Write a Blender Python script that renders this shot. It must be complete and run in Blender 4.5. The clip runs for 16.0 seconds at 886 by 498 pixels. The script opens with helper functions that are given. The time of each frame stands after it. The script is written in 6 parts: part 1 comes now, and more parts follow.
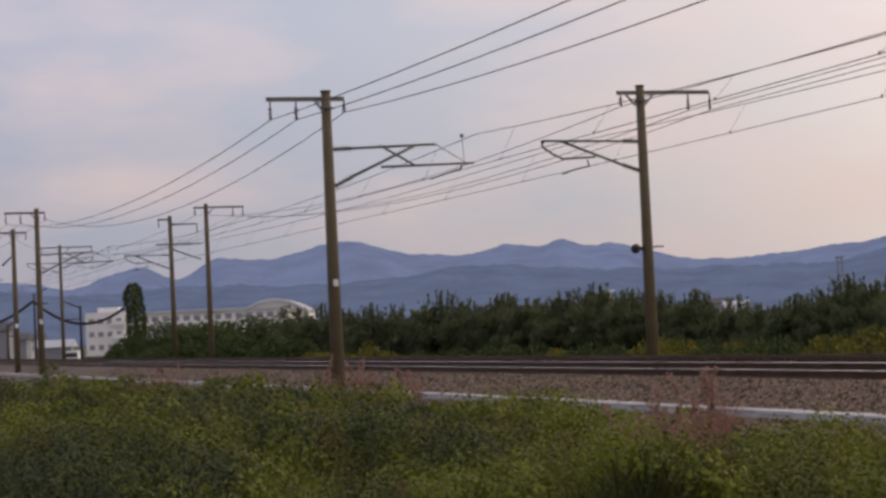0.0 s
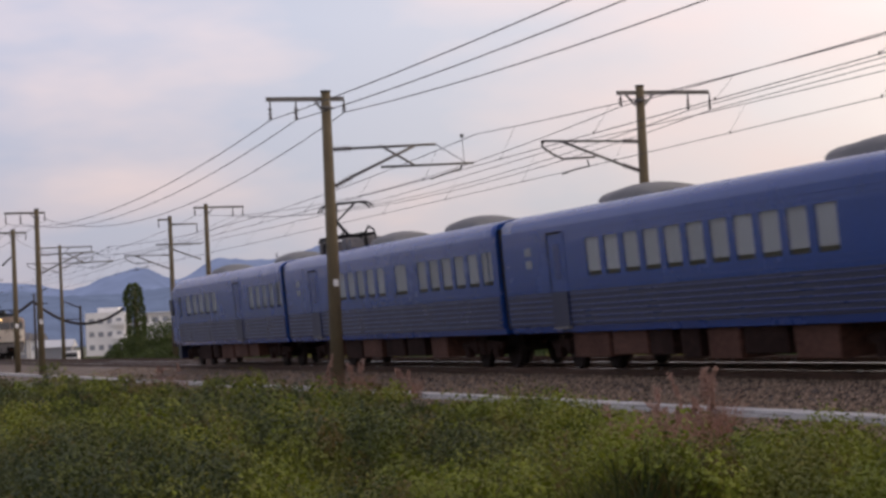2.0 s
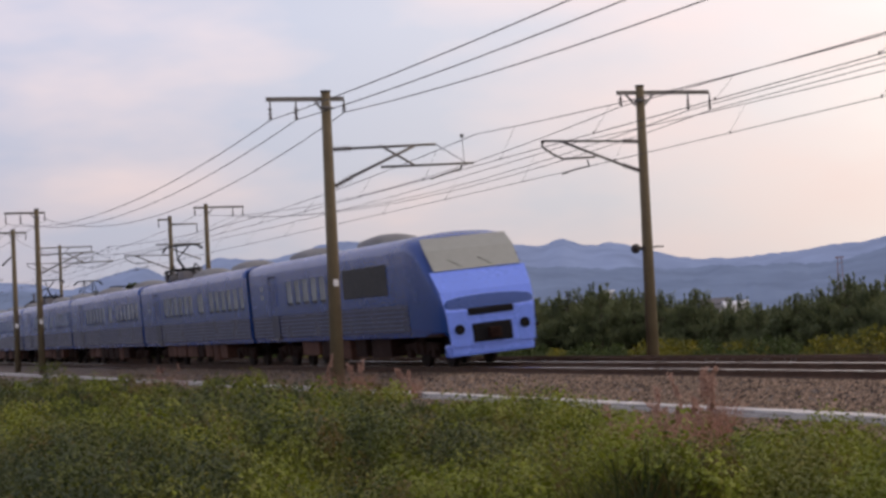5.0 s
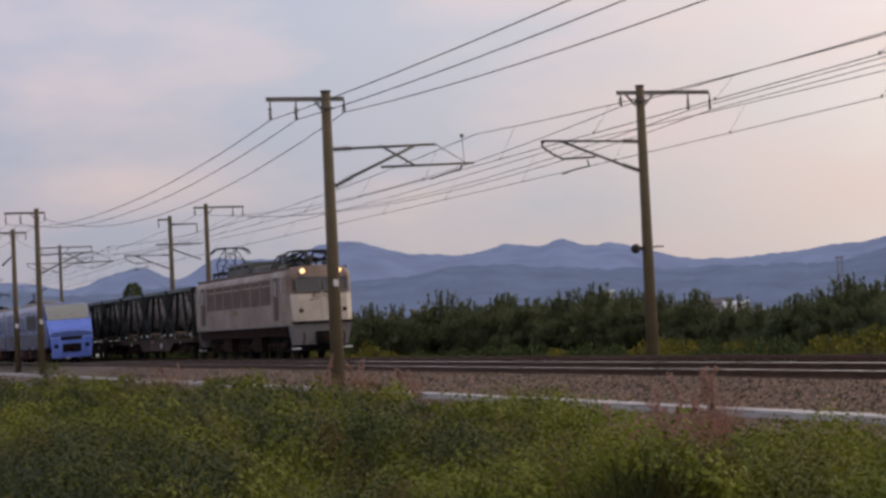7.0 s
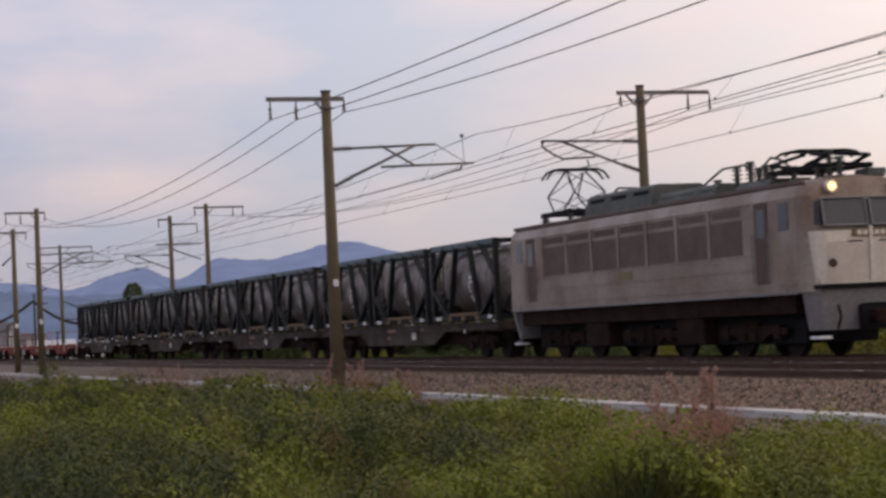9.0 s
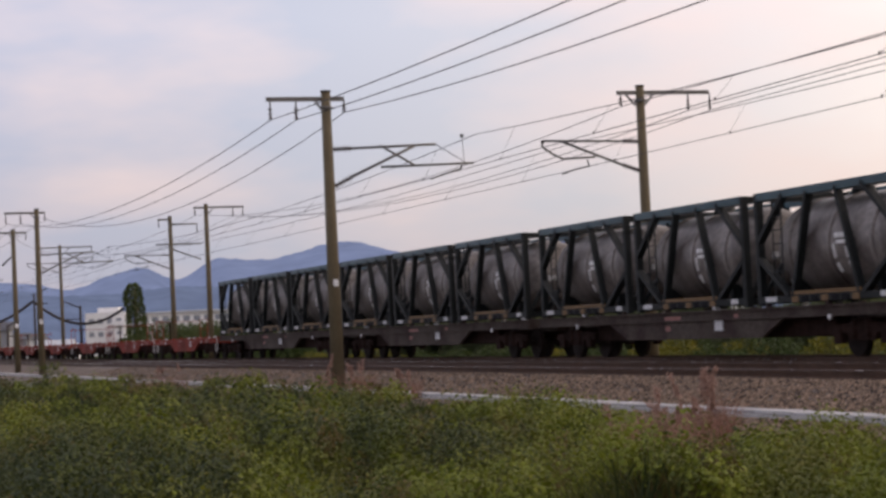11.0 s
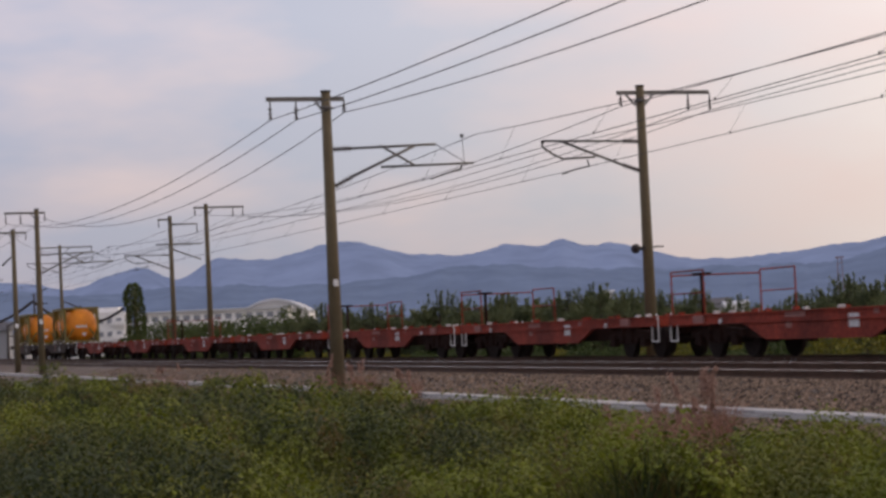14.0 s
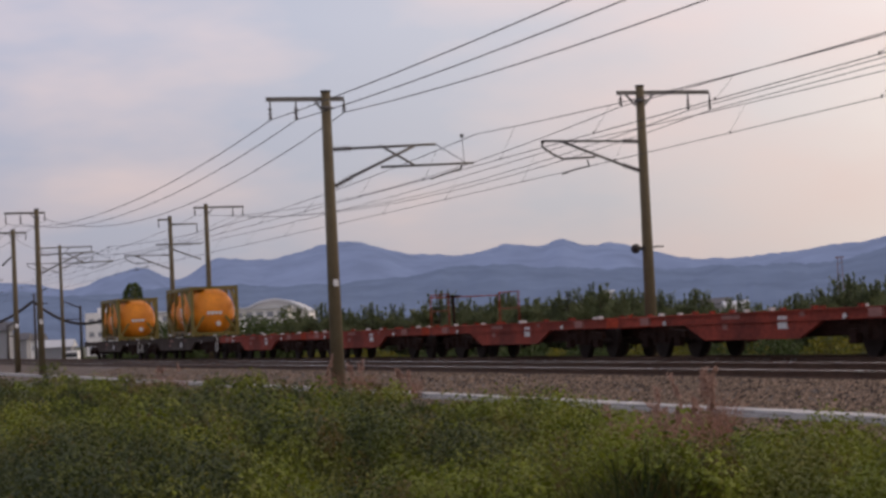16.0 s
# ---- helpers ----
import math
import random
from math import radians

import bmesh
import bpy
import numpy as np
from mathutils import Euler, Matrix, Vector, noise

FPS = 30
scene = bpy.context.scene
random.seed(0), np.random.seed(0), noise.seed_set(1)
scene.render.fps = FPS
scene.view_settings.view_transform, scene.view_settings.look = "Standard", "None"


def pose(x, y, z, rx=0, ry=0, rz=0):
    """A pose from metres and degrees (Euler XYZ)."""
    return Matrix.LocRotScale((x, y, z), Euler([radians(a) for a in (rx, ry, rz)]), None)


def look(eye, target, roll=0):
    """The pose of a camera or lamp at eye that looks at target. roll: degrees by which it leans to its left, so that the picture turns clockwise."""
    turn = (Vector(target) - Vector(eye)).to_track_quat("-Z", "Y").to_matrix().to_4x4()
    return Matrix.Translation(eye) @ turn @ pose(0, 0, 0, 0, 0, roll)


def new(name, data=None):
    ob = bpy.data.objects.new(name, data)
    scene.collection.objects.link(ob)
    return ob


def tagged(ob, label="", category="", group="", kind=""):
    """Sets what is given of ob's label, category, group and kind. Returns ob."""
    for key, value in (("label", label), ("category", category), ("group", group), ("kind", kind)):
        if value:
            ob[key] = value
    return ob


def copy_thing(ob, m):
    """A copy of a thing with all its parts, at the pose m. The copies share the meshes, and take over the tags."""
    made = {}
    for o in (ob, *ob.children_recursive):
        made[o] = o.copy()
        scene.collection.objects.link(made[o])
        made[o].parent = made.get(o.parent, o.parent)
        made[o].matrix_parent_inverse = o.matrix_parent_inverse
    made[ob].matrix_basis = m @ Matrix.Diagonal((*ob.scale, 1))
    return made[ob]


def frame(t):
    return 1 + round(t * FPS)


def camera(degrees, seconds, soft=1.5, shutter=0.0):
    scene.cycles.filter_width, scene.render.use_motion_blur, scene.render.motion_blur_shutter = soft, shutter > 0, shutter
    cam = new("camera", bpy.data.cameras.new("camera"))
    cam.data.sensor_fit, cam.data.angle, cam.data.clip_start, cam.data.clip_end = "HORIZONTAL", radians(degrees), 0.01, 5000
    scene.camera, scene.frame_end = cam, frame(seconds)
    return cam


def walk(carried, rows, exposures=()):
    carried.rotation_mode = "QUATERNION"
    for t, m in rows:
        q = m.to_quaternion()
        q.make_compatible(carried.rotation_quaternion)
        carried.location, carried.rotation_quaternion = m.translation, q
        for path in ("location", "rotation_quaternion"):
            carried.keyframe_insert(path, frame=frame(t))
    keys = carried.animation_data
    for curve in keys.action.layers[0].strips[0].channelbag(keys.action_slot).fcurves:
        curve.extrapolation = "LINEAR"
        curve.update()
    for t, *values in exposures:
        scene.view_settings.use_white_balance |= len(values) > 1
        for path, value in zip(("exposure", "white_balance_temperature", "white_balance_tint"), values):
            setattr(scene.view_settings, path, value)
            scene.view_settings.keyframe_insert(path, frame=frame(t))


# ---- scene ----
cam = camera(24.28, 16.0, soft=3.0, shutter=0.12)
EYE = 0.995
CAM = Matrix.Translation((0, 0, EYE)) @ pose(0, 0, 0, 90 + 2.198, 0, 0) @ pose(0, 0, 0, 0, 0, -2.661)
walk(cam, [(0.0, CAM), (16.0, CAM)], exposures=[(0.0, 0.02), (0.6, 0.02), (1.5, 0.22), (2.5, 0.38), (3.5, 0.45), (4.4, 0.45), (5.8, 0.2), (6.5, 0.08), (7.0, 0.08), (8.0, 0.13), (9.0, 0.24), (10.0, 0.32), (11.5, 0.35), (12.5, 0.34), (13.5, 0.2), (14.5, 0.1), (16.0, 0.1)])

# ---- the line of the railway: arc length s, lateral offset to the far side, height over rail ----
SPACING = 4.2
_S = np.arange(-260.0, 900.0, 1.0)
_C = np.clip(_S, -30.0, 150.0)
_PHI = np.radians(16.873) + 0.00085 * _C - 0.5 * 0.00000925 * _C * np.abs(_C)
_X = np.concatenate([[0.0], np.cumsum(-(np.sin(_PHI[1:]) + np.sin(_PHI[:-1])) / 2)])
_Y = np.concatenate([[0.0], np.cumsum((np.cos(_PHI[1:]) + np.cos(_PHI[:-1])) / 2)])
_X += 17.519 * math.cos(radians(16.873)) - _X[260]
_Y += 17.519 * math.sin(radians(16.873)) - _Y[260]


def heading(s):
    return float(np.interp(s, _S, _PHI))


def line(s, lat, z=0.0):
    """A point at arc length s, lat metres to the far side of the near track, z over the rails."""
    a = heading(s)
    return Vector((float(np.interp(s, _S, _X)) + lat * math.cos(a), float(np.interp(s, _S, _Y)) + lat * math.sin(a), z))


def cant(s, track):
    """The near track leans into its curve; the far one lies level."""
    return 0.0 if track else float(np.interp(s, [85, 145], [3.93, 1.2]))


def rail_point(s, track, lat, z):
    """A point in the canted frame of a track (0 near, 1 far)."""
    c = radians(cant(s, track))
    return line(s, track * SPACING + lat * math.cos(c) - z * math.sin(c), z * math.cos(c) + lat * math.sin(c))


def rail_pose(s, track, flip=False):
    p = line(s, track * SPACING)
    turn = math.degrees(heading(s)) + 90
    m = pose(p.x, p.y, 0, 0, 0, turn) @ pose(0, 0, 0, -cant(s, track))
    return m @ pose(0, 0, 0, 0, 0, 180) if flip else m


def line_pose(s, lat, z=0.0):
    p = line(s, lat, z)
    return pose(p.x, p.y, p.z, 0, 0, math.degrees(heading(s)) + 90)


# ---- world and sun ----
def make_world():
    w = bpy.data.worlds.new("dusk_sky")
    w.use_nodes = True
    scene.world = w
    nt = w.node_tree
    nt.nodes.clear()
    N, L = nt.nodes.new, nt.links.new
    out, bg = N("ShaderNodeOutputWorld"), N("ShaderNodeBackground")
    tc, sep = N("ShaderNodeTexCoord"), N("ShaderNodeSeparateXYZ")
    L(tc.outputs["Generated"], sep.inputs[0])
    sky = N("ShaderNodeTexSky")
    sky.sky_type = "NISHITA"
    sky.sun_disc = False
    sky.sun_elevation, sky.sun_rotation = radians(6), radians(62)
    # evenly overcast cloud, pinker and brighter to the east of the view
    across = N("ShaderNodeMapRange")
    across.inputs[1].default_value, across.inputs[2].default_value = -0.26, 0.26
    L(sep.outputs[0], across.inputs[0])
    ramp = N("ShaderNodeValToRGB")
    cr = ramp.color_ramp
    cr.elements[0].color, cr.elements[1].color = (0.392, 0.408, 0.545, 1), (0.90, 0.765, 0.725, 1)
    cr.elements[0].position, cr.elements[1].position = 0.0, 1.0
    e = cr.elements.new(0.35)
    e.color = (0.450, 0.458, 0.565, 1)
    e = cr.elements.new(0.65)
    e.color = (0.54, 0.52, 0.585, 1)
    L(across.outputs[0], ramp.inputs[0])
    mp = N("ShaderNodeMapping")
    mp.inputs["Scale"].default_value = (7.0, 7.0, 20.0)
    mp.inputs["Rotation"].default_value = (0.0, 0.35, 0.0)
    L(tc.outputs["Generated"], mp.inputs[0])
    n1 = N("ShaderNodeTexNoise")
    n1.inputs["Scale"].default_value, n1.inputs["Detail"].default_value, n1.inputs["Roughness"].default_value = 1.0, 4.0, 0.5
    L(mp.outputs[0], n1.inputs["Vector"])
    r2 = N("ShaderNodeMapRange")
    r2.inputs[1].default_value, r2.inputs[2].default_value = 0.42, 0.72
    L(n1.outputs[0], r2.inputs[0])
    mix = N("ShaderNodeMix")
    mix.data_type = "RGBA"
    mix.blend_type = "MIX"
    fac = N("ShaderNodeMath")
    fac.operation = "MULTIPLY"
    fac.inputs[1].default_value = 0.7
    L(r2.outputs[0], fac.inputs[0])
    L(fac.outputs[0], mix.inputs["Factor"])
    L(ramp.outputs[0], mix.inputs["A"])
    mix.inputs["B"].default_value = (0.78, 0.600, 0.585, 1)
    add = N("ShaderNodeMix")
    add.data_type = "RGBA"
    add.blend_type = "ADD"
    add.inputs["Factor"].default_value = 0.02
    L(mix.outputs["Result"], add.inputs["A"])
    L(sky.outputs[0], add.inputs["B"])
    low = N("ShaderNodeMapRange")
    low.inputs[1].default_value, low.inputs[2].default_value = 0.03, 0.15
    low.inputs[3].default_value, low.inputs[4].default_value = 0.77, 1.0
    L(sep.outputs[2], low.inputs[0])
    dim = N("ShaderNodeVectorMath")
    dim.operation = "SCALE"
    L(add.outputs["Result"], dim.inputs[0])
    L(low.outputs[0], dim.inputs["Scale"])
    L(dim.outputs[0], bg.inputs["Color"])
    bg.inputs["Strength"].default_value = 1.0
    L(bg.outputs[0], out.inputs["Surface"])


make_world()
sun = new("sun", bpy.data.lights.new("sun", "SUN"))
sun.data.energy, sun.data.angle, sun.data.color = 0.7, radians(25), (1.0, 0.86, 0.74)
sun.matrix_world = look((60, 32, 20), (0, 0, 0))


# ---- materials ----
def material(name, base, rough=0.8, metal=0.0, vary=0.25, grain=8.0, fine=60.0, bump=0.0, bump_scale=40.0, spec=0.5, tint=None, per_object=0.0, emission=None, wear=0.35):
    """A painted, woven or mineral surface with variation at two scales and a fine relief."""
    m = bpy.data.materials.new(name)
    m.use_nodes = True
    nt = m.node_tree
    N, L = nt.nodes.new, nt.links.new
    b = nt.nodes["Principled BSDF"]
    tc = N("ShaderNodeTexCoord")
    n1, n2 = N("ShaderNodeTexNoise"), N("ShaderNodeTexNoise")
    for n, sc, d in ((n1, grain, 5.0), (n2, fine, 3.0)):
        n.inputs["Scale"].default_value, n.inputs["Detail"].default_value = sc, d
        L(tc.outputs["Object"], n.inputs["Vector"])
    r1 = N("ShaderNodeMapRange")
    r1.inputs[1].default_value, r1.inputs[2].default_value = 0.35, 0.68
    L(n1.outputs[0], r1.inputs[0])
    mix = N("ShaderNodeMix")
    mix.data_type = "RGBA"
    dark = tint if tint else tuple(c * (1 - vary * 1.4) for c in base)
    mix.inputs["A"].default_value = (*base, 1)
    mix.inputs["B"].default_value = (*dark, 1)
    fm = N("ShaderNodeMath")
    fm.operation = "MULTIPLY"
    fm.inputs[1].default_value = 1.0 if tint else wear * 2
    L(r1.outputs[0], fm.inputs[0])
    L(fm.outputs[0], mix.inputs["Factor"])
    hsv = N("ShaderNodeHueSaturation")
    vr = N("ShaderNodeMapRange")
    vr.inputs[1].default_value, vr.inputs[2].default_value = 0.3, 0.7
    vr.inputs[3].default_value, vr.inputs[4].default_value = 1 - vary, 1 + vary
    L(n2.outputs[0], vr.inputs[0])
    src = vr.outputs[0]
    if per_object:
        oi = N("ShaderNodeObjectInfo")
        orr = N("ShaderNodeMapRange")
        orr.inputs[3].default_value, orr.inputs[4].default_value = 1 - per_object, 1 + per_object
        L(oi.outputs["Random"], orr.inputs[0])
        mm = N("ShaderNodeMath")
        mm.operation = "MULTIPLY"
        L(src, mm.inputs[0])
        L(orr.outputs[0], mm.inputs[1])
        src = mm.outputs[0]
    L(src, hsv.inputs["Value"])
    L(mix.outputs["Result"], hsv.inputs["Color"])
    L(hsv.outputs[0], b.inputs["Base Color"])
    rr = N("ShaderNodeMapRange")
    rr.inputs[3].default_value, rr.inputs[4].default_value = max(0.02, rough - 0.12), min(1, rough + 0.12)
    L(n1.outputs[0], rr.inputs[0])
    L(rr.outputs[0], b.inputs["Roughness"])
    b.inputs["Metallic"].default_value = metal
    b.inputs["Specular IOR Level"].default_value = spec
    if bump:
        n3, bp = N("ShaderNodeTexNoise"), N("ShaderNodeBump")
        n3.inputs["Scale"].default_value = bump_scale
        L(tc.outputs["Object"], n3.inputs["Vector"])
        L(n3.outputs[0], bp.inputs["Height"])
        bp.inputs["Strength"].default_value, bp.inputs["Distance"].default_value = bump, 0.02
        L(bp.outputs[0], b.inputs["Normal"])
    if emission:
        b.inputs["Emission Color"].default_value = (*emission[:3], 1)
        b.inputs["Emission Strength"].default_value = emission[3]
    return m


M = {}
M["soil"] = material("soil", (0.07, 0.075, 0.03), 0.95, vary=0.35, grain=0.6, fine=6, bump=0.4)
M["ballast"] = material("ballast_bed", (0.140, 0.106, 0.082), 0.95, vary=0.45, grain=0.8, fine=16, bump=0.9, bump_scale=18)
M["rail"] = material("rail_rust", (0.075, 0.036, 0.018), 0.75, metal=0.0, vary=0.3, grain=3, fine=30)
M["railhead"] = material("rail_head", (0.5, 0.48, 0.47), 0.25, metal=1.0, vary=0.1, grain=3, fine=30)
M["concrete"] = material("concrete", (0.55, 0.54, 0.52), 0.85, vary=0.15, grain=2, fine=25, bump=0.2)
M["pole"] = material("pole_concrete", (0.125, 0.100, 0.058), 0.9, vary=0.18, grain=1.5, fine=25, bump=0.2)
M["steel"] = material("galvanised", (0.16, 0.155, 0.15), 0.5, metal=0.5, vary=0.2, grain=3, fine=40)
M["dark"] = material("dark_steel", (0.025, 0.02, 0.02), 0.7, vary=0.3, grain=3, fine=30)
M["wire"] = material("wire", (0.06, 0.055, 0.06), 0.6, metal=0.5, vary=0.1)


# ---- mesh helpers ----
def box(bm, x0, x1, y0, y1, z0, z1, bev=0.0):
    v = [bm.verts.new((x, y, z)) for x in (x0, x1) for y in (y0, y1) for z in (z0, z1)]
    fs = [bm.faces.new([v[i] for i in q]) for q in ((0, 1, 3, 2), (4, 6, 7, 5), (0, 4, 5, 1), (2, 3, 7, 6), (0, 2, 6, 4), (1, 5, 7, 3))]
    if bev:
        es = {e for f in fs for e in f.edges}
        bmesh.ops.bevel(bm, geom=list(es), offset=bev, segments=2, affect="EDGES", profile=0.6)
    return bm


def rod(bm, a, b, r, n=8, r2=None, caps=True):
    """A round bar from a to b."""
    a, b = Vector(a), Vector(b)
    d = (b - a).normalized()
    u = d.orthogonal().normalized()
    w = d.cross(u)
    r2 = r if r2 is None else r2
    ring = []
    for p, q in ((a, r), (b, r2)):
        ring.append([bm.verts.new(p + q * (math.cos(2 * math.pi * i / n) * u + math.sin(2 * math.pi * i / n) * w)) for i in range(n)])
    for i in range(n):
        f = bm.faces.new((ring[0][i], ring[0][(i + 1) % n], ring[1][(i + 1) % n], ring[1][i]))
        f.smooth = n > 6
    if caps:
        bm.faces.new(ring[0][::-1])
        bm.faces.new(ring[1])
    return bm


def pipe(bm, pts, r, n=6):
    for a, b in zip(pts, pts[1:]):
        rod(bm, a, b, r, n)
    return bm


def beam(bm, a, b, w, h, up=(0, 0, 1)):
    """A square bar from a to b."""
    a, b = Vector(a), Vector(b)
    d = (b - a).normalized()
    side = d.cross(Vector(up))
    side = side.normalized() if side.length > 1e-4 else Vector((0, 1, 0))
    top = side.cross(d).normalized()
    v = [bm.verts.new(p + side * sx * w / 2 + top * sz * h / 2) for p in (a, b) for sx, sz in ((-1, -1), (1, -1), (1, 1), (-1, 1))]
    for q in ((3, 2, 1, 0), (4, 5, 6, 7), (0, 1, 5, 4), (1, 2, 6, 5), (2, 3, 7, 6), (3, 0, 4, 7)):
        bm.faces.new([v[i] for i in q])
    return bm


def mesh_of(name, bm, mat, smooth=False):
    me = bpy.data.meshes.new(name)
    bm.normal_update()
    bm.to_mesh(me)
    bm.free()
    for m in mat if isinstance(mat, (list, tuple)) else [mat]:
        me.materials.append(m)
    if smooth:
        me.polygons.foreach_set("use_smooth", [True] * len(me.polygons))
    return me


def part(name, bm, mat, parent=None, label="", smooth=False):
    ob = new(name, mesh_of(name, bm, mat, smooth))
    if parent:
        ob.parent = parent
    if label:
        ob["label"] = label
    return ob


def share(name, me, parent, m=None):
    ob = new(name, me)
    ob.parent = parent
    if m is not None:
        ob.matrix_basis = m
    return ob


def thing(name, label, category, group="", m=None, kind=""):
    ob = tagged(new(name), label, category, group, kind)
    ob.empty_display_size = 0.2
    if m is not None:
        ob.matrix_basis = m
    return ob


def sweep(bm, prof, ss, fn):
    """Joins the profile's points fn(s, point) into a strip along ss."""
    prev = None
    for s in ss:
        cur = [bm.verts.new(fn(s, q)) for q in prof]
        if prev:
            for i in range(len(prof) - 1):
                bm.faces.new((prev[i], prev[i + 1], cur[i + 1], cur[i]))
        prev = cur
    return bm

# ---- more materials ----
def leaf_material(name, colours, rough=0.6, translucent=0.25, speckle=0.35):
    """Foliage: each leaf its own shade, some light through it."""
    m = bpy.data.materials.new(name)
    m.use_nodes = True
    nt = m.node_tree
    N, L = nt.nodes.new, nt.links.new
    b, out = nt.nodes["Principled BSDF"], nt.nodes["Material Output"]
    geo, ramp = N("ShaderNodeNewGeometry"), N("ShaderNodeValToRGB")
    cr = ramp.color_ramp
    cr.elements[0].color, cr.elements[1].color = (*colours[0], 1), (*colours[-1], 1)
    for i, c in enumerate(colours[1:-1]):
        cr.elements.new((i + 1) / (len(colours) - 1)).color = (*c, 1)
    tc, n1 = N("ShaderNodeTexCoord"), N("ShaderNodeTexNoise")
    n1.inputs["Scale"].default_value, n1.inputs["Detail"].default_value = 0.9, 4.0
    L(tc.outputs["Object"], n1.inputs["Vector"])
    mr = N("ShaderNodeMapRange")
    mr.inputs[1].default_value, mr.inputs[2].default_value = 0.3, 0.7
    mr.inputs[3].default_value, mr.inputs[4].default_value = -0.3, 0.3
    L(n1.outputs[0], mr.inputs[0])
    ad = N("ShaderNodeMath")
    ad.operation = "ADD"
    soft = N("ShaderNodeMapRange")
    soft.inputs[3].default_value, soft.inputs[4].default_value = 0.5 - speckle / 2, 0.5 + speckle / 2
    L(geo.outputs["Random Per Island"], soft.inputs[0])
    L(soft.outputs[0], ad.inputs[0])
    L(mr.outputs[0], ad.inputs[1])
    L(ad.outputs[0], ramp.inputs[0])
    L(ramp.outputs[0], b.inputs["Base Color"])
    b.inputs["Roughness"].default_value = rough
    b.inputs["Specular IOR Level"].default_value = 0.3
    tr, mix = N("ShaderNodeBsdfTranslucent"), N("ShaderNodeMixShader")
    L(ramp.outputs[0], tr.inputs["Color"])
    mix.inputs[0].default_value = translucent
    L(b.outputs[0], mix.inputs[1])
    L(tr.outputs[0], mix.inputs[2])
    L(mix.outputs[0], out.inputs["Surface"])
    return m


def glass_material(name, tint, gloss, rough=0.05):
    m = bpy.data.materials.new(name)
    m.use_nodes = True
    nt = m.node_tree
    nt.nodes.clear()
    N, L = nt.nodes.new, nt.links.new
    out, mix = N("ShaderNodeOutputMaterial"), N("ShaderNodeMixShader")
    t, g = N("ShaderNodeBsdfTransparent"), N("ShaderNodeBsdfGlossy")
    t.inputs["Color"].default_value = (*tint, 1)
    g.inputs["Color"].default_value = (0.85, 0.87, 0.9, 1)
    g.inputs["Roughness"].default_value = rough
    mix.inputs[0].default_value = gloss
    L(t.outputs[0], mix.inputs[1])
    L(g.outputs[0], mix.inputs[2])
    L(mix.outputs[0], out.inputs["Surface"])
    return m


def distance_material(name, base, haze_glow):
    """Far wooded hills; the haze of air before them is added as blue emission."""
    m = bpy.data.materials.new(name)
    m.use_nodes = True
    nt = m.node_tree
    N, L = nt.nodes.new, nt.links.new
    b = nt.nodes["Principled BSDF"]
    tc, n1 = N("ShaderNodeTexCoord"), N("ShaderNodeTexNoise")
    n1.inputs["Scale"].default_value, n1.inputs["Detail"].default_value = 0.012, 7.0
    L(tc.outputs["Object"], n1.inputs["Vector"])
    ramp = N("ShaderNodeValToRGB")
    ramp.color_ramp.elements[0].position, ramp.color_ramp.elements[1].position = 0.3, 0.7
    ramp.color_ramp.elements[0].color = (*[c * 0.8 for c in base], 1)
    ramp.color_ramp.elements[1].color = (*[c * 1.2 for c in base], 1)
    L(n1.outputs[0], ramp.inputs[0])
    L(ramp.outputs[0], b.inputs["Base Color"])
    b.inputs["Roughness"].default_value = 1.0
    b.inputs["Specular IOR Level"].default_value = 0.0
    # haze colour that the hills emit, uneven by a tenth either way
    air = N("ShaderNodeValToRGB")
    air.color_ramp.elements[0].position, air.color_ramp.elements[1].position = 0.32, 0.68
    air.color_ramp.elements[0].color = (*[c * 0.90 for c in haze_glow], 1)
    air.color_ramp.elements[1].color = (*[c * 1.10 for c in haze_glow], 1)
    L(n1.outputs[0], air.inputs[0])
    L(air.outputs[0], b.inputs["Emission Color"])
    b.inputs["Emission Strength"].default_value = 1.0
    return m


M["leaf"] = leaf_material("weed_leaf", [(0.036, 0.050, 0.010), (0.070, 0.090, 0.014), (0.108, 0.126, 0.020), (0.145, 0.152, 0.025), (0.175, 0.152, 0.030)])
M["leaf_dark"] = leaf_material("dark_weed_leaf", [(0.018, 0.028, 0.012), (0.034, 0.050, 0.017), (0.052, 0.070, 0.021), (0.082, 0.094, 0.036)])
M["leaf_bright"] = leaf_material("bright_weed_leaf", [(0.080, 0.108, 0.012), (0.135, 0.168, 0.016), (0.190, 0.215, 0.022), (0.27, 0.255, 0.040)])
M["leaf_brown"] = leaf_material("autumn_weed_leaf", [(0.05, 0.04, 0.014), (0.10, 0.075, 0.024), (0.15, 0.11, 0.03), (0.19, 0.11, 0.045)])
M["blade"] = leaf_material("grass_blade", [(0.06, 0.065, 0.015), (0.10, 0.11, 0.022), (0.14, 0.135, 0.035), (0.18, 0.145, 0.06)])
M["reed"] = leaf_material("dry_reed", [(0.16, 0.08, 0.055), (0.25, 0.13, 0.095), (0.34, 0.19, 0.14), (0.16, 0.13, 0.05)])
M["plume"] = leaf_material("reed_plume", [(0.30, 0.18, 0.14), (0.42, 0.28, 0.225)])
M["pine"] = leaf_material("pine_needles", [(0.060, 0.080, 0.048), (0.105, 0.130, 0.066), (0.155, 0.182, 0.084), (0.22, 0.22, 0.105)], translucent=0.3)
M["bush"] = leaf_material("creeper_leaf", [(0.026, 0.042, 0.014), (0.052, 0.078, 0.022), (0.078, 0.108, 0.028), (0.115, 0.128, 0.038)])
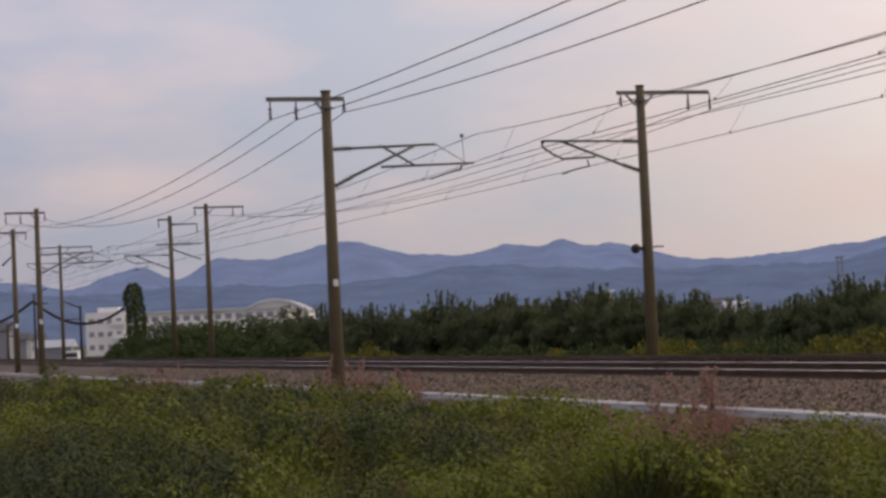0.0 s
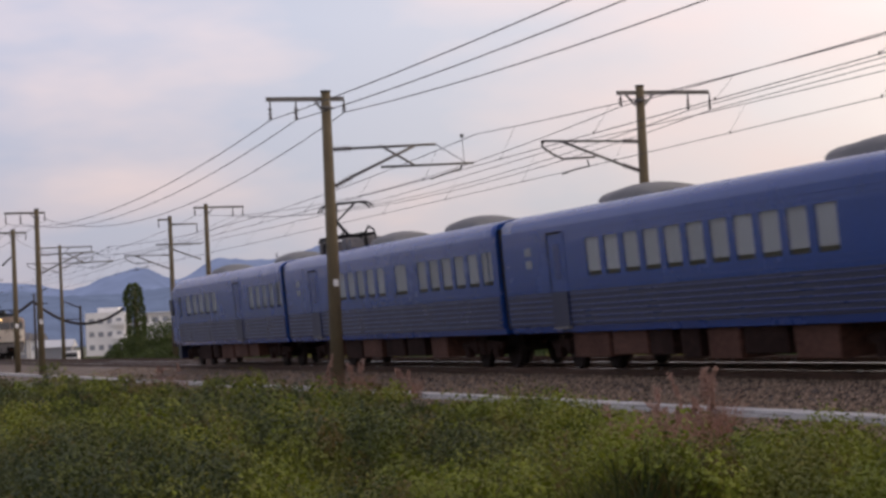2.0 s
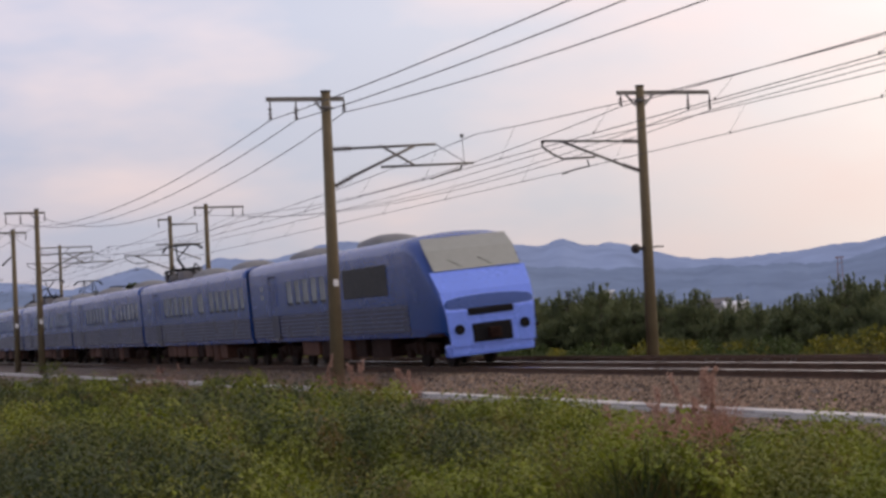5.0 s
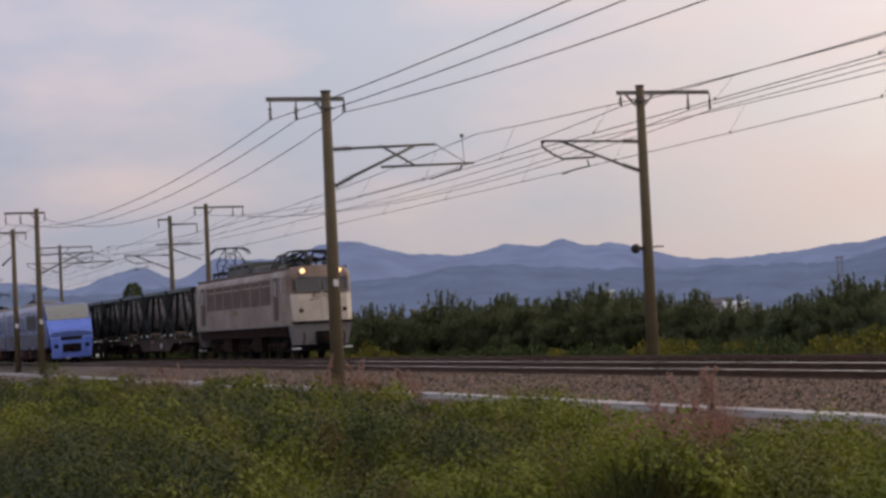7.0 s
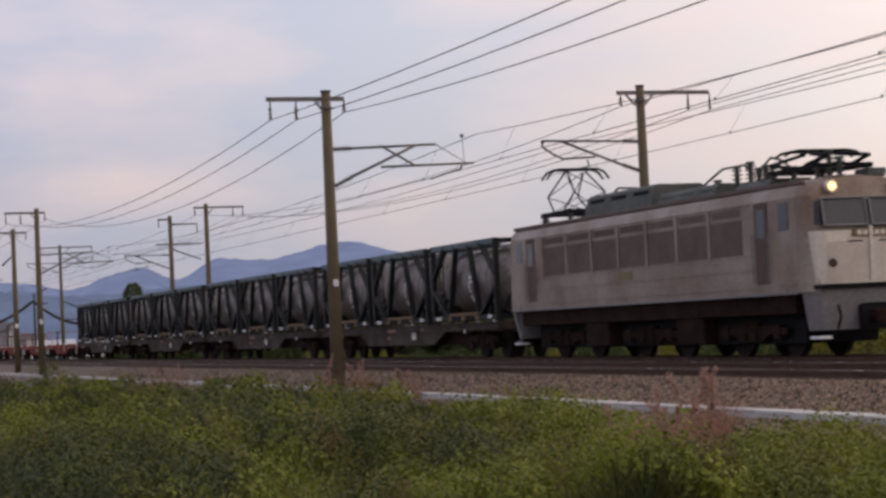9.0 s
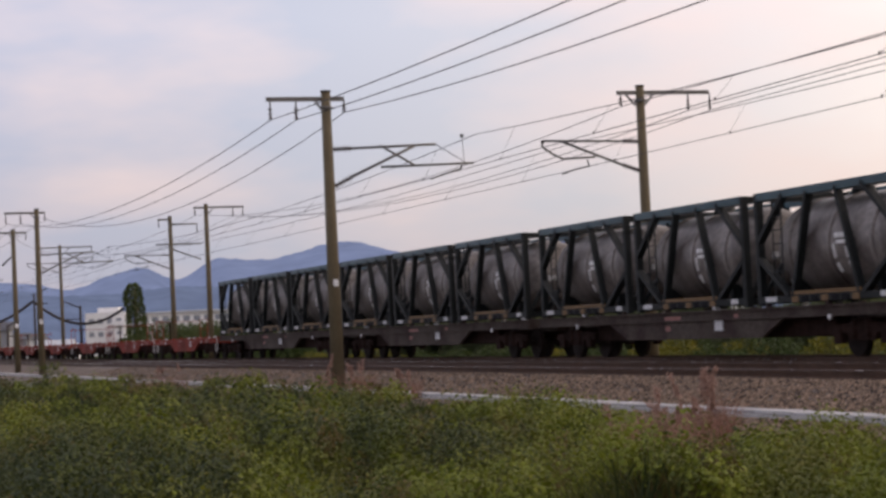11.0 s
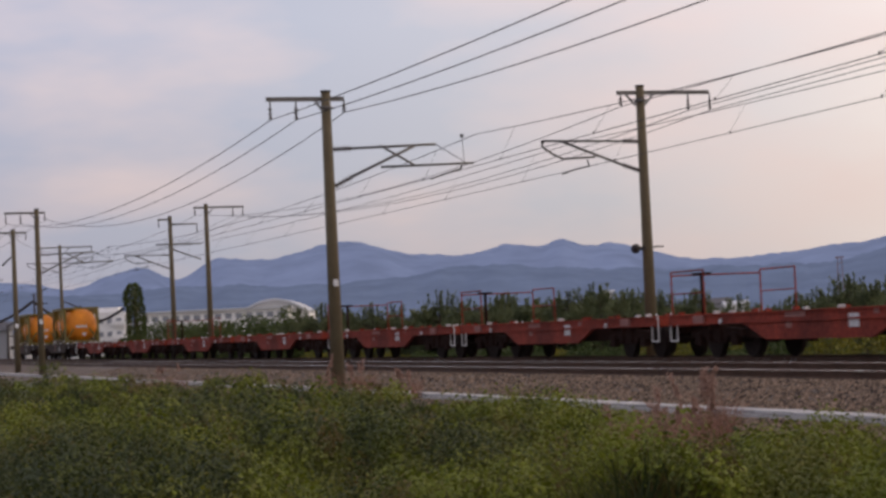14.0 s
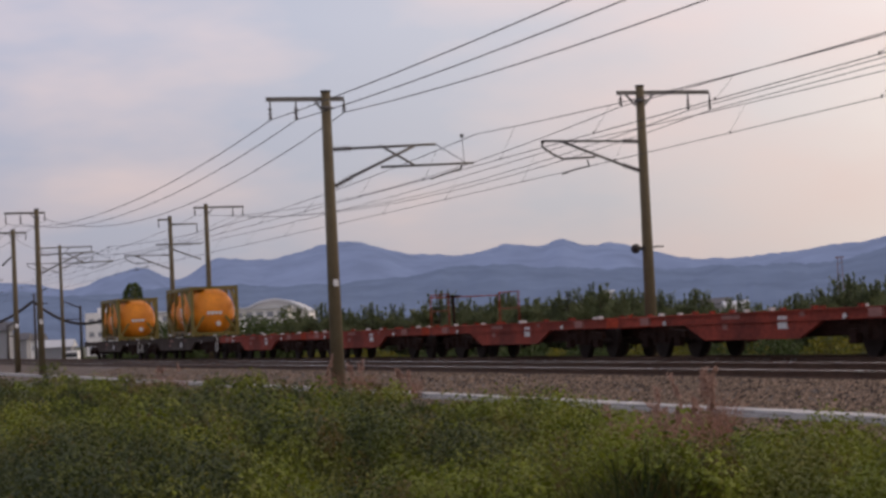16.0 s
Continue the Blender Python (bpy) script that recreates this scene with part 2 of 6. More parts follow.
M["golden"] = leaf_material("goldenrod", [(0.09, 0.11, 0.022), (0.18, 0.17, 0.022), (0.36, 0.29, 0.03)])
M["bark"] = material("bark", (0.07, 0.05, 0.035), 0.95, vary=0.3, grain=4, fine=30, bump=0.6)
M["glass"] = glass_material("window_glass", (0.90, 0.91, 0.92), 0.13)
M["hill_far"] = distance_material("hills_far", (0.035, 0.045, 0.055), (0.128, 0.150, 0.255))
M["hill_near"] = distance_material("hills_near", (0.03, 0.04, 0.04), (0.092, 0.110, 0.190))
M["white"] = material("white_wall", (0.80, 0.80, 0.80), 0.8, vary=0.08, grain=0.3, fine=4)
M["roof"] = material("pale_roof", (0.55, 0.57, 0.60), 0.6, vary=0.08, grain=0.3, fine=4)
# window grey lightened, with the distance haze mixed into it
M["far_glass"] = material("hazy_window", (0.26, 0.28, 0.32), 0.3, vary=0.1)
M["pane_dark"] = material("far_pane", (0.05, 0.055, 0.065), 0.15, vary=0.1)
M["insulator"] = material("porcelain", (0.06, 0.04, 0.035), 0.3, vary=0.1)
M["plate"] = material("white_plate", (0.75, 0.76, 0.78), 0.5, vary=0.05)
M["stone"] = material("ballast_stone", (0.165, 0.125, 0.11), 0.95, vary=0.35, grain=0.7, fine=9, bump=0.3)
M["sleeper"] = material("sleeper_concrete", (0.24, 0.21, 0.19), 0.9, vary=0.2, grain=2, fine=20, per_object=0.15)
M["lid"] = material("trough_lid_concrete", (0.50, 0.49, 0.48), 0.85, vary=0.14, grain=2, fine=25, per_object=0.14)


def island_stone():
    """Each stone its own shade."""
    m = M["stone"]
    nt = m.node_tree
    N, L = nt.nodes.new, nt.links.new
    b = nt.nodes["Principled BSDF"]
    geo, ramp = N("ShaderNodeNewGeometry"), N("ShaderNodeValToRGB")
    ramp.color_ramp.elements[0].color, ramp.color_ramp.elements[1].color = (0.028, 0.021, 0.016, 1), (0.36, 0.26, 0.185, 1)
    L(geo.outputs["Random Per Island"], ramp.inputs[0])
    L(ramp.outputs[0], b.inputs["Base Color"])


island_stone()


# ---- the ground ----
def smooth_lerp(x, xs, ys):
    return float(np.interp(x, xs, ys))


LATS = [-70.0, -40.0, -24.0, -17.0, -12.0, -9.0, -6.5, -5.0, -4.4, -3.95, -3.3, -2.5, -1.75, -1.1, 0.0, 1.1, 1.9, 2.6, 3.2, 4.2, 5.2, 6.0, 6.8, 7.8, 9.4, 12.4]
ZS = [-1.30, -0.95, -0.70, -0.65, -0.80, -0.88, -0.80, -0.70, -0.62, -0.56, -0.52, -0.42, -0.30, -0.22, -0.17, -0.13, -0.22, -0.22, -0.18, -0.18, -0.18, -0.26, -0.52, -0.80, -1.10, -1.36]


def ground_z(lat):
    return smooth_lerp(lat, LATS, ZS)


def make_ground():
    bm = bmesh.new()
    n = 28
    xs = [-4900 + 9800 * i / n for i in range(n + 1)]
    rows = [[bm.verts.new((x, -600 + 5500 * j / n, -1.3)) for x in xs] for j in range(n + 1)]
    for j in range(n):
        for i in range(n):
            bm.faces.new((rows[j][i], rows[j][i + 1], rows[j + 1][i + 1], rows[j + 1][i]))
    tagged(part("ground", bm, M["soil"]), "dull green flat farmland ground", "ground", kind="structure")
    ss = [s for s in range(-120, 20, 5)] + [20 + 0.5 * k for k in range(200)] + [s for s in range(120, 520, 4)]
    fine = []
    for a, b in zip(LATS, LATS[1:]):
        k = 5 if -5.2 < a < 6.2 else 2
        fine += [a + (b - a) * i / k for i in range(k)]
    fine.append(LATS[-1])
    bed = [l for l in fine if -5.3 < l < 6.9]
    verge_near, verge_far = [l for l in fine if l <= bed[0]], [l for l in fine if l >= bed[-1]]
    for name, lats, mat, label, amp in (("ballast_bed", bed, "ballast", "brown crushed-stone ballast bed under two tracks", 0.02), ("verge", verge_near, "soil", "weedy grass verge sloping beside the railway", 0.05), ("verge", verge_far, "soil", "low weedy strip behind the far track", 0.05)):
        bm = bmesh.new()

        def fn(s, l, amp=amp):
            p = line(s, l, ground_z(l))
            p.z += amp * noise.noise(Vector((p.x * 0.9, p.y * 0.9, 3.0)))
            return p
        sweep(bm, lats[::-1], ss, fn)
        tagged(part(name, bm, M[mat], smooth=True), label, "ground", kind="structure")


make_ground()


# ---- tracks ----
def rail_strip(bm, ss, tr, side):
    prof = [(-0.035, 0.0), (0.035, 0.0), (0.035, -0.04), (0.010, -0.05), (0.010, -0.125), (0.065, -0.15), (-0.065, -0.15), (-0.010, -0.125), (-0.010, -0.05), (-0.035, -0.04), (-0.035, 0.0)]
    sweep(bm, prof, ss, lambda s, q: rail_point(s, tr, side + q[0], q[1]))
    for f in bm.faces:
        f.material_index = 1 if abs(f.calc_center_median().z - rail_point(0, 0, side, 0).z) < 0.012 and f.calc_area() > 0 else 0
    return bm


def make_tracks():
    ss = [-110 + 2.5 * k for k in range(230)]
    bm = bmesh.new()
    box(bm, -0.12, 0.12, -1.0, 1.0, -0.30, -0.155, 0.015)
    sl = mesh_of("sleeper", bm, M["sleeper"])
    for tr, label in ((0, "rusty narrow-gauge track on concrete sleepers, near side"), (1, "rusty narrow-gauge track on concrete sleepers, behind")):
        t = thing("railway_track", label.split(",")[0] + " in ballast", "railway track", "tracks of the line", kind="structure")
        for side in (-0.5665, 0.5665):
            part("rail", rail_strip(bmesh.new(), ss, tr, side), [M["rail"], M["railhead"]], t, "rusty steel rail with a worn head")
        for k in range(150):
            share("sleeper", sl, t, rail_pose(18 + 0.62 * k, tr))


make_tracks()


def make_stones():
    """Loose crushed stone lying on the bed."""
    rng = np.random.default_rng(5)
    n = 52000
    oct_v = np.array([(1, 0, 0), (-1, 0, 0), (0, 1, 0), (0, -1, 0), (0, 0, 1), (0, 0, -1)], float)
    oct_f = np.array([(0, 2, 4), (2, 1, 4), (1, 3, 4), (3, 0, 4), (2, 0, 5), (1, 2, 5), (3, 1, 5), (0, 3, 5)])
    inv = rng.uniform(1 / 100, 1 / 20, n)
    s = 1 / inv
    lat = np.where(rng.random(n) < 0.60, rng.uniform(-5.0, -0.75, n), rng.uniform(-0.5, 6.0, n))
    keep = np.abs(lat + 3.75) > 0.24
    s, lat = s[keep], lat[keep]
    n = len(s)
    a = np.interp(s, _S, _PHI)
    c = np.stack([np.interp(s, _S, _X) + lat * np.cos(a), np.interp(s, _S, _Y) + lat * np.sin(a), np.interp(lat, LATS, ZS) + 0.012], -1)
    size = rng.uniform(0.022, 0.045, (n, 1, 1)) * rng.uniform(0.6, 1.2, (n, 1, 3))
    v = oct_v[None] * rng.uniform(0.75, 1.15, (n, 6, 1)) * size
    an = rng.uniform(0, 6.28, n)
    ca, sa = np.cos(an)[:, None], np.sin(an)[:, None]
    v = np.stack([v[..., 0] * ca - v[..., 1] * sa + 0.3 * v[..., 2], v[..., 0] * sa + v[..., 1] * ca, v[..., 2] - 0.3 * v[..., 0]], -1)
    V = (v + c[:, None]).reshape(-1, 3)
    F = (oct_f[None] + 6 * np.arange(n)[:, None, None]).reshape(-1, 3)
    me = bpy.data.meshes.new("ballast_stones")
    me.from_pydata(V.tolist(), [], F.tolist())
    me.materials.append(M["stone"])
    tagged(new("ballast_stones", me), "loose brown-grey crushed ballast stones along the tracks", "ballast", kind="stuff")


make_stones()


def make_trough():
    t = thing("cable_trough", "pale concrete cable trough with lids along the ballast", "cable trough", kind="structure")
    ss = [-40 + 4 * k for k in range(110)]
    bm = bmesh.new()
    sweep(bm, [(-0.19, -0.62), (-0.19, -0.505), (0.19, -0.505), (0.19, -0.62)], ss, lambda s, q: line(s, -3.75 + q[0], q[1]))
    part("trough_wall", bm, M["concrete"], t)
    bm = bmesh.new()
    box(bm, -0.295, 0.295, -0.17, 0.17, 0.0, 0.055, 0.008)
    lid = mesh_of("trough_lid", bm, M["lid"])
    rng = random.Random(3)
    for k in range(230):
        s = 16 + 0.6 * k
        share("trough_lid", lid, t, line_pose(s, -3.75 + rng.uniform(-0.015, 0.015), -0.503 + rng.uniform(0, 0.012)) @ pose(0, 0, 0, rng.uniform(-1, 1), rng.uniform(-.6, .6), rng.uniform(-1, 1)))


make_trough()


# ---- overhead line: poles ----
def insulator(bm, a, b, r=0.05):
    a, b = Vector(a), Vector(b)
    n = max(3, int((b - a).length / 0.09))
    rod(bm, a, b, r * 0.45, 6)
    for i in range(n):
        p = a.lerp(b, (i + 0.5) / n)
        d = (b - a).normalized() * 0.014
        rod(bm, p - d, p + d, r, 8)


def hung(t, y, z, drop):
    """A hanging insulator string under an arm: returns where the wire is."""
    bm = bmesh.new()
    rod(bm, (0, y, z), (0, y, z - drop * 0.35), 0.025, 6)
    part("hanger", bm, M["steel"], t)
    bm = bmesh.new()
    insulator(bm, (0, y, z - drop * 0.35), (0, y, z - drop), 0.06)
    part("insulator", bm, M["insulator"], t, "dark ribbed porcelain insulator")
    return (y, z - drop)


def pole(s, lat, top, arm, hangers, braces=(), label="", r=0.155, arm_drop=0.16):
    """A concrete pole in the line's frame: x along the line, y towards the near side."""
    t = thing("overhead_line_pole", label or "weathered concrete overhead-line pole with a steel crossarm", "pole", "poles of the overhead line", line_pose(s, lat))
    bm = bmesh.new()
    rod(bm, (0, 0, -0.95), (0, 0, top), r + 0.03, 14, r - 0.035)
    part("shaft", bm, M["pole"], t)
    bm = bmesh.new()
    rod(bm, (0, 0, top), (0, 0, top + 0.04), r - 0.02, 12)
    part("cap", bm, M["dark"], t)
    if arm:
        z = top - arm_drop
        bm = bmesh.new()
        beam(bm, (0.15, arm[0], z), (0.15, arm[1], z), 0.09, 0.11)
        part("crossarm", bm, M["steel"], t, "galvanised steel crossarm")
        bm = bmesh.new()
        rod(bm, (0.0, 0, z - 0.28), (0.0, 0, z - 0.22), r + 0.02, 12)
        part("clamp", bm, M["steel"], t)
        for y in braces:
            bm = bmesh.new()
            beam(bm, (0.12, y, z - 0.03), (0.12, 0.1 * (1 if y > 0 else -1), z - abs(y) * 0.9), 0.05, 0.05)
            part("brace", bm, M["steel"], t)
        for y, d in hangers:
            hung(t, y, z - 0.05, d)
    return t


def tube_part(name, t, pts, r, mat="steel", label=""):
    bm = bmesh.new()
    pipe(bm, [Vector((0, *p)) for p in pts], r, 8)
    part(name, bm, M[mat], t, label)


def plate_part(t, y, z, w=0.13, h=0.17):
    bm = bmesh.new()
    box(bm, -0.21, -0.19, y - w / 2, y + w / 2, z - h / 2, z + h / 2)
    part("number_plate", bm, M["plate"], t, "small white enamel plate")


def cantilever_pull(t, k):
    """Bracket with crossed stays; k: -1 reaches to the far side (negative y)."""
    ins = bmesh.new()
    insulator(ins, (0, k * 0.14, 5.72), (0, k * 0.62, 5.735), 0.07)
    part("bracket_insulator", ins, M["insulator"], t, "dark ribbed porcelain insulator")
    ins = bmesh.new()
    insulator(ins, (0, k * 0.14, 4.76), (0, k * 0.62, 5.0), 0.07)
    part("bracket_insulator", ins, M["insulator"], t, "dark ribbed porcelain insulator")
    tube_part("top_tube", t, [(k * 0.6, 5.735), (k * 2.92, 5.81)], 0.035)
    tube_part("diagonal_tube", t, [(k * 0.6, 5.0), (k * 2.35, 5.78)], 0.038)
    tube_part("stay", t, [(k * 1.4, 5.8), (k * 2.35, 5.26)], 0.03)
    tube_part("registration_tube", t, [(k * 1.4, 5.24), (k * 3.95, 5.30)], 0.032)
    tube_part("steady_arm", t, [(k * 3.62, 5.30), (k * 3.6, 5.15), (k * 3.0, 4.98), (k * 2.75, 4.9)], 0.022)
    tube_part("stay_wire", t, [(k * 2.92, 5.81), (k * 3.75, 5.31)], 0.01, "wire")
    tube_part("messenger_clamp", t, [(k * 3.66, 6.06), (k * 3.66, 5.98)], 0.05, "dark")
    tube_part("hanger_wire", t, [(k * 3.66, 6.0), (k * 3.7, 5.31)], 0.008, "wire")


def cantilever_push(t, k, z=0.0, e=0.0):
    ins = bmesh.new()
    insulator(ins, (0, k * 0.14, 6.13 + z), (0, k * 0.62, 6.14 + z), 0.07)
    part("bracket_insulator", ins, M["insulator"], t, "dark ribbed porcelain insulator")
    ins = bmesh.new()
    insulator(ins, (0, k * 0.14, 5.28 + z), (0, k * 0.66, 5.46 + z), 0.07)
    part("bracket_insulator", ins, M["insulator"], t, "dark ribbed porcelain insulator")
    tube_part("top_tube", t, [(k * 0.6, 6.14 + z), (k * (2.9 + e), 6.18 + z)], 0.035)
    tube_part("diagonal_tube", t, [(k * 0.64, 5.45 + z), (k * (2.35 + e), 6.17 + z)], 0.038)
    tube_part("curved_tube", t, [(k * (2.9 + e), 6.18 + z), (k * (2.92 + e), 6.02 + z), (k * (2.6 + e), 5.80 + z), (k * (2.3 + e), 5.66 + z), (k * (1.3 + e), 5.70 + z)], 0.032)
    tube_part("steady_arm", t, [(k * (1.55 + e), 5.62 + z), (k * (1.5 + e), 5.44 + z), (k * (1.9 + e), 5.36 + z), (k * (2.35 + e), 5.22 + z)], 0.022)
    tube_part("messenger_clamp", t, [(k * (2.9 + e), 6.2 + z), (k * (2.9 + e), 6.1 + z)], 0.05, "dark")


def make_poles():
    t = pole(51.5, -3.99, 7.2, (1.54, -0.52), [(1.48, 0.50), (0.80, 0.50), (-0.48, 0.32)], (0.28,))
    cantilever_pull(t, -1)
    plate_part(t, 0.0, 2.28)
    t = pole(55, 6.43, 7.72, (0.66, -2.26), [(0.62, 0.34), (-1.52, 0.48), (-2.22, 0.48)], (0.42, -0.5))
    cantilever_push(t, 1, 0.0, 0.2)
    bm = bmesh.new()
    rod(bm, (-0.1, 0.12, 3.03), (-0.1, 0.36, 3.03), 0.05, 8)
    bmesh.ops.create_uvsphere(bm, u_segments=12, v_segments=8, radius=0.14, matrix=Matrix.Translation((-0.1, 0.42, 3.02)))
    part("loudspeaker", bm, M["dark"], t, "round black device on a bracket", True)
    bm = bmesh.new()
    rod(bm, (-0.1, -0.12, 3.06), (-0.1, -0.46, 3.06), 0.025, 6)
    part("bracket", bm, M["steel"], t)
    t = pole(107.8, -3.70, 8.08, (1.62, -0.45), [(1.56, 0.5), (0.82, 0.5), (-0.42, 0.35)], (0.3,))
    cantilever_pull(t, -1)
    plate_part(t, 0.0, 2.28, 0.17, 0.24)
    t = pole(124.5, -2.83, 8.0, (0.9, -0.8), [(0.85, 0.4), (-0.75, 0.4)], (0.3, -0.3))
    tube_part("steady_arm", t, [(0.15, 6.4), (0.7, 5.9)], 0.05, "dark")
    plate_part(t, 0.0, 2.3, 0.2, 0.26)
    t = pole(119, 7.68, 8.86, (0.7, -2.3), [(0.66, 0.4), (-1.6, 0.5), (-2.2, 0.5)], (-0.5,))
    t = pole(128.5, 7.42, 8.78, (0.75, 0.0), [(0.72, 0.45)], ())
    tube_part("second_arm", t, [(0.0, 8.3), (-1.75, 8.3)], 0.05)
    hung(t, -1.7, 8.3, 0.5)
    tube_part("tie_beam", t, [(0.95, 7.05), (-1.95, 7.05)], 0.05)
    tube_part("far_diagonal", t, [(0.0, 6.75), (-1.9, 6.05)], 0.045)
    cantilever_push(t, 1, 0.25)
    t = pole(185, 8.2, 9.9, (1.75, -2.9), [(1.6, 0.4), (-2.8, 0.4)], (-0.9,))
    cantilever_push(t, -1, 2.6)
    cantilever_push(t, 1, 2.2)
    t = pole(232, -4.0, 10.0, (1.2, -1.2), [(1.1, 0.4)], (0.4,), r=0.13)
    cantilever_pull(t, -1)
    t = pole(240, 7.5, 9.0, (1.6, -1.6), [(1.5, 0.4)], (0.4,), r=0.13)
    cantilever_push(t, 1, 0.3)
    t = pole(-4.5, -4.0, 7.2, (1.54, -0.52), [(1.48, 0.50), (0.80, 0.50), (-0.48, 0.32)], (0.28,))
    cantilever_pull(t, -1)
    t = pole(-9, 6.2, 7.72, (0.66, -2.26), [(0.62, 0.34), (-1.52, 0.48), (-2.22, 0.48)], (0.42, -0.5))
    cantilever_push(t, 1)


make_poles()


# ---- overhead line: wires ----
def wire(name, label, a, b, sag, r, n=24):
    """A hanging wire between two points of the line (s, lat, z)."""
    t = tagged(new(name, bpy.data.curves.new(name, "CURVE")), label, "overhead wire", "wires of the overhead line")
    sp = t.data.splines.new("POLY")
    sp.points.add(n)
    for i in range(n + 1):
        f = i / n
        p = line(a[0], a[1], a[2]).lerp(line(b[0], b[1], b[2]), f)
        p.z -= sag * 4 * f * (1 - f)
        sp.points[i].co = (*p, 1)
    t.data.dimensions = "3D"
    t.data.bevel_depth, t.data.bevel_resolution = r, 1
    t.data.materials.append(M["wire"])
    return t


def dropper(p, q):
    bm = bmesh.new()
    rod(bm, p, q, 0.005, 4)
    return bm


def catenary(supports, track_lat, label, sag):
    """Contact wire and messenger over one track, with droppers; supports: (s, stagger, contact z, messenger z)."""
    for a, b in zip(supports, supports[1:]):
        wire("contact_wire", "dark copper contact wire over the " + label, (a[0], track_lat + a[1], a[2]), (b[0], track_lat + b[1], b[2]), 0.02, 0.0095)
        ms = wire("messenger_wire", "dark stranded messenger wire over the " + label, (a[0], track_lat + 0.4 + a[1] * 0.3, a[3]), (b[0], track_lat + 0.4 + b[1] * 0.3, b[3]), sag, 0.010)
        n = 9
        for i in range(n):
            f = (i + 0.5) / n
            p = line(a[0], track_lat + 0.4 + a[1] * 0.3, a[3]).lerp(line(b[0], track_lat + 0.4 + b[1] * 0.3, b[3]), f)
            p.z -= sag * 4 * f * (1 - f)
            q = line(a[0], track_lat + a[1], a[2]).lerp(line(b[0], track_lat + b[1], b[2]), f)
            q.z -= 0.02 * 4 * f * (1 - f)
            d = part("dropper", dropper(p, q), M["wire"], ms)
            bm = bmesh.new()
            rod(bm, q - Vector((0, 0, 0.02)), q + Vector((0, 0, 0.05)), 0.016, 5)
            part("dropper_clip", bm, M["dark"], ms)


def make_wires():
    catenary([(-4.5, -0.1, 5.12, 6.05), (51.5, -0.02, 5.12, 6.05), (107.8, -0.15, 5.12, 6.05), (165, 0.1, 5.12, 6.0), (232, -0.1, 5.1, 6.0)], -0.36, "near track", 0.58)
    catenary([(-9, -0.2, 5.27, 6.1), (55, -0.05, 5.30, 6.16), (119, -0.1, 5.32, 6.25), (185, 0.1, 5.3, 6.2), (240, 0, 5.3, 6.2)], SPACING - 0.1, "far track", 0.32)
    lab = "dark feeder wire strung between pole crossarms"
    for y, d, sag, sag2 in ((1.48, 0.55, 0.44, 1.0), (0.80, 0.55, 0.54, 1.1), (-0.48, 0.37, 0.76, 1.35)):
        wire("feeder_wire", lab, (-4.5, -4.0 - y, 7.04 - d), (51.5, -3.99 - y, 7.04 - d), sag, 0.012)
        wire("feeder_wire", lab, (51.5, -3.99 - y, 7.04 - d), (107.8, -3.7 - y * 1.03, 7.92 - d), sag2, 0.012)
        wire("feeder_wire", lab, (107.8, -3.7 - y, 7.92 - d), (232, -4.0 - y, 9.8 - d), 1.2, 0.012)
    for y, d, sag in ((0.62, 0.4, 0.18), (-1.52, 0.53, 0.04), (-2.22, 0.53, 0.02)):
        wire("feeder_wire", lab, (-9, 6.2 - y, 7.54 - d), (55, 6.43 - y, 7.54 - d), sag, 0.012)
        wire("feeder_wire", lab, (55, 6.43 - y, 7.54 - d), (119, 7.68 - y, 8.66 - d), 0.95, 0.012)
        wire("feeder_wire", lab, (119, 7.68 - y, 8.66 - d), (185, 8.2 - y, 9.7 - d), 0.9, 0.012)
    wire("feeder_wire", lab, (124.5, -2.83, 7.6), (185, 8.2, 9.6), 0.5, 0.012)


make_wires()

# ---- the distance: view angles are easting over northing ----
def col(x):
    """The bearing of a column of the view, as easting per metre of northing."""
    return (x - 784) / 3644.0


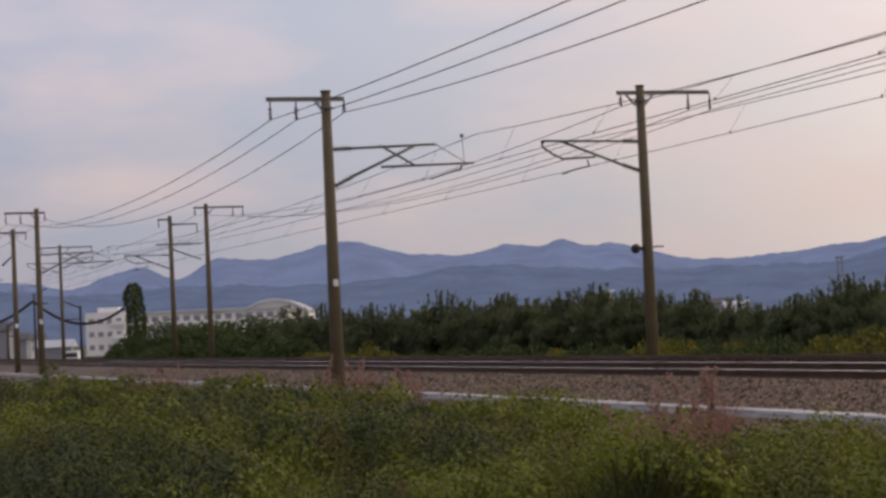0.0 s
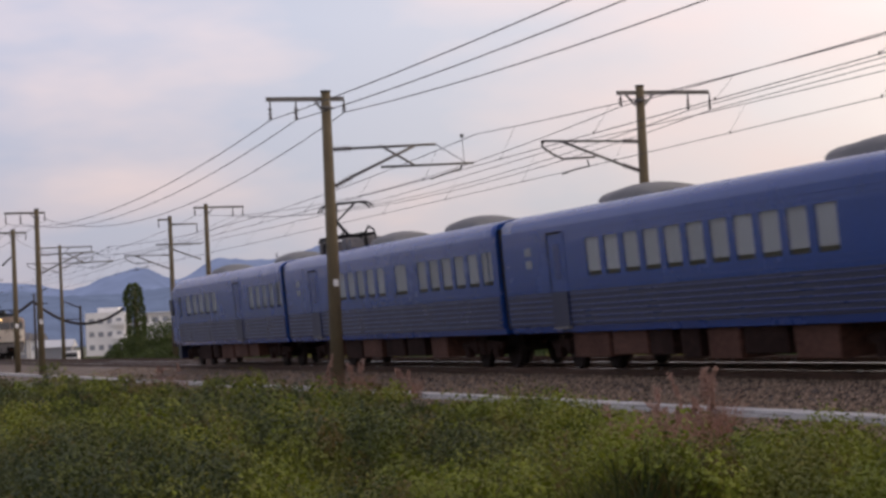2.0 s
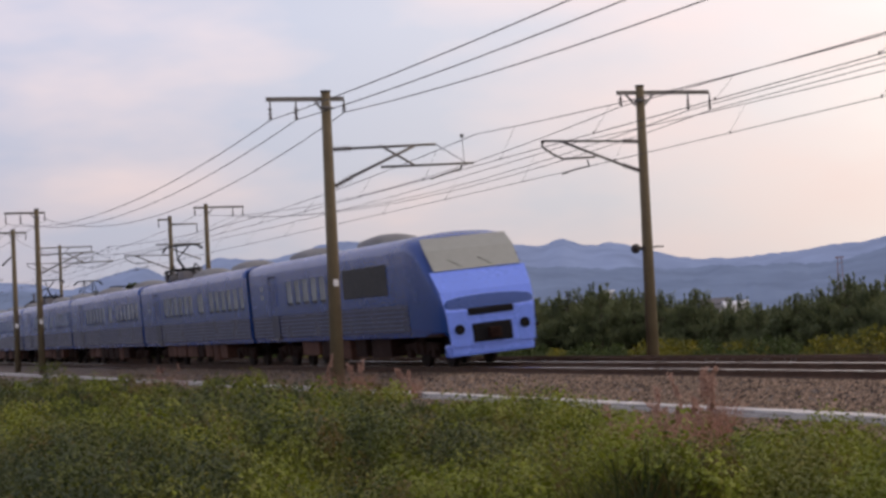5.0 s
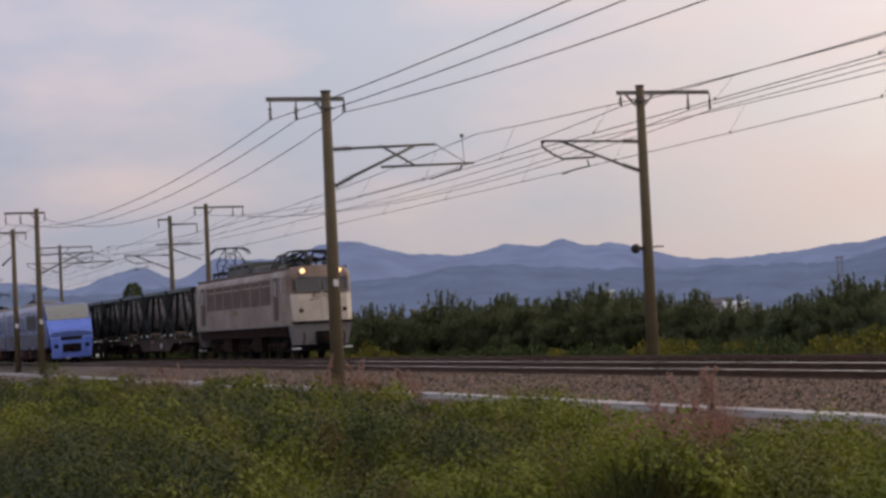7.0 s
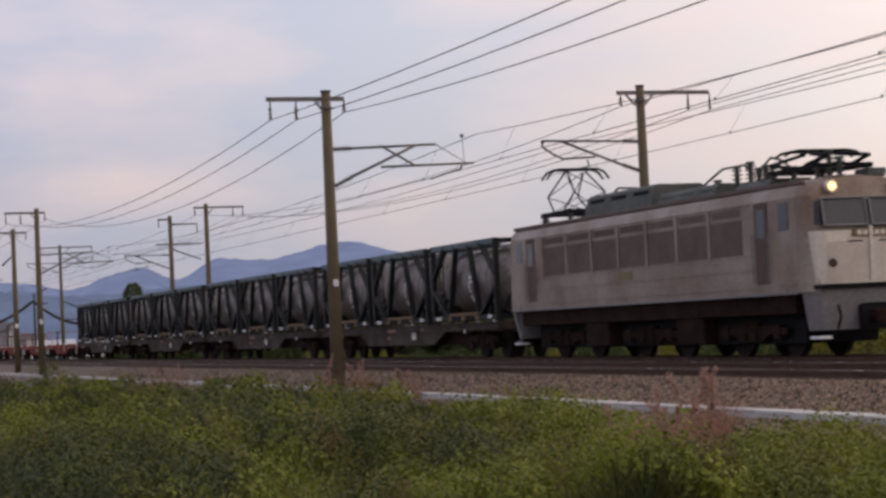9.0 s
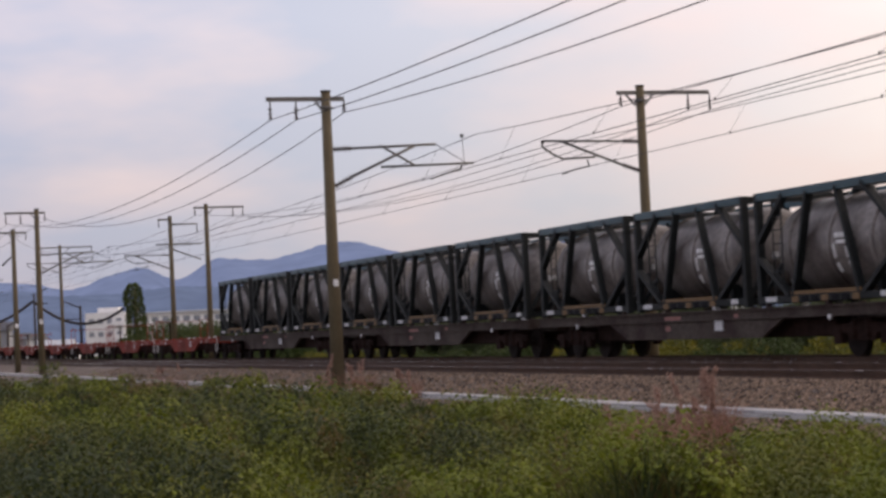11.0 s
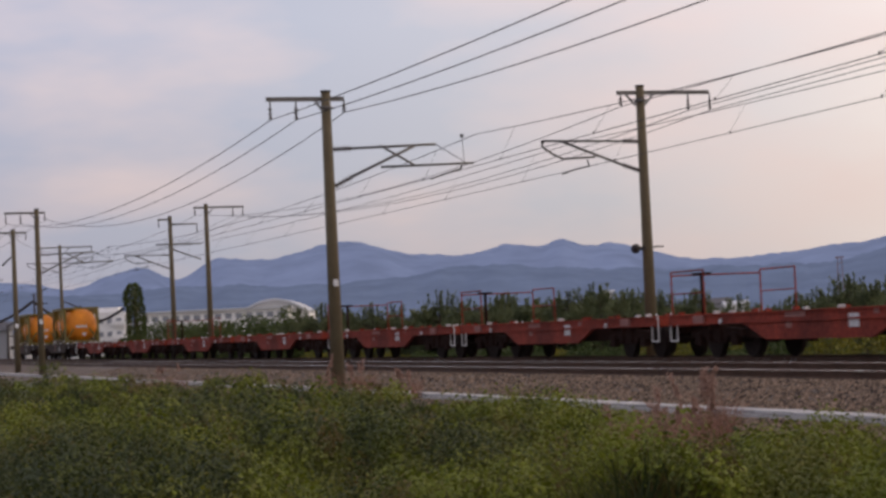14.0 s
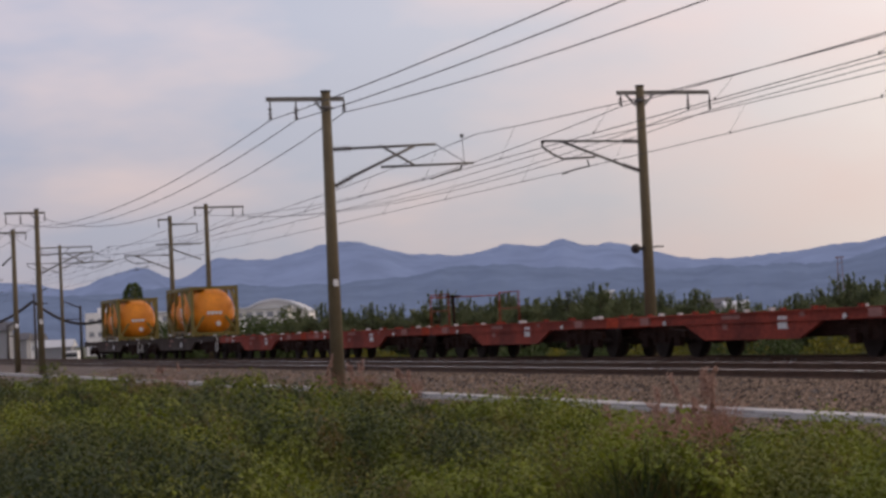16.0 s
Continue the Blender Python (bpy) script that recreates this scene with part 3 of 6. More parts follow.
def make_hills():
    def ridge(name, label, mat, dist, peaks, base, seed, depth):
        bm = bmesh.new()
        nx, ny = 700, 14
        grid = []
        for j in range(ny + 1):
            row = []
            for i in range(nx + 1):
                u = -0.62 + 1.24 * i / nx
                h = base
                for c, hh, w in peaks:
                    h += hh * math.exp(-((u - col(c)) * 3644 / w) ** 2)
                f = j / ny
                d = dist - depth * (1 - f)
                rise = math.sin(f * math.pi / 2) ** 1.3
                h = h * dist / 3644.0
                p = Vector((u * 30, f * 3.0, seed))
                h = h * rise * (1 + 0.22 * (1 - f) * noise.noise(p * 2.0)) + 5.5 * noise.noise(Vector((u * 55, f * 4, seed))) * rise + 3.0 * noise.noise(Vector((u * 190, f * 9, seed))) + 1.8 * noise.noise(Vector((u * 520, f * 9, seed)))
                row.append(bm.verts.new((u * d, d, -1.4 + max(h, 0.0))))
            grid.append(row)
        for j in range(ny):
            for i in range(nx):
                bm.faces.new((grid[j][i], grid[j][i + 1], grid[j + 1][i + 1], grid[j + 1][i]))
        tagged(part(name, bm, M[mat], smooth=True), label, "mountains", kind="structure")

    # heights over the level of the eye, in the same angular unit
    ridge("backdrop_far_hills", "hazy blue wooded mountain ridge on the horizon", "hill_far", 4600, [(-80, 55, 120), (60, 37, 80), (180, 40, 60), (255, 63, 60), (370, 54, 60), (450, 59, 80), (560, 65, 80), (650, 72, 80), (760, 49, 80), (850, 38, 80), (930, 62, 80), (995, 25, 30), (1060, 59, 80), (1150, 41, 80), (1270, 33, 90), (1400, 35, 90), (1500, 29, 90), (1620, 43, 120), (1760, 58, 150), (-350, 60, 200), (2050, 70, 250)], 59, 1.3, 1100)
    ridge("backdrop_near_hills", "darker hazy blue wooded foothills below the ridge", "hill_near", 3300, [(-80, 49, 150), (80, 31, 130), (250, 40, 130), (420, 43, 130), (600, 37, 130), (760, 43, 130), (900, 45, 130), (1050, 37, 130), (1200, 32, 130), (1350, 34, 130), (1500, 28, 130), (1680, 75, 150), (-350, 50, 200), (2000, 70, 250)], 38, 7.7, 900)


make_hills()


# ---- fast leaf meshes ----
def leaf_mesh(name, c, size, mat, rng, up=0.4, aspect=0.6, facing=None):
    """Folded four-point leaves at centres c; facing: directions that the blades mostly turn to."""
    n = len(c)
    d = rng.normal(size=(n, 3))
    d[:, 2] = np.abs(d[:, 2]) * up
    d /= np.linalg.norm(d, axis=1, keepdims=True)
    if facing is not None:
        face = facing + 0.45 * rng.normal(size=(n, 3))
        face /= np.linalg.norm(face, axis=1, keepdims=True)
        d = d - face * (d * face).sum(1, keepdims=True)
        d /= np.linalg.norm(d, axis=1, keepdims=True) + 1e-9
    e = np.cross(d, rng.normal(size=(n, 3)) if facing is None else face)
    e /= np.linalg.norm(e, axis=1, keepdims=True)
    nn = np.cross(d, e)
    s = np.asarray(size).reshape(-1, 1) * np.ones((n, 1))
    V = np.stack([c - d * s * 0.5, c + e * s * aspect * 0.5 + nn * s * 0.1, c + d * s * 0.5, c - e * s * aspect * 0.5 + nn * s * 0.1], 1).reshape(-1, 3)
    idx = np.arange(n)[:, None] * 4
    F = np.concatenate([idx + [0, 1, 2], idx + [0, 2, 3]], 0)
    me = bpy.data.meshes.new(name)
    me.from_pydata(V.tolist(), [], F.tolist())
    me.materials.append(mat)
    return me


def blade_mesh(name, base, height, width, lean, mat, rng):
    """Bent grass blades standing at base."""
    n = len(base)
    a = rng.uniform(0, 6.283, n)
    side = np.stack([np.cos(a), np.sin(a), 0 * a], -1) * (np.asarray(width) * np.ones(n))[:, None]
    b = rng.uniform(0, 6.283, n)
    off = np.stack([np.cos(b), np.sin(b), 0 * b], -1) * (lean * height)[:, None]
    h = np.stack([0 * height, 0 * height, height], -1)
    m1, tip = base + h * 0.6 + off * 0.3, base + h * 0.95 + off
    V = np.stack([base - side, base + side, m1 + side * 0.7, m1 - side * 0.7, tip], 1).reshape(-1, 3)
    idx = np.arange(n)[:, None] * 5
    F = np.concatenate([idx + [0, 1, 2], idx + [0, 2, 3], idx + [3, 2, 4]], 0)
    me = bpy.data.meshes.new(name)
    me.from_pydata(V.tolist(), [], F.tolist())
    me.materials.append(mat)
    return me


def grid_noise(x, y, scale, seed):
    """Smooth value noise on arrays, 0 to 1."""
    r = np.random.default_rng(seed)
    g = r.random((128, 128))
    u, v = (x / scale) % 127, (y / scale) % 127
    i, j = u.astype(int), v.astype(int)
    f, h = u - i, v - j
    f, h = f * f * (3 - 2 * f), h * h * (3 - 2 * h)
    return (g[i, j] * (1 - f) + g[i + 1, j] * f) * (1 - h) + (g[i, j + 1] * (1 - f) + g[i + 1, j + 1] * f) * h


def to_line(x, y):
    """Arc length and lateral offset of points near the line."""
    s = y * 1.0
    for _ in range(6):
        a = np.interp(s, _S, _PHI)
        s = s + (x - np.interp(s, _S, _X)) * -np.sin(a) + (y - np.interp(s, _S, _Y)) * np.cos(a)
    a = np.interp(s, _S, _PHI)
    return s, (x - np.interp(s, _S, _X)) * np.cos(a) + (y - np.interp(s, _S, _Y)) * np.sin(a)


def verge_edge(x, y):
    """Where the weeds stop short of the cable trough."""
    return -4.75 - 0.7 * grid_noise(x + 400, y, 1.1, 4) - np.interp(x / y, [-0.02, 0.03, 0.09, 0.2], [0.0, 0.5, 1.15, 1.7])


def swell(x, y, lat):
    """Banks of overgrown plants, longer along the view than across it."""
    bank = grid_noise(x + 400, y * 0.36, 1.25, 51) ** 1.5
    knoll = grid_noise(x + 400, y * 0.5, 0.55, 52)
    return (0.70 * bank + 0.22 * knoll - 0.10).clip(0.0) * np.clip((verge_edge(x, y) + 0.2 - lat) / np.interp(x / y, [-0.16, -0.08, 0.0], [0.7, 1.4, 2.6]), 0.0, 1.0) * (0.10 + 0.90 * by_reeds(x, y))


def weed_height(x, y, lat):
    return 0.06 + 0.10 * grid_noise(x + 400, y, 0.55, 2) + swell(x, y, lat)


REEDS = ((2.85, 24.6, 520, 0.5, 0.85, 4, 1), (2.2, 22.4, 1500, 0.46, 0.88, 3, 2), (1.95, 20.7, 1700, 0.36, 0.92, 2, 3), (3.28, 25.9, 320, 0.3, 1.0, 5, 4), (2.45, 22.9, 800, 0.45, 0.72, 2, 5))


def by_reeds(x, y):
    """Falls to zero where the reed clumps stand and just before them."""
    f = np.ones(len(x))
    for rx, ry, _, rr, *_ in REEDS:
        f = np.minimum(f, np.clip((np.hypot(x - rx * (y / ry), (y - ry + 2.6) / 4.5) - rr * 0.6) / 0.3, 0.0, 1.0))
    return f


def make_weeds():
    rng = np.random.default_rng(11)

    def spread(n, dmin, dmax):
        d = 1 / rng.uniform(1 / dmax, 1 / dmin, n)
        x = rng.uniform(-0.29, 0.29, n) * d
        s, lat = to_line(x, d)
        k = (lat < verge_edge(x, d)) & (lat > -34)
        return x[k], d[k], lat[k]

    # a low, dense, shaded cover first
    x, y, lat = spread(90000, 14.5, 95)
    h = weed_height(x, y, lat)
    z = np.interp(lat, LATS, ZS) + h * rng.uniform(0.1, 0.82, len(x)) ** 0.7
    size = (0.024 + 0.0010 * y) * rng.uniform(0.6, 1.4, len(x))
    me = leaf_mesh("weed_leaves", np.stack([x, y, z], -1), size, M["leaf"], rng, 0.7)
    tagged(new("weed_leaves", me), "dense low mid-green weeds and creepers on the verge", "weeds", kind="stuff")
    # then single plants, domes on the banks
    x, y, lat = spread(3000, 14.5, 85)
    n = len(x)
    near = np.clip((verge_edge(x, y) - lat) / 1.2, 0.15, 1)
    grow = rng.random(n) ** 1.3
    rad = (0.14 + 0.30 * grow) * (1 + 0.006 * y) * (0.5 + 0.5 * near)
    high = (0.10 + 0.36 * grow) * near * (0.08 + 0.92 * by_reeds(x, y))
    lift = swell(x, y, lat)
    idx = np.repeat(np.arange(n), (60 + 170 * grow).astype(int))
    m = len(idx)
    a, r = rng.uniform(0, 6.283, m), rng.random(m) ** 0.55
    # ragged outline: each plant has a few lobes
    lobe = 1 + 0.28 * np.sin(3 * a + idx * 1.7) + 0.16 * np.sin(7 * a + idx * 2.9)
    px, py = x[idx] + r * np.cos(a) * rad[idx] * lobe, y[idx] + r * np.sin(a) * rad[idx] * lobe
    top = high[idx] * np.sqrt(1 - 0.94 * r ** 2) * lobe
    pz = np.interp(lat[idx], LATS, ZS) + 0.02 + 0.97 * lift[idx] + top * (1 - 0.35 * rng.random(m) ** 2.2)
    flat = rad[idx] / np.maximum(high[idx], 0.1)
    out = np.stack([np.cos(a) * r, np.sin(a) * r, np.sqrt(1.02 - r ** 2) * flat], -1)
    out /= np.linalg.norm(out, axis=1, keepdims=True)
    size = (0.020 + 0.0009 * y[idx]) * rng.uniform(0.6, 1.6, m) * np.where(idx % 3 == 0, 1.25, 0.9)
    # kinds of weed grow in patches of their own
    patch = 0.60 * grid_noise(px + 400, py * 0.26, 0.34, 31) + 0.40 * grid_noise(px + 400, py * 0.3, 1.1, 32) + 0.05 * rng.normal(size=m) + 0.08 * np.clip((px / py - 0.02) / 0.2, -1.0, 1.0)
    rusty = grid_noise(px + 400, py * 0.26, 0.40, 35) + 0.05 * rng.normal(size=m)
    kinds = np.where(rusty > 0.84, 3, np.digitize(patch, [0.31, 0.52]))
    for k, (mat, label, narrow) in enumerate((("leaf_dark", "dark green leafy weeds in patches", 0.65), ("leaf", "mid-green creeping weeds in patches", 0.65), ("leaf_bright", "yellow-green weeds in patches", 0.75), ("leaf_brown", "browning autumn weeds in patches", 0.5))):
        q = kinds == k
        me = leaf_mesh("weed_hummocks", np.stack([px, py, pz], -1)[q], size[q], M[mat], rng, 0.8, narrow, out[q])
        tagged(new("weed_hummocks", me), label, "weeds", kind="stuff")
    # feathery tall stems and grass in tufts, leaning with the slope
    x, y, lat = spread(1500, 14.5, 80)
    keep = rng.random(len(x)) < np.clip(0.75 - 3.0 * x / y, 0.12, 1.0)
    x, y, lat = x[keep], y[keep], lat[keep]
    idx = np.repeat(np.arange(len(x)), 46)
    r, a = np.sqrt(rng.random(len(idx))) * 0.24, rng.uniform(0, 6.283, len(idx))
    px, py = x[idx] + r * np.cos(a), y[idx] + r * np.sin(a)
    h = (weed_height(x, y, lat) + 0.10 + 0.20 * rng.random(len(x)))[idx] * rng.uniform(0.6, 1.15, len(idx)) * np.clip((verge_edge(x, y) - lat) / 1.6, 0.2, 1)[idx]
    z = np.interp(lat[idx], LATS, ZS)
    tuft = rng.random(len(x))[idx]
    for lo, hi, mat, label in ((0.0, 0.45, "leaf_dark", "dark feathery weed stems in tufts"), (0.45, 0.85, "blade", "yellow-green long grass blades among the weeds"), (0.85, 1.0, "leaf_brown", "dry brown grass stems among the weeds")):
        q = (tuft >= lo) & (tuft < hi)
        me = blade_mesh("grass_blades", np.stack([px, py, z], -1)[q], h[q], 0.0045 + 0.00018 * y[idx][q], 0.40, M[mat], rng)
        tagged(new("grass_blades", me), label, "grass", kind="stuff")


make_weeds()


def reed_clump(x, y, n, radius, height, plumes, seed, label):
    rng = np.random.default_rng(seed)
    s, lat = to_line(np.array([x]), np.array([y]))
    z0 = float(np.interp(lat[0], LATS, ZS))
    t = thing("reed_clump", label, "reed grass", "dry reeds on the verge", Matrix.Translation((x, y, z0)))
    r, a = radius * np.sqrt(rng.random(n)), rng.uniform(0, 6.283, n)
    base = np.stack([r * np.cos(a), r * np.sin(a), 0 * r], -1)
    h = height * rng.uniform(0.35, 1.0, n)
    ob = new("foliage", blade_mesh("foliage", base, h, 0.006, 0.42, M["reed"], rng))
    ob.parent = t
    for k in range(plumes):
        px, py = rng.normal(0, radius * 0.45), rng.normal(0, radius * 0.45)
        hh = height * rng.uniform(0.9, 1.3)
        lx, ly = rng.normal(0, 0.12), rng.normal(0, 0.12)
        m = 60
        f = rng.random(m)
        c = np.stack([px + lx * (0.6 + 0.6 * f) + rng.normal(0, 0.02, m), py + ly * (0.6 + 0.6 * f) + rng.normal(0, 0.02, m), hh * (0.72 + 0.28 * f)], -1)
        plume = new("plume", leaf_mesh("plume", c, 0.10 * (1.2 - 0.6 * f), M["plume"], rng, 2.5, 0.30))
        plume.parent = t
        bm = bmesh.new()
        rod(bm, (px, py, 0), (px + lx * 0.6, py + ly * 0.6, hh * 0.75), 0.004, 4)
        st = part("stalk", bm, M["reed"], t)


for x, y, n, r, h, pl, sd in REEDS:
    reed_clump(x, y, n, r, h, pl, sd, "tall reddish-brown dry reed grass with pale plumes")
for x, y, n, r, h, pl, sd in ((-2.2, 50.5, 220, 0.4, 0.75, 4, 7), (-3.05, 51.6, 160, 0.35, 0.9, 2, 8), (-9.6, 70.5, 260, 0.7, 0.7, 3, 9), (-0.9, 46.5, 120, 0.3, 0.7, 3, 10)):
    reed_clump(x, y, n, r, h, pl, sd, "pale dry reed grass beside the cable trough")


# ---- pines behind the far track ----
def pine_kind(seed, height):
    """A young pine: trunk, tiers of upswept tufts, candles at the top."""
    rng = np.random.default_rng(seed)
    t = thing("pine_tree", "young dark green pine with upright shoots", "tree", "row of young pines behind the track")
    bm = bmesh.new()
    rod(bm, (0, 0, -0.1), (0.05, 0, height * 0.55), 0.085, 7, 0.05)
    rod(bm, (0.05, 0, height * 0.55), (0.0, 0.03, height * 0.92), 0.05, 6, 0.015)
    limbs = []
    for k in range(46):
        f = rng.uniform(0.06, 0.90)
        a = rng.uniform(0, 6.283)
        L = float(np.interp(f, [0.0, 0.25, 0.6, 0.9], [0.34, 0.42, 0.34, 0.13])) * height * rng.uniform(0.65, 1.15)
        p = Vector((0.03, 0, f * height * 0.84))
        q = p + Vector((math.cos(a) * L, math.sin(a) * L, L * rng.uniform(0.05, 0.5)))
        limbs.append((p, q))
        rod(bm, p, q, 0.020, 4, 0.007, False)
    part("trunk", bm, M["bark"], t)
    base, hh = [], []
    for p, q in limbs:
        L = (q - p).length
        for j in range(3 + int(L * 3)):
            c0 = p.lerp(q, rng.uniform(0.35, 1.05)) + Vector(rng.normal(0, 0.10, 3))
            for i in range(9):
                base.append(c0 + Vector(rng.normal(0, 0.085, 3)))
                hh.append(rng.uniform(0.12, 0.26))
    for k in range(int(rng.integers(5, 10))):
        rr, aa = abs(rng.normal(0, 0.42)), rng.uniform(0, 6.283)
        b = Vector((rr * math.cos(aa), rr * math.sin(aa), height * (0.80 - 0.16 * rr)))
        H = rng.uniform(0.35, 0.85)
        for i in range(26):
            base.append(b + Vector((rng.normal(0, 0.022), rng.normal(0, 0.022), rng.uniform(-0.1, H))))
            hh.append(rng.uniform(0.08, 0.16))
    base, hh = np.array([list(b) for b in base]), np.array(hh)
    ob = new("crown", blade_mesh("crown", np.repeat(base, 4, 0), np.repeat(hh, 4) * np.tile([1.0, 0.8, 0.9, 0.7], len(hh)), 0.022, 0.75, M["pine"], rng))
    ob.parent = t
    return t


def make_pines():
    rng = random.Random(4)
    kinds = [pine_kind(20 + k, h) for k, h in enumerate((3.4, 3.0, 3.8, 3.2, 2.7))]
    used = [0] * 5
    for row in range(4):
        for k in range(34):
            xx = 505 + 34.5 * k + rng.uniform(-16, 16) + row * 9
            if xx > 1680:
                continue
            d = np.interp(xx, [480, 700, 900, 1200, 1400, 1600], [128, 118, 104, 94, 84, 74]) + row * 3.2 + rng.uniform(-1.5, 1.5)
            i = rng.randrange(5)
            sc = np.interp(xx, [480, 560, 620, 900, 1080, 1180, 1260, 1340, 1450, 1600], [1.0, 1.10, 1.16, 1.16, 1.20, 1.06, 0.90, 0.92, 1.02, 1.04]) * rng.uniform(0.90, 1.08) * (1 - 0.04 * row)
            m = pose(col(xx) * d, d, -1.32, 0, 0, rng.uniform(0, 360)) @ Matrix.Diagonal((sc, sc, sc, 1))
            if not used[i]:
                kinds[i].matrix_basis = m
                used[i] = 1
                continue
            c = copy_thing(kinds[i], m)
            c.scale = (sc, sc, sc)


make_pines()


def mound(name, x, y, rx, ry, h, n, size, mat, seed, label, category, floor=-1.35, up=0.7):
    """A hummock of creeper: leaves over a lumpy dome, with stems inside."""
    rng = np.random.default_rng(seed)
    t = thing(name, label, category, "bushes behind the track", Matrix.Translation((x, y, floor)))
    a, r = rng.uniform(0, 6.283, n), np.sqrt(rng.random(n))
    px, py = r * np.cos(a) * rx, r * np.sin(a) * ry
    top = h * np.sqrt(np.clip(1 - r ** 2.4, 0, 1)) * (0.7 + 0.6 * grid_noise(px + 300, py + 300, 1.1, seed))
    z = top * rng.uniform(0.35, 1.06, n) ** 0.6
    ob = new("leaves", leaf_mesh("leaves", np.stack([px, py, z], -1), size * rng.uniform(0.6, 1.4, n), M[mat], rng, up))
    ob.parent = t
    bm = bmesh.new()
    for k in range(24):
        f, b = rng.random() * 0.8, rng.uniform(0, 6.283)
        q = (f * rx * math.cos(b), f * ry * math.sin(b), h * 0.7 * math.sqrt(1 - f * f))
        rod(bm, (q[0] * 0.4, q[1] * 0.4, -0.1), q, 0.03, 5, 0.01)
    part("stems", bm, M["bark"], t)


def make_bushes():
    rng = random.Random(8)
    for xx, d, w, h in ((190, 150, 3.0, 1.6), (225, 150, 2.6, 2.2), (262, 146, 3.4, 3.2), (305, 142, 3.2, 3.5), (350, 140, 3.2, 3.3), (395, 138, 3.4, 3.6), (445, 134, 3.4, 3.7), (490, 132, 3.0, 3.6), (530, 128, 2.8, 3.2), (325, 132, 3.0, 2.2), (420, 126, 3.0, 2.3), (240, 138, 2.8, 1.6), (500, 120, 2.8, 2.2), (280, 128, 2.6, 1.5)):
        mound("bush", col(xx) * d, d, w, 1.9, h, 3400, 0.21, "bush", int(xx), "mound of green creeper over low bushes", "bush")
    for k in range(30):
        xx = 560 + 36 * k + rng.uniform(-12, 12)
        d = float(np.interp(xx, [480, 900, 1600], [112, 92, 66])) + rng.uniform(-2, 2)
        gold = rng.random() < 0.34
        mound("weed_clump", col(xx) * d, d, rng.uniform(0.9, 1.7), 0.8, rng.uniform(0.9, 1.5) * (1.2 if gold else 0.95), 900, 0.13, "golden" if gold else "bush", 300 + k, "yellow-flowering tall weeds below the pines" if gold else "green tall weeds below the pines", "weeds", -1.3, 1.4)


make_bushes()


def vine_column():
    x, y = col(236) * 150, 150
    t = thing("vine_covered_pole", "old pole thickly covered with green creeper", "pole", m=Matrix.Translation((x, y, -1.35)))
    bm = bmesh.new()
    rod(bm, (0, 0, 0), (0, 0, 6.3), 0.16, 10)
    part("shaft", bm, M["pole"], t)
    rng = np.random.default_rng(77)
    n = 5200
    z = rng.uniform(0.2, 6.65, n)
    a = rng.uniform(0, 6.283, n)
    r = np.interp(z, [0, 1.0, 3, 5.4, 6.2, 6.7], [1.25, 0.85, 0.72, 0.72, 0.66, 0.25]) * (0.8 + 0.35 * grid_noise(a * 3 + 9, z + 5, 0.5, 3)) * rng.uniform(0.75, 1.02, n)
    c = np.stack([r * np.cos(a) - 0.16 * (z > 5.0), r * np.sin(a), z], -1)
    ob = new("creeper", leaf_mesh("creeper", c, 0.2 * rng.uniform(0.6, 1.3, n), M["bush"], rng, 0.7))
    ob.parent = t


vine_column()


# ---- school and other far buildings ----
def window_row(t, x0, x1, y, z, n, w, h, me_cache):
    for k in range(n):
        x = x0 + (x1 - x0) * (k + 0.5) / n
        share("window", me_cache, t, Matrix.Translation((x, y, z)))


def window_mesh(w, h):
    bm = bmesh.new()
    box(bm, -w / 2, w / 2, -0.06, 0.05, -h / 2, h / 2)
    return mesh_of("window", bm, M["far_glass"])


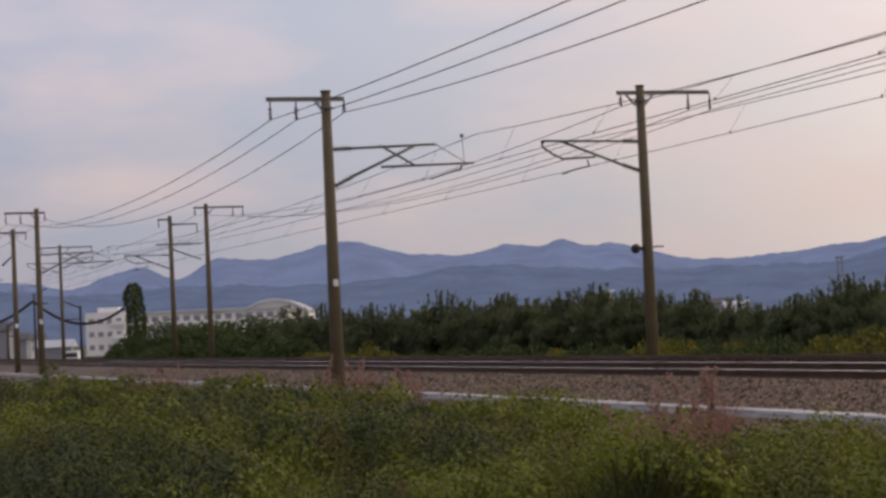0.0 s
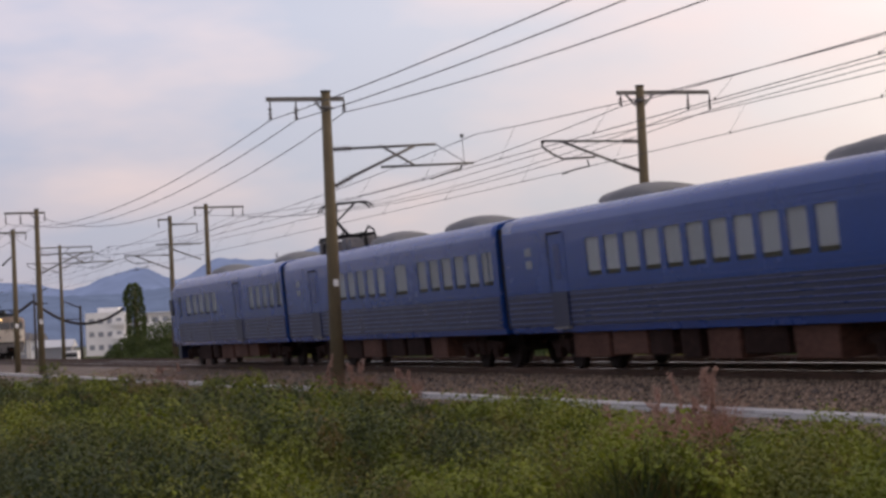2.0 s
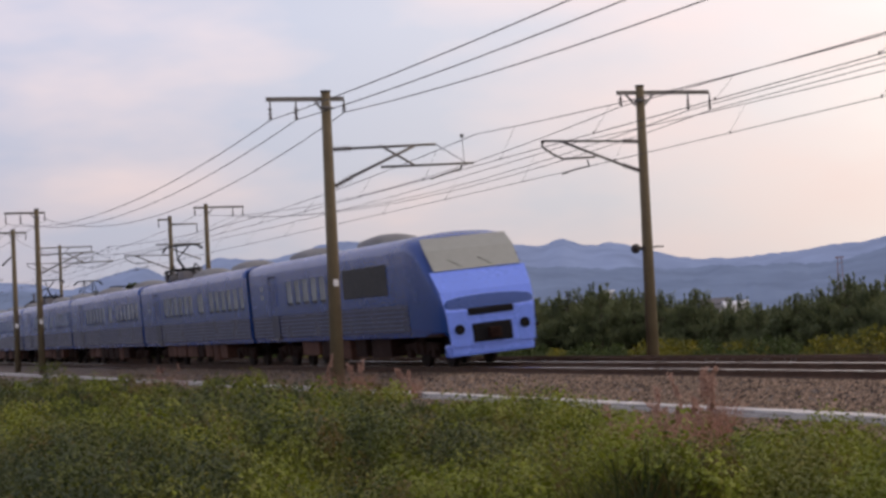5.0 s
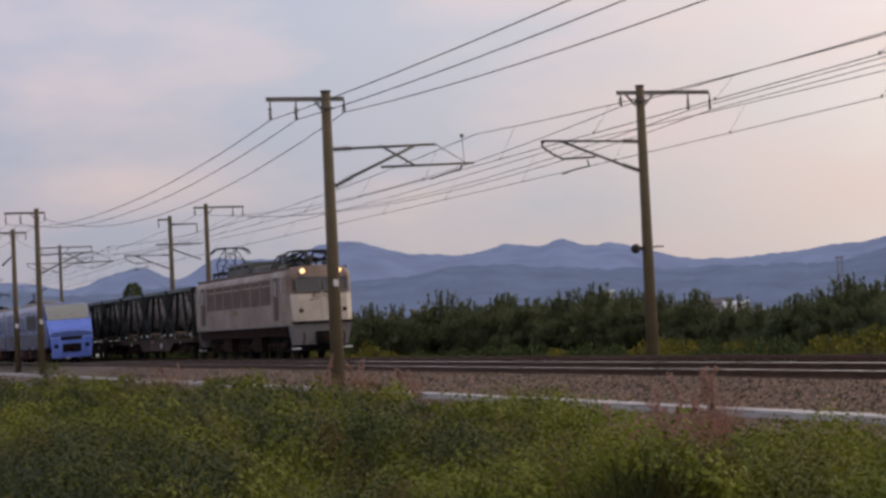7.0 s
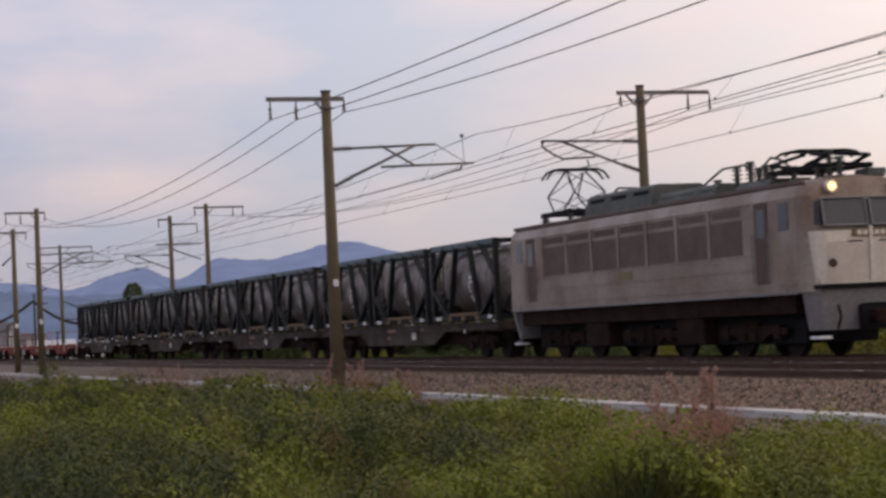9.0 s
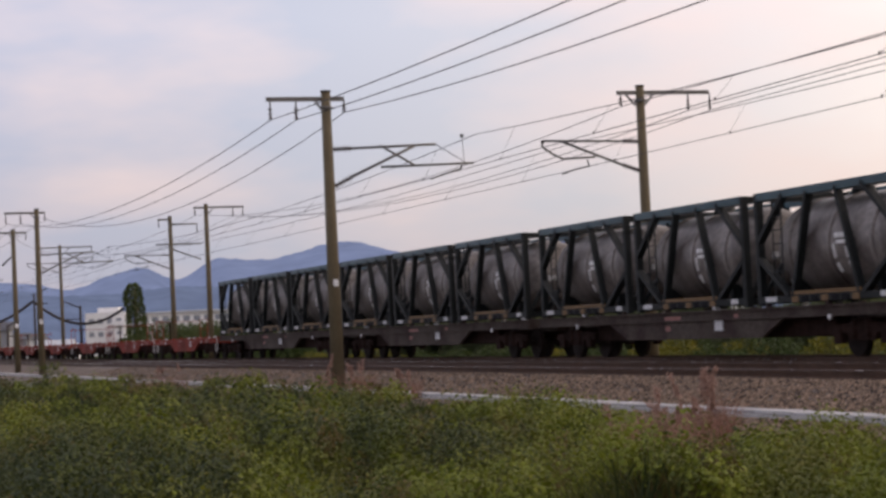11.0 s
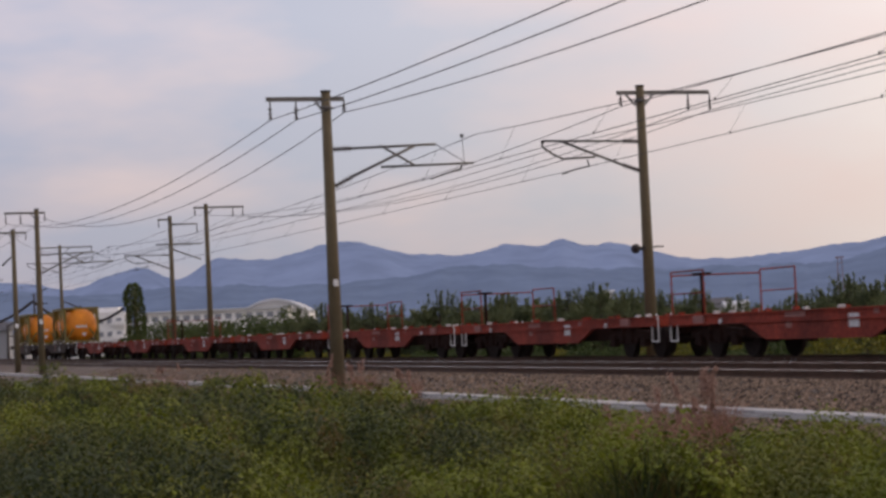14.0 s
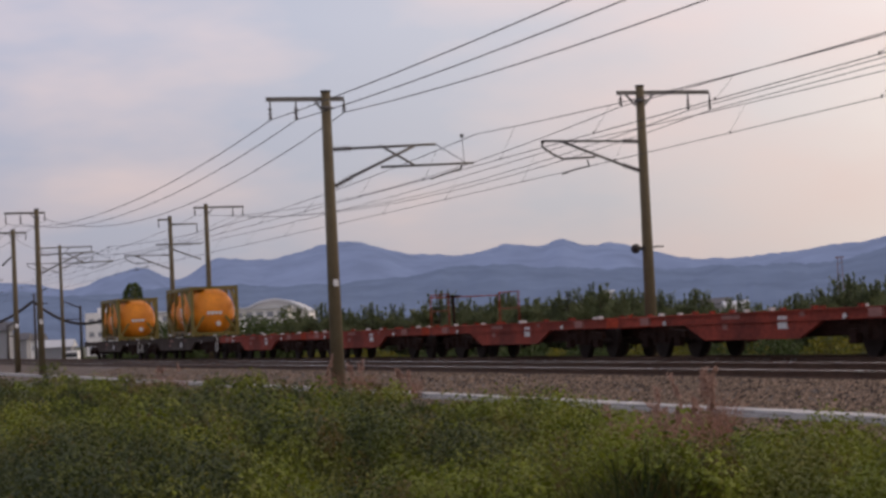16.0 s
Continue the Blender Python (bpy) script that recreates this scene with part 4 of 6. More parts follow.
def make_school():
    D = 440.0
    X = lambda c: col(c) * D
    t = thing("school_building", "long white school building with rows of windows", "building", m=Matrix.Translation((0, D, -1.4)))
    x0, x1 = X(238), X(505)
    bm = bmesh.new()
    box(bm, x0, x1, 0, 12, 0, 8.3)
    part("wall", bm, M["white"], t)
    bm = bmesh.new()
    box(bm, x0 - 0.4, x1 + 0.4, -0.7, 12.4, 8.3, 8.7)
    part("roof", bm, M["roof"], t)
    wm = window_mesh(1.35, 1.15)
    for z in (1.6, 4.4, 7.1):
        window_row(t, x0 + 0.5, x1 - 0.5, -0.02, z, 14, 1.2, 1.3, wm)
        bm = bmesh.new()
        box(bm, x0, x1, -0.5, 0, z - 1.15, z - 0.85)
        part("balcony", bm, M["white"], t)
    t = thing("school_block", "white three-storey school block with square windows", "building", m=Matrix.Translation((0, D - 30, -1.4)))
    x0, x1 = col(146) * (D - 30), col(216) * (D - 30)
    bm = bmesh.new()
    box(bm, x0, x1, 0, 10, 0, 8.6)
    box(bm, x0 + 2.2, x1 - 1.5, 2, 7, 8.6, 9.6)
    part("wall", bm, M["white"], t)
    wm2 = window_mesh(1.0, 1.0)
    for z in (1.7, 4.3, 6.9):
        window_row(t, x0 + 0.3, x1 - 0.3, -0.02, z, 4, 1.0, 1.0, wm2)
    for k in range(3):
        bm = bmesh.new()
        box(bm, x1 - 2.6, x1 + 0.3, -0.9, 0, 0.6 + 2.65 * k, 1.5 + 2.65 * k)
        part("balcony", bm, M["white"], t)
    # hall with an arched roof
    t = thing("school_hall", "white school hall with an arched roof", "building", m=Matrix.Translation((0, D + 14, -1.4)))
    x0, x1, n = col(418) * (D + 14), col(543) * (D + 14), 20
    arc = [(x0 + (x1 - x0) * i / n, 6.6 + 3.6 * math.sin(math.pi * (0.06 + 0.88 * i / n))) for i in range(n + 1)]
    bm = bmesh.new()
    pr, bk = [], []
    for x, z in arc:
        pr.append((bm.verts.new((x, 0, 0)), bm.verts.new((x, 0, z))))
        bk.append((bm.verts.new((x, 26, 0)), bm.verts.new((x, 26, z))))
    for i in range(n):
        bm.faces.new((pr[i][0], pr[i + 1][0], pr[i + 1][1], pr[i][1]))
        bm.faces.new((bk[i][1], bk[i + 1][1], bk[i + 1][0], bk[i][0]))
    bm.faces.new((pr[0][0], pr[0][1], bk[0][1], bk[0][0]))
    bm.faces.new((pr[n][0], bk[n][0], bk[n][1], pr[n][1]))
    part("wall", bm, M["white"], t)
    bm = bmesh.new()
    for (xa, za), (xb, zb) in zip(arc, arc[1:]):
        v = [bm.verts.new(q) for q in ((xa, -1.2, za), (xb, -1.2, zb), (xb, 27, zb), (xa, 27, za), (xa, -1.2, za + 0.45), (xb, -1.2, zb + 0.45), (xb, 27, zb + 0.45), (xa, 27, za + 0.45))]
        for q in ((0, 1, 5, 4), (4, 5, 6, 7), (3, 2, 1, 0), (2, 3, 7, 6)):
            bm.faces.new([v[i] for i in q])
    bmesh.ops.remove_doubles(bm, verts=bm.verts[:], dist=0.001)
    part("roof", bm, M["roof"], t)
    window_row(t, x0 + 3, x1 - 5, -0.02, 7.5, 7, 1, 1, window_mesh(0.8, 0.9))
    bm = bmesh.new()
    box(bm, x0 + 8.0, x0 + 9.6, -0.3, 0, 8.1, 9.0)
    part("sign_board", bm, M["plate"], t)


make_school()


def small_house(xx, d, w, h, wall, roofmat, label, z0=-1.4):
    t = thing("house", label, "house", m=Matrix.Translation((col(xx) * d, d, z0)))
    bm = bmesh.new()
    box(bm, -w / 2, w / 2, 0, w * 0.7, 0, h)
    part("wall", bm, M[wall], t)
    bm = bmesh.new()
    v = [bm.verts.new(q) for q in ((-w / 2 - 0.4, -0.4, h), (w / 2 + 0.4, -0.4, h), (w / 2 + 0.4, w * 0.7 + 0.4, h), (-w / 2 - 0.4, w * 0.7 + 0.4, h), (-w / 2 - 0.4, w * 0.35, h + w * 0.22), (w / 2 + 0.4, w * 0.35, h + w * 0.22))]
    for q in ((0, 1, 5, 4), (2, 3, 4, 5), (0, 4, 3), (1, 2, 5), (3, 2, 1, 0)):
        bm.faces.new([v[i] for i in q])
    part("roof", bm, M[roofmat], t)
    wm = window_mesh(w * 0.12, h * 0.22)
    window_row(t, -w * 0.42, w * 0.42, -0.02, h * 0.62, 3, 1, 1, wm)


M["grey_wall"] = material("grey_wall", (0.28, 0.29, 0.32), 0.8, vary=0.1, grain=0.3, fine=4)
M["dark_roof"] = material("dark_roof", (0.10, 0.10, 0.115), 0.7, vary=0.15, grain=0.5, fine=6)
small_house(1298, 330, 3.4, 3.9, "white", "roof", "small white house among the pines")
small_house(1071, 330, 1.6, 6.9, "white", "roof", "narrow pale hut with a white roof behind pines")
small_house(1262, 360, 5.0, 4.4, "grey_wall", "dark_roof", "grey house with a dark roof among trees")
small_house(12, 320, 5.0, 3.6, "grey_wall", "dark_roof", "low grey shed with a dark roof")
small_house(38, 380, 6.0, 3.6, "white", "dark_roof", "low pale house with a dark roof")
small_house(88, 330, 5.5, 2.2, "grey_wall", "roof", "low grey shed with a pale flat roof")
small_house(-30, 300, 6.0, 5.0, "grey_wall", "dark_roof", "grey house with a dark roof")


def van():
    d = 235.0
    t = thing("van", "white van with a dark windscreen parked by sheds", "van", m=Matrix.Translation((col(119) * d, d, -1.4)))
    bm = bmesh.new()
    box(bm, -0.8, 0.8, 0, 3.3, 0.35, 1.75, 0.12)
    part("body", bm, M["plate"], t)
    bm = bmesh.new()
    box(bm, -0.66, 0.66, -0.03, 0.05, 1.05, 1.55, 0.02)
    part("windscreen", bm, M["pane_dark"], t)
    for x in (-0.66, 0.66):
        for y in (0.5, 2.7):
            bm = bmesh.new()
            rod(bm, (x - 0.08, y, 0.3), (x + 0.08, y, 0.3), 0.3, 12)
            part("wheel", bm, M["dark"], t)


van()


def mast():
    d = 900.0
    t = thing("lattice_mast", "faint red and white lattice mast", "mast", m=Matrix.Translation((col(1484) * d, d, -1.4)))
    M["mast"] = material("mast_paint", (0.22, 0.14, 0.16), 0.7, vary=0.1)
    for sx in (-1, 1):
        bm = bmesh.new()
        rod(bm, (sx * 1.6, 0, 0), (sx * 0.9, 0, 25), 0.16, 6)
        part("leg", bm, M["mast"], t)
    for k in range(8):
        bm = bmesh.new()
        z = 3 * k
        rod(bm, (-1.5, 0, z), (1.4, 0, z + 3), 0.09, 5)
        part("brace", bm, M["mast"], t)
    bm = bmesh.new()
    box(bm, -1.7, 1.7, -0.8, 0.8, 25, 25.6)
    part("platform", bm, M["mast"], t)


mast()


def left_clutter():
    """Street poles and the thick slung cable beyond the line's far end."""
    for xx, d, top, arm in ((138, 190, 4.6, -1.6), (57, 230, 7.0, 1.5), (8, 210, 3.4, 1.2)):
        t = thing("street_pole", "slim dark steel street pole with an arm", "pole", "street poles", Matrix.Translation((col(xx) * d, d, -1.4)))
        bm = bmesh.new()
        rod(bm, (0, 0, 0), (0, 0, top + 1.4), 0.16, 8, 0.11)
        part("shaft", bm, M["dark"], t)
        bm = bmesh.new()
        rod(bm, (0, 0, top + 1.2), (arm, 0, top + 1.9), 0.06, 6)
        rod(bm, (0, 0, top + 0.2), (arm, 0, top + 0.2), 0.05, 6)
        part("arm", bm, M["dark"], t)
    cu = bpy.data.curves.new("slung_cable", "CURVE")
    cu.dimensions = "3D"
    cu.bevel_depth, cu.bevel_resolution = 0.13, 2
    sp = cu.splines.new("POLY")
    pts = []
    knots = [(-40, 3.0), (55, 5.25), (215, 4.2)]
    for (xa, za), (xb, zb), sag in ((knots[0], knots[1], 0.4), (knots[1], knots[2], 1.75)):
        for i in range(15):
            f = i / 14
            pts.append((col(xa + (xb - xa) * f) * 190, 190, za + (zb - za) * f - sag * 4 * f * (1 - f)))
    sp.points.add(len(pts) - 1)
    for i, q in enumerate(pts):
        sp.points[i].co = (*q, 1)
    cu.materials.append(M["dark"])
    tagged(new("slung_cable", cu), "thick dark bundled cable slung between street poles", "cable")


left_clutter()

# ---- vehicle materials ----
M["panel_grey"] = material("display_panel", (0.22, 0.24, 0.27), 0.4, vary=0.1)
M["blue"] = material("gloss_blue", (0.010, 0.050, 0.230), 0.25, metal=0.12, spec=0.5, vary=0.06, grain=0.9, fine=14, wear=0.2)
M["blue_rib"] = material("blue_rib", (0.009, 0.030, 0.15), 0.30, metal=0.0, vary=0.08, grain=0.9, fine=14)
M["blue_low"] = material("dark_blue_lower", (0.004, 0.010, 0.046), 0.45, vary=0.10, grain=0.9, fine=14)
# body blue made lighter: sky reflection on the raked nose, put into the colour
M["sky_lit_blue"] = material("blue_with_sky_sheen", (0.15, 0.26, 0.84), 0.28, metal=0.1, vary=0.05, grain=1.5, fine=14)
M["dim"] = material("dark_trim", (0.010, 0.010, 0.012), 0.8, spec=0.15, vary=0.2)
M["under"] = material("underframe", (0.026, 0.013, 0.010), 0.9, spec=0.12, vary=0.4, grain=1.4, fine=12, bump=0.2)
M["under_box"] = material("equipment_box", (0.085, 0.040, 0.028), 0.85, spec=0.2, vary=0.3, grain=1.2, fine=10)
M["wheel"] = material("wheel_steel", (0.022, 0.015, 0.013), 0.8, spec=0.2, metal=0.0, vary=0.3)
M["ac_grey"] = material("roof_unit_grey", (0.17, 0.165, 0.165), 0.6, vary=0.15, grain=1.0, fine=10)
M["roof_unit_dark"] = material("roof_hood_grey", (0.12, 0.12, 0.12), 0.55, vary=0.18, grain=1.0, fine=10)
# opaque pale grey: the windscreen's sky reflection painted as its base colour
M["sky_pale_screen"] = material("sky_pale_screen", (0.27, 0.29, 0.27), 0.2, vary=0.06)
M["shade_glass"] = material("shaded_glass", (0.012, 0.013, 0.018), 0.5, spec=0.25, vary=0.1)
M["seat"] = material("seat_cloth", (0.06, 0.05, 0.06), 0.9, vary=0.2)
# pale sheet that stands in for bright sky seen through the carriage
M["blind"] = material("sky_grey_backing", (0.56, 0.57, 0.60), 0.9, vary=0.08, grain=2.0, fine=20, per_object=0.10)
M["lining"] = material("interior_lining", (0.30, 0.29, 0.28), 0.8, vary=0.08)
M["lamp_on"] = material("headlamp_lit", (0.9, 0.8, 0.6), 0.3, emission=(1.0, 0.60, 0.20, 2.4))
M["tail_lamp"] = material("tail_lamp_glass", (0.03, 0.008, 0.008), 0.3)
M["stainless"] = material("corrugated_stainless", (0.29, 0.245, 0.205), 0.40, metal=0.35, vary=0.14, grain=0.7, fine=12, tint=(0.17, 0.115, 0.085))
M["front_pale"] = material("pale_front", (0.66, 0.62, 0.56), 0.45, metal=0.2, vary=0.10, grain=1.0, fine=14, tint=(0.55, 0.49, 0.43))
M["filter"] = material("filter_louvre", (0.130, 0.092, 0.075), 0.7, vary=0.22, grain=1.5, fine=14)
M["vent_dark"] = material("vent_dark", (0.095, 0.065, 0.052), 0.7, vary=0.2)
M["skirt"] = material("grey_skirt", (0.20, 0.195, 0.20), 0.6, vary=0.18, grain=1.2, fine=14)
M["badge"] = material("dull_brass", (0.20, 0.15, 0.07), 0.5, metal=0.3, vary=0.2)
M["roof_dark"] = material("grey_green_roof", (0.085, 0.095, 0.088), 0.75, vary=0.25, grain=1.2, fine=12)
M["frame_green"] = material("dark_green_frame", (0.010, 0.013, 0.013), 0.6, spec=0.3, vary=0.25, grain=1.2, fine=14)
# dark rail tinted teal, the cyan highlight along its top put into the colour
M["rail_cyan_sheen"] = material("top_rail_cyan_sheen", (0.02, 0.07, 0.09), 0.4, vary=0.25, grain=1.2, fine=14)
M["tank_grey"] = material("dirty_grey_tank", (0.25, 0.225, 0.205), 0.42, metal=0.15, spec=0.5, vary=0.34, grain=1.1, fine=9, tint=(0.070, 0.055, 0.048))
M["wagon_red"] = material("oxide_red_wagon", (0.30, 0.045, 0.024), 0.75, spec=0.25, vary=0.28, grain=0.8, fine=9, tint=(0.13, 0.026, 0.018))
M["faded_red"] = material("faded_lettering_red", (0.30, 0.14, 0.12), 0.8, vary=0.25, grain=3, fine=20)
M["wagon_dark"] = material("grimy_wagon", (0.040, 0.026, 0.022), 0.85, spec=0.2, vary=0.3, grain=1.0, fine=9, tint=(0.085, 0.07, 0.058))
M["tank_yellow"] = material("yellow_tank", (0.82, 0.28, 0.006), 0.55, vary=0.12, grain=0.8, fine=9, tint=(0.55, 0.17, 0.010))
M["yellow_frame"] = material("yellow_frame", (0.16, 0.125, 0.02), 0.5, vary=0.2, grain=1.2, fine=12)
M["mark"] = material("white_marking", (0.62, 0.62, 0.62), 0.6, vary=0.2)
M["letter_pale"] = material("faded_lettering", (0.80, 0.79, 0.77), 0.7, vary=0.3, grain=6, fine=30)
M["rust_mark"] = material("ochre_marking", (0.17, 0.095, 0.03), 0.6, vary=0.2)


# ---- common running gear ----
def wheelset(parent, x, r=0.43):
    t = new("wheelset")
    t.parent = parent
    t.location = (x, 0, 0)
    for y in (-0.535, 0.535):
        bm = bmesh.new()
        rod(bm, (0, y - 0.06, r), (0, y + 0.06, r), r, 24)
        k = 1 if y > 0 else -1
        rod(bm, (0, y - 0.075 * k, r), (0, y - 0.045 * k, r), r + 0.028, 24)
        part("wheel", bm, M["wheel"], t)
    bm = bmesh.new()
    rod(bm, (0, -0.9, r), (0, 0.9, r), 0.075, 10)
    part("axle", bm, M["wheel"], t)


def bogie(parent, x, base=2.1, r=0.43, deep=False):
    for dx in (-base / 2, base / 2):
        wheelset(parent, x + dx, r)
    for y in (-0.98, 0.98):
        bm = bmesh.new()
        pr = [(-base / 2 - 0.42, 0.50), (-base / 2 + 0.35, 0.52), (-0.5, 0.36), (0.5, 0.36), (base / 2 - 0.35, 0.52), (base / 2 + 0.42, 0.50), (base / 2 + 0.42, 0.66), (0.55, 0.72), (-0.55, 0.72), (-base / 2 - 0.42, 0.66)]
        a = [bm.verts.new((x + p, y - 0.05, z)) for p, z in pr]
        b = [bm.verts.new((x + p, y + 0.05, z)) for p, z in pr]
        bm.faces.new(a)
        bm.faces.new(b[::-1])
        for i in range(len(pr)):
            j = (i + 1) % len(pr)
            bm.faces.new((a[j], a[i], b[i], b[j]))
        for dx in (-base / 2, base / 2):
            box(bm, x + dx - 0.16, x + dx + 0.16, y - 0.07, y + 0.09, r - 0.14, r + 0.17, 0.02)
        for dx in (-0.28, 0.28):
            rod(bm, (x + dx, y, 0.4), (x + dx, y, 0.78), 0.11, 10)
        bmesh.ops.recalc_face_normals(bm, faces=bm.faces)
        part("bogie_frame", bm, M["under"], parent)
    bm = bmesh.new()
    box(bm, x - 0.3, x + 0.3, -1.0, 1.0, 0.55, 0.82, 0.03)
    part("bolster", bm, M["under"], parent)


def coupler(parent, x, k):
    bm = bmesh.new()
    box(bm, min(x, x + k * 0.42), max(x, x + k * 0.42), -0.09, 0.09, 0.76, 0.94, 0.02)
    box(bm, min(x + k * 0.38, x + k * 0.60), max(x + k * 0.38, x + k * 0.60), -0.16, 0.16, 0.71, 0.99, 0.04)
    part("coupler", bm, M["under"], parent)


# ---- the blue express ----
WZ0, WZ1 = 2.05, 2.84
BPROF = [(1.40, 0.88), (1.45, 1.10), (1.455, WZ0), (1.45, WZ1), (1.44, 3.18), (1.40, 3.35), (1.29, 3.46), (0.95, 3.54), (0.45, 3.58), (0.0, 3.595)]
BPROF = BPROF + [(-y, z) for y, z in BPROF[-2::-1]]


def far_opening(L, nose):
    """One long opening added on the unseen far side, so sky shows through."""
    return (-L / 2 + (3.2 if nose < 0 else 0.9), L / 2 - (3.2 if nose > 0 else 0.9))


def shell(L, wins, nose, steep=False):
    """A carriage body; wins: (x0, x1) openings in the window band; nose: -1, 0, 1 end with a raked cab."""
    bm = bmesh.new()
    e0, e1 = -L / 2 + 0.22, L / 2 - 0.22
    cuts = {e0, e1}
    far0, far1 = far_opening(L, nose)
    cuts |= {far0, far1}
    for a, b in wins:
        cuts |= {a, b}
    if nose > 0:
        cuts |= {e1 - 0.05, e1 - 0.25, e1 - 0.7, e1 - 1.2, e1 - 1.7, e1 - 2.3}
    if nose < 0:
        cuts |= {e0 + 0.05, e0 + 0.25, e0 + 0.7, e0 + 1.2, e0 + 1.7, e0 + 2.3}
    cuts = sorted(cuts)

    def squash(x, y, z):
        d = (e1 - x) if nose > 0 else (x - e0) if nose < 0 else 9.0
        top = float(np.interp(d, [0, 0.05, 0.25, 0.7, 1.2, 1.7, 2.3], [2.35, 2.55, 2.8, 3.12, 3.4, 3.57, 3.67] if steep else [1.45, 1.75, 2.0, 2.55, 3.1, 3.5, 3.67]))
        hw = float(np.interp(d, [0, 0.25, 0.7, 1.7, 2.3], [0.84, 0.9, 0.94, 0.985, 1.0]))
        return Vector((x, y * hw, min(z, 0.93 + (z - 0.93) * (top - 0.93) / 2.74) if nose and d < 2.3 else z))

    rows = [[bm.verts.new(squash(x, y, z)) for y, z in BPROF] for x in cuts]
    n = len(BPROF)
    for i in range(len(cuts) - 1):
        mid = (cuts[i] + cuts[i + 1]) / 2
        hole = any(a < mid < b for a, b in wins)
        for j in range(n - 1):
            if (hole and j == 2) or (j == n - 4 and far0 < mid < far1):
                y = 1 if j == 2 else -1
                o = [rows[i][j], rows[i][j + 1], rows[i + 1][j + 1], rows[i + 1][j]]
                q = [bm.verts.new(v.co - Vector((0, 0.05 * y, 0))) for v in o]
                for k in range(4):
                    bm.faces.new((o[k], o[(k + 1) % 4], q[(k + 1) % 4], q[k]))
                continue
            f = bm.faces.new((rows[i][j], rows[i + 1][j], rows[i + 1][j + 1], rows[i][j + 1]))
            f.smooth = 3 < j < n - 5
    bm.faces.new(rows[0])
    bm.faces.new(rows[-1][::-1])
    v = [rows[i][j] for i, j in ((0, 0), (len(cuts) - 1, 0), (len(cuts) - 1, n - 1), (0, n - 1))]
    bm.faces.new(v)
    bmesh.ops.recalc_face_normals(bm, faces=bm.faces)
    return bm


_panes = {}


def pane(parent, a, b, y=1.443, blind=False):
    w = round(b - a, 2)
    if w not in _panes:
        bm = bmesh.new()
        box(bm, -w / 2, w / 2, -0.006, 0.006, WZ0, WZ1)
        _panes[w] = mesh_of("window", bm, M["glass"])
    share("window", _panes[w], parent, Matrix.Translation(((a + b) / 2, y, 0))).visible_shadow = False
    if not blind:
        return
    # added sheet behind the pane gives it the sky's paleness
    if (w, "blind") not in _panes:
        bm = bmesh.new()
        box(bm, -w / 2, w / 2, -0.004, 0.004, WZ0 + 0.09, WZ1)
        _panes[w, "blind"] = mesh_of("blind", bm, M["blind"])
    share("blind", _panes[w, "blind"], parent, Matrix.Translation(((a + b) / 2, y - 0.03, 0)))


def roof_unit(parent, x0, x1, k=1):
    """A low streamlined air-conditioning housing: blunt at one end, tapering into the roof."""
    n = 14
    nose_len = 0.36

    def hull(f0, f1, height, width):
        bm = bmesh.new()
        rings = []
        for i in range(n + 1):
            f = f0 + (f1 - f0) * i / n
            x = x0 + (x1 - x0) * f if k > 0 else x1 - (x1 - x0) * f
            h, w = height(i / n), width(i / n)
            rings.append([bm.verts.new((x, w * math.cos(a), 3.51 + h * max(0.0, math.sin(a)) ** 0.6)) for a in [math.pi * j / 10 for j in range(11)]])
        for a, b in zip(rings, rings[1:]):
            for j in range(10):
                f = bm.faces.new((a[j], a[j + 1], b[j + 1], b[j]))
                f.smooth = True
        bm.faces.new(rings[0])
        bm.faces.new(rings[-1][::-1])
        bmesh.ops.recalc_face_normals(bm, faces=bm.faces)
        return bm

    u = part("roof_unit", hull(nose_len * 0.7, 1.0, lambda f: 0.10 + 0.25 * math.sin(math.pi * min(1.0, 0.30 + 0.72 * f)) ** 0.8, lambda f: 0.66), M["roof_unit_dark"], parent, "low curved dark air-conditioning hood")
    part("intake_drum", hull(0.0, nose_len, lambda f: 0.13 + 0.17 * min(1.0, f * 6) ** 0.5, lambda f: 0.44 + 0.14 * min(1.0, f * 6) ** 0.5), M["ac_grey"], u, "rounded grey intake housing")


def pantograph(parent, x, k, base_z, head_z=5.09):
    """A raised single-arm pantograph; k: the side of the knee."""
    t = new("pantograph")
    t.parent = parent
    t["label"] = "raised single-arm pantograph"
    bm = bmesh.new()
    zb = base_z + 0.42
    for y in (-0.6, 0.6):
        beam(bm, (x - 0.9, y, zb), (x + 0.9, y, zb), 0.08, 0.1)
    for dx in (-0.9, 0.0, 0.9):
        beam(bm, (x + dx, -0.6, zb), (x + dx, 0.6, zb), 0.08, 0.1)
    part("base_frame", bm, M["dim"], t)
    for dx in (-0.9, 0.9):
        for y in (-0.6, 0.6):
            bm = bmesh.new()
            insulator(bm, (x + dx, y, base_z), (x + dx, y, zb), 0.1)
            part("insulator", bm, M["ac_grey"], t)
    kz = zb + (head_z - zb) * 0.5
    knee = Vector((x + k * 0.95, 0, kz))
    bm = bmesh.new()
    pipe(bm, [(x - k * 0.35, 0, zb), knee], 0.055, 8)
    part("lower_arm", bm, M["dim"], t)
    bm = bmesh.new()
    pipe(bm, [knee, (x - k * 0.25, 0.28, head_z - 0.07)], 0.03, 6)
    pipe(bm, [knee, (x - k * 0.25, -0.28, head_z - 0.07)], 0.03, 6)
    part("upper_arm", bm, M["dim"], t)
    for dx in (-0.2, 0.2):
        bm = bmesh.new()
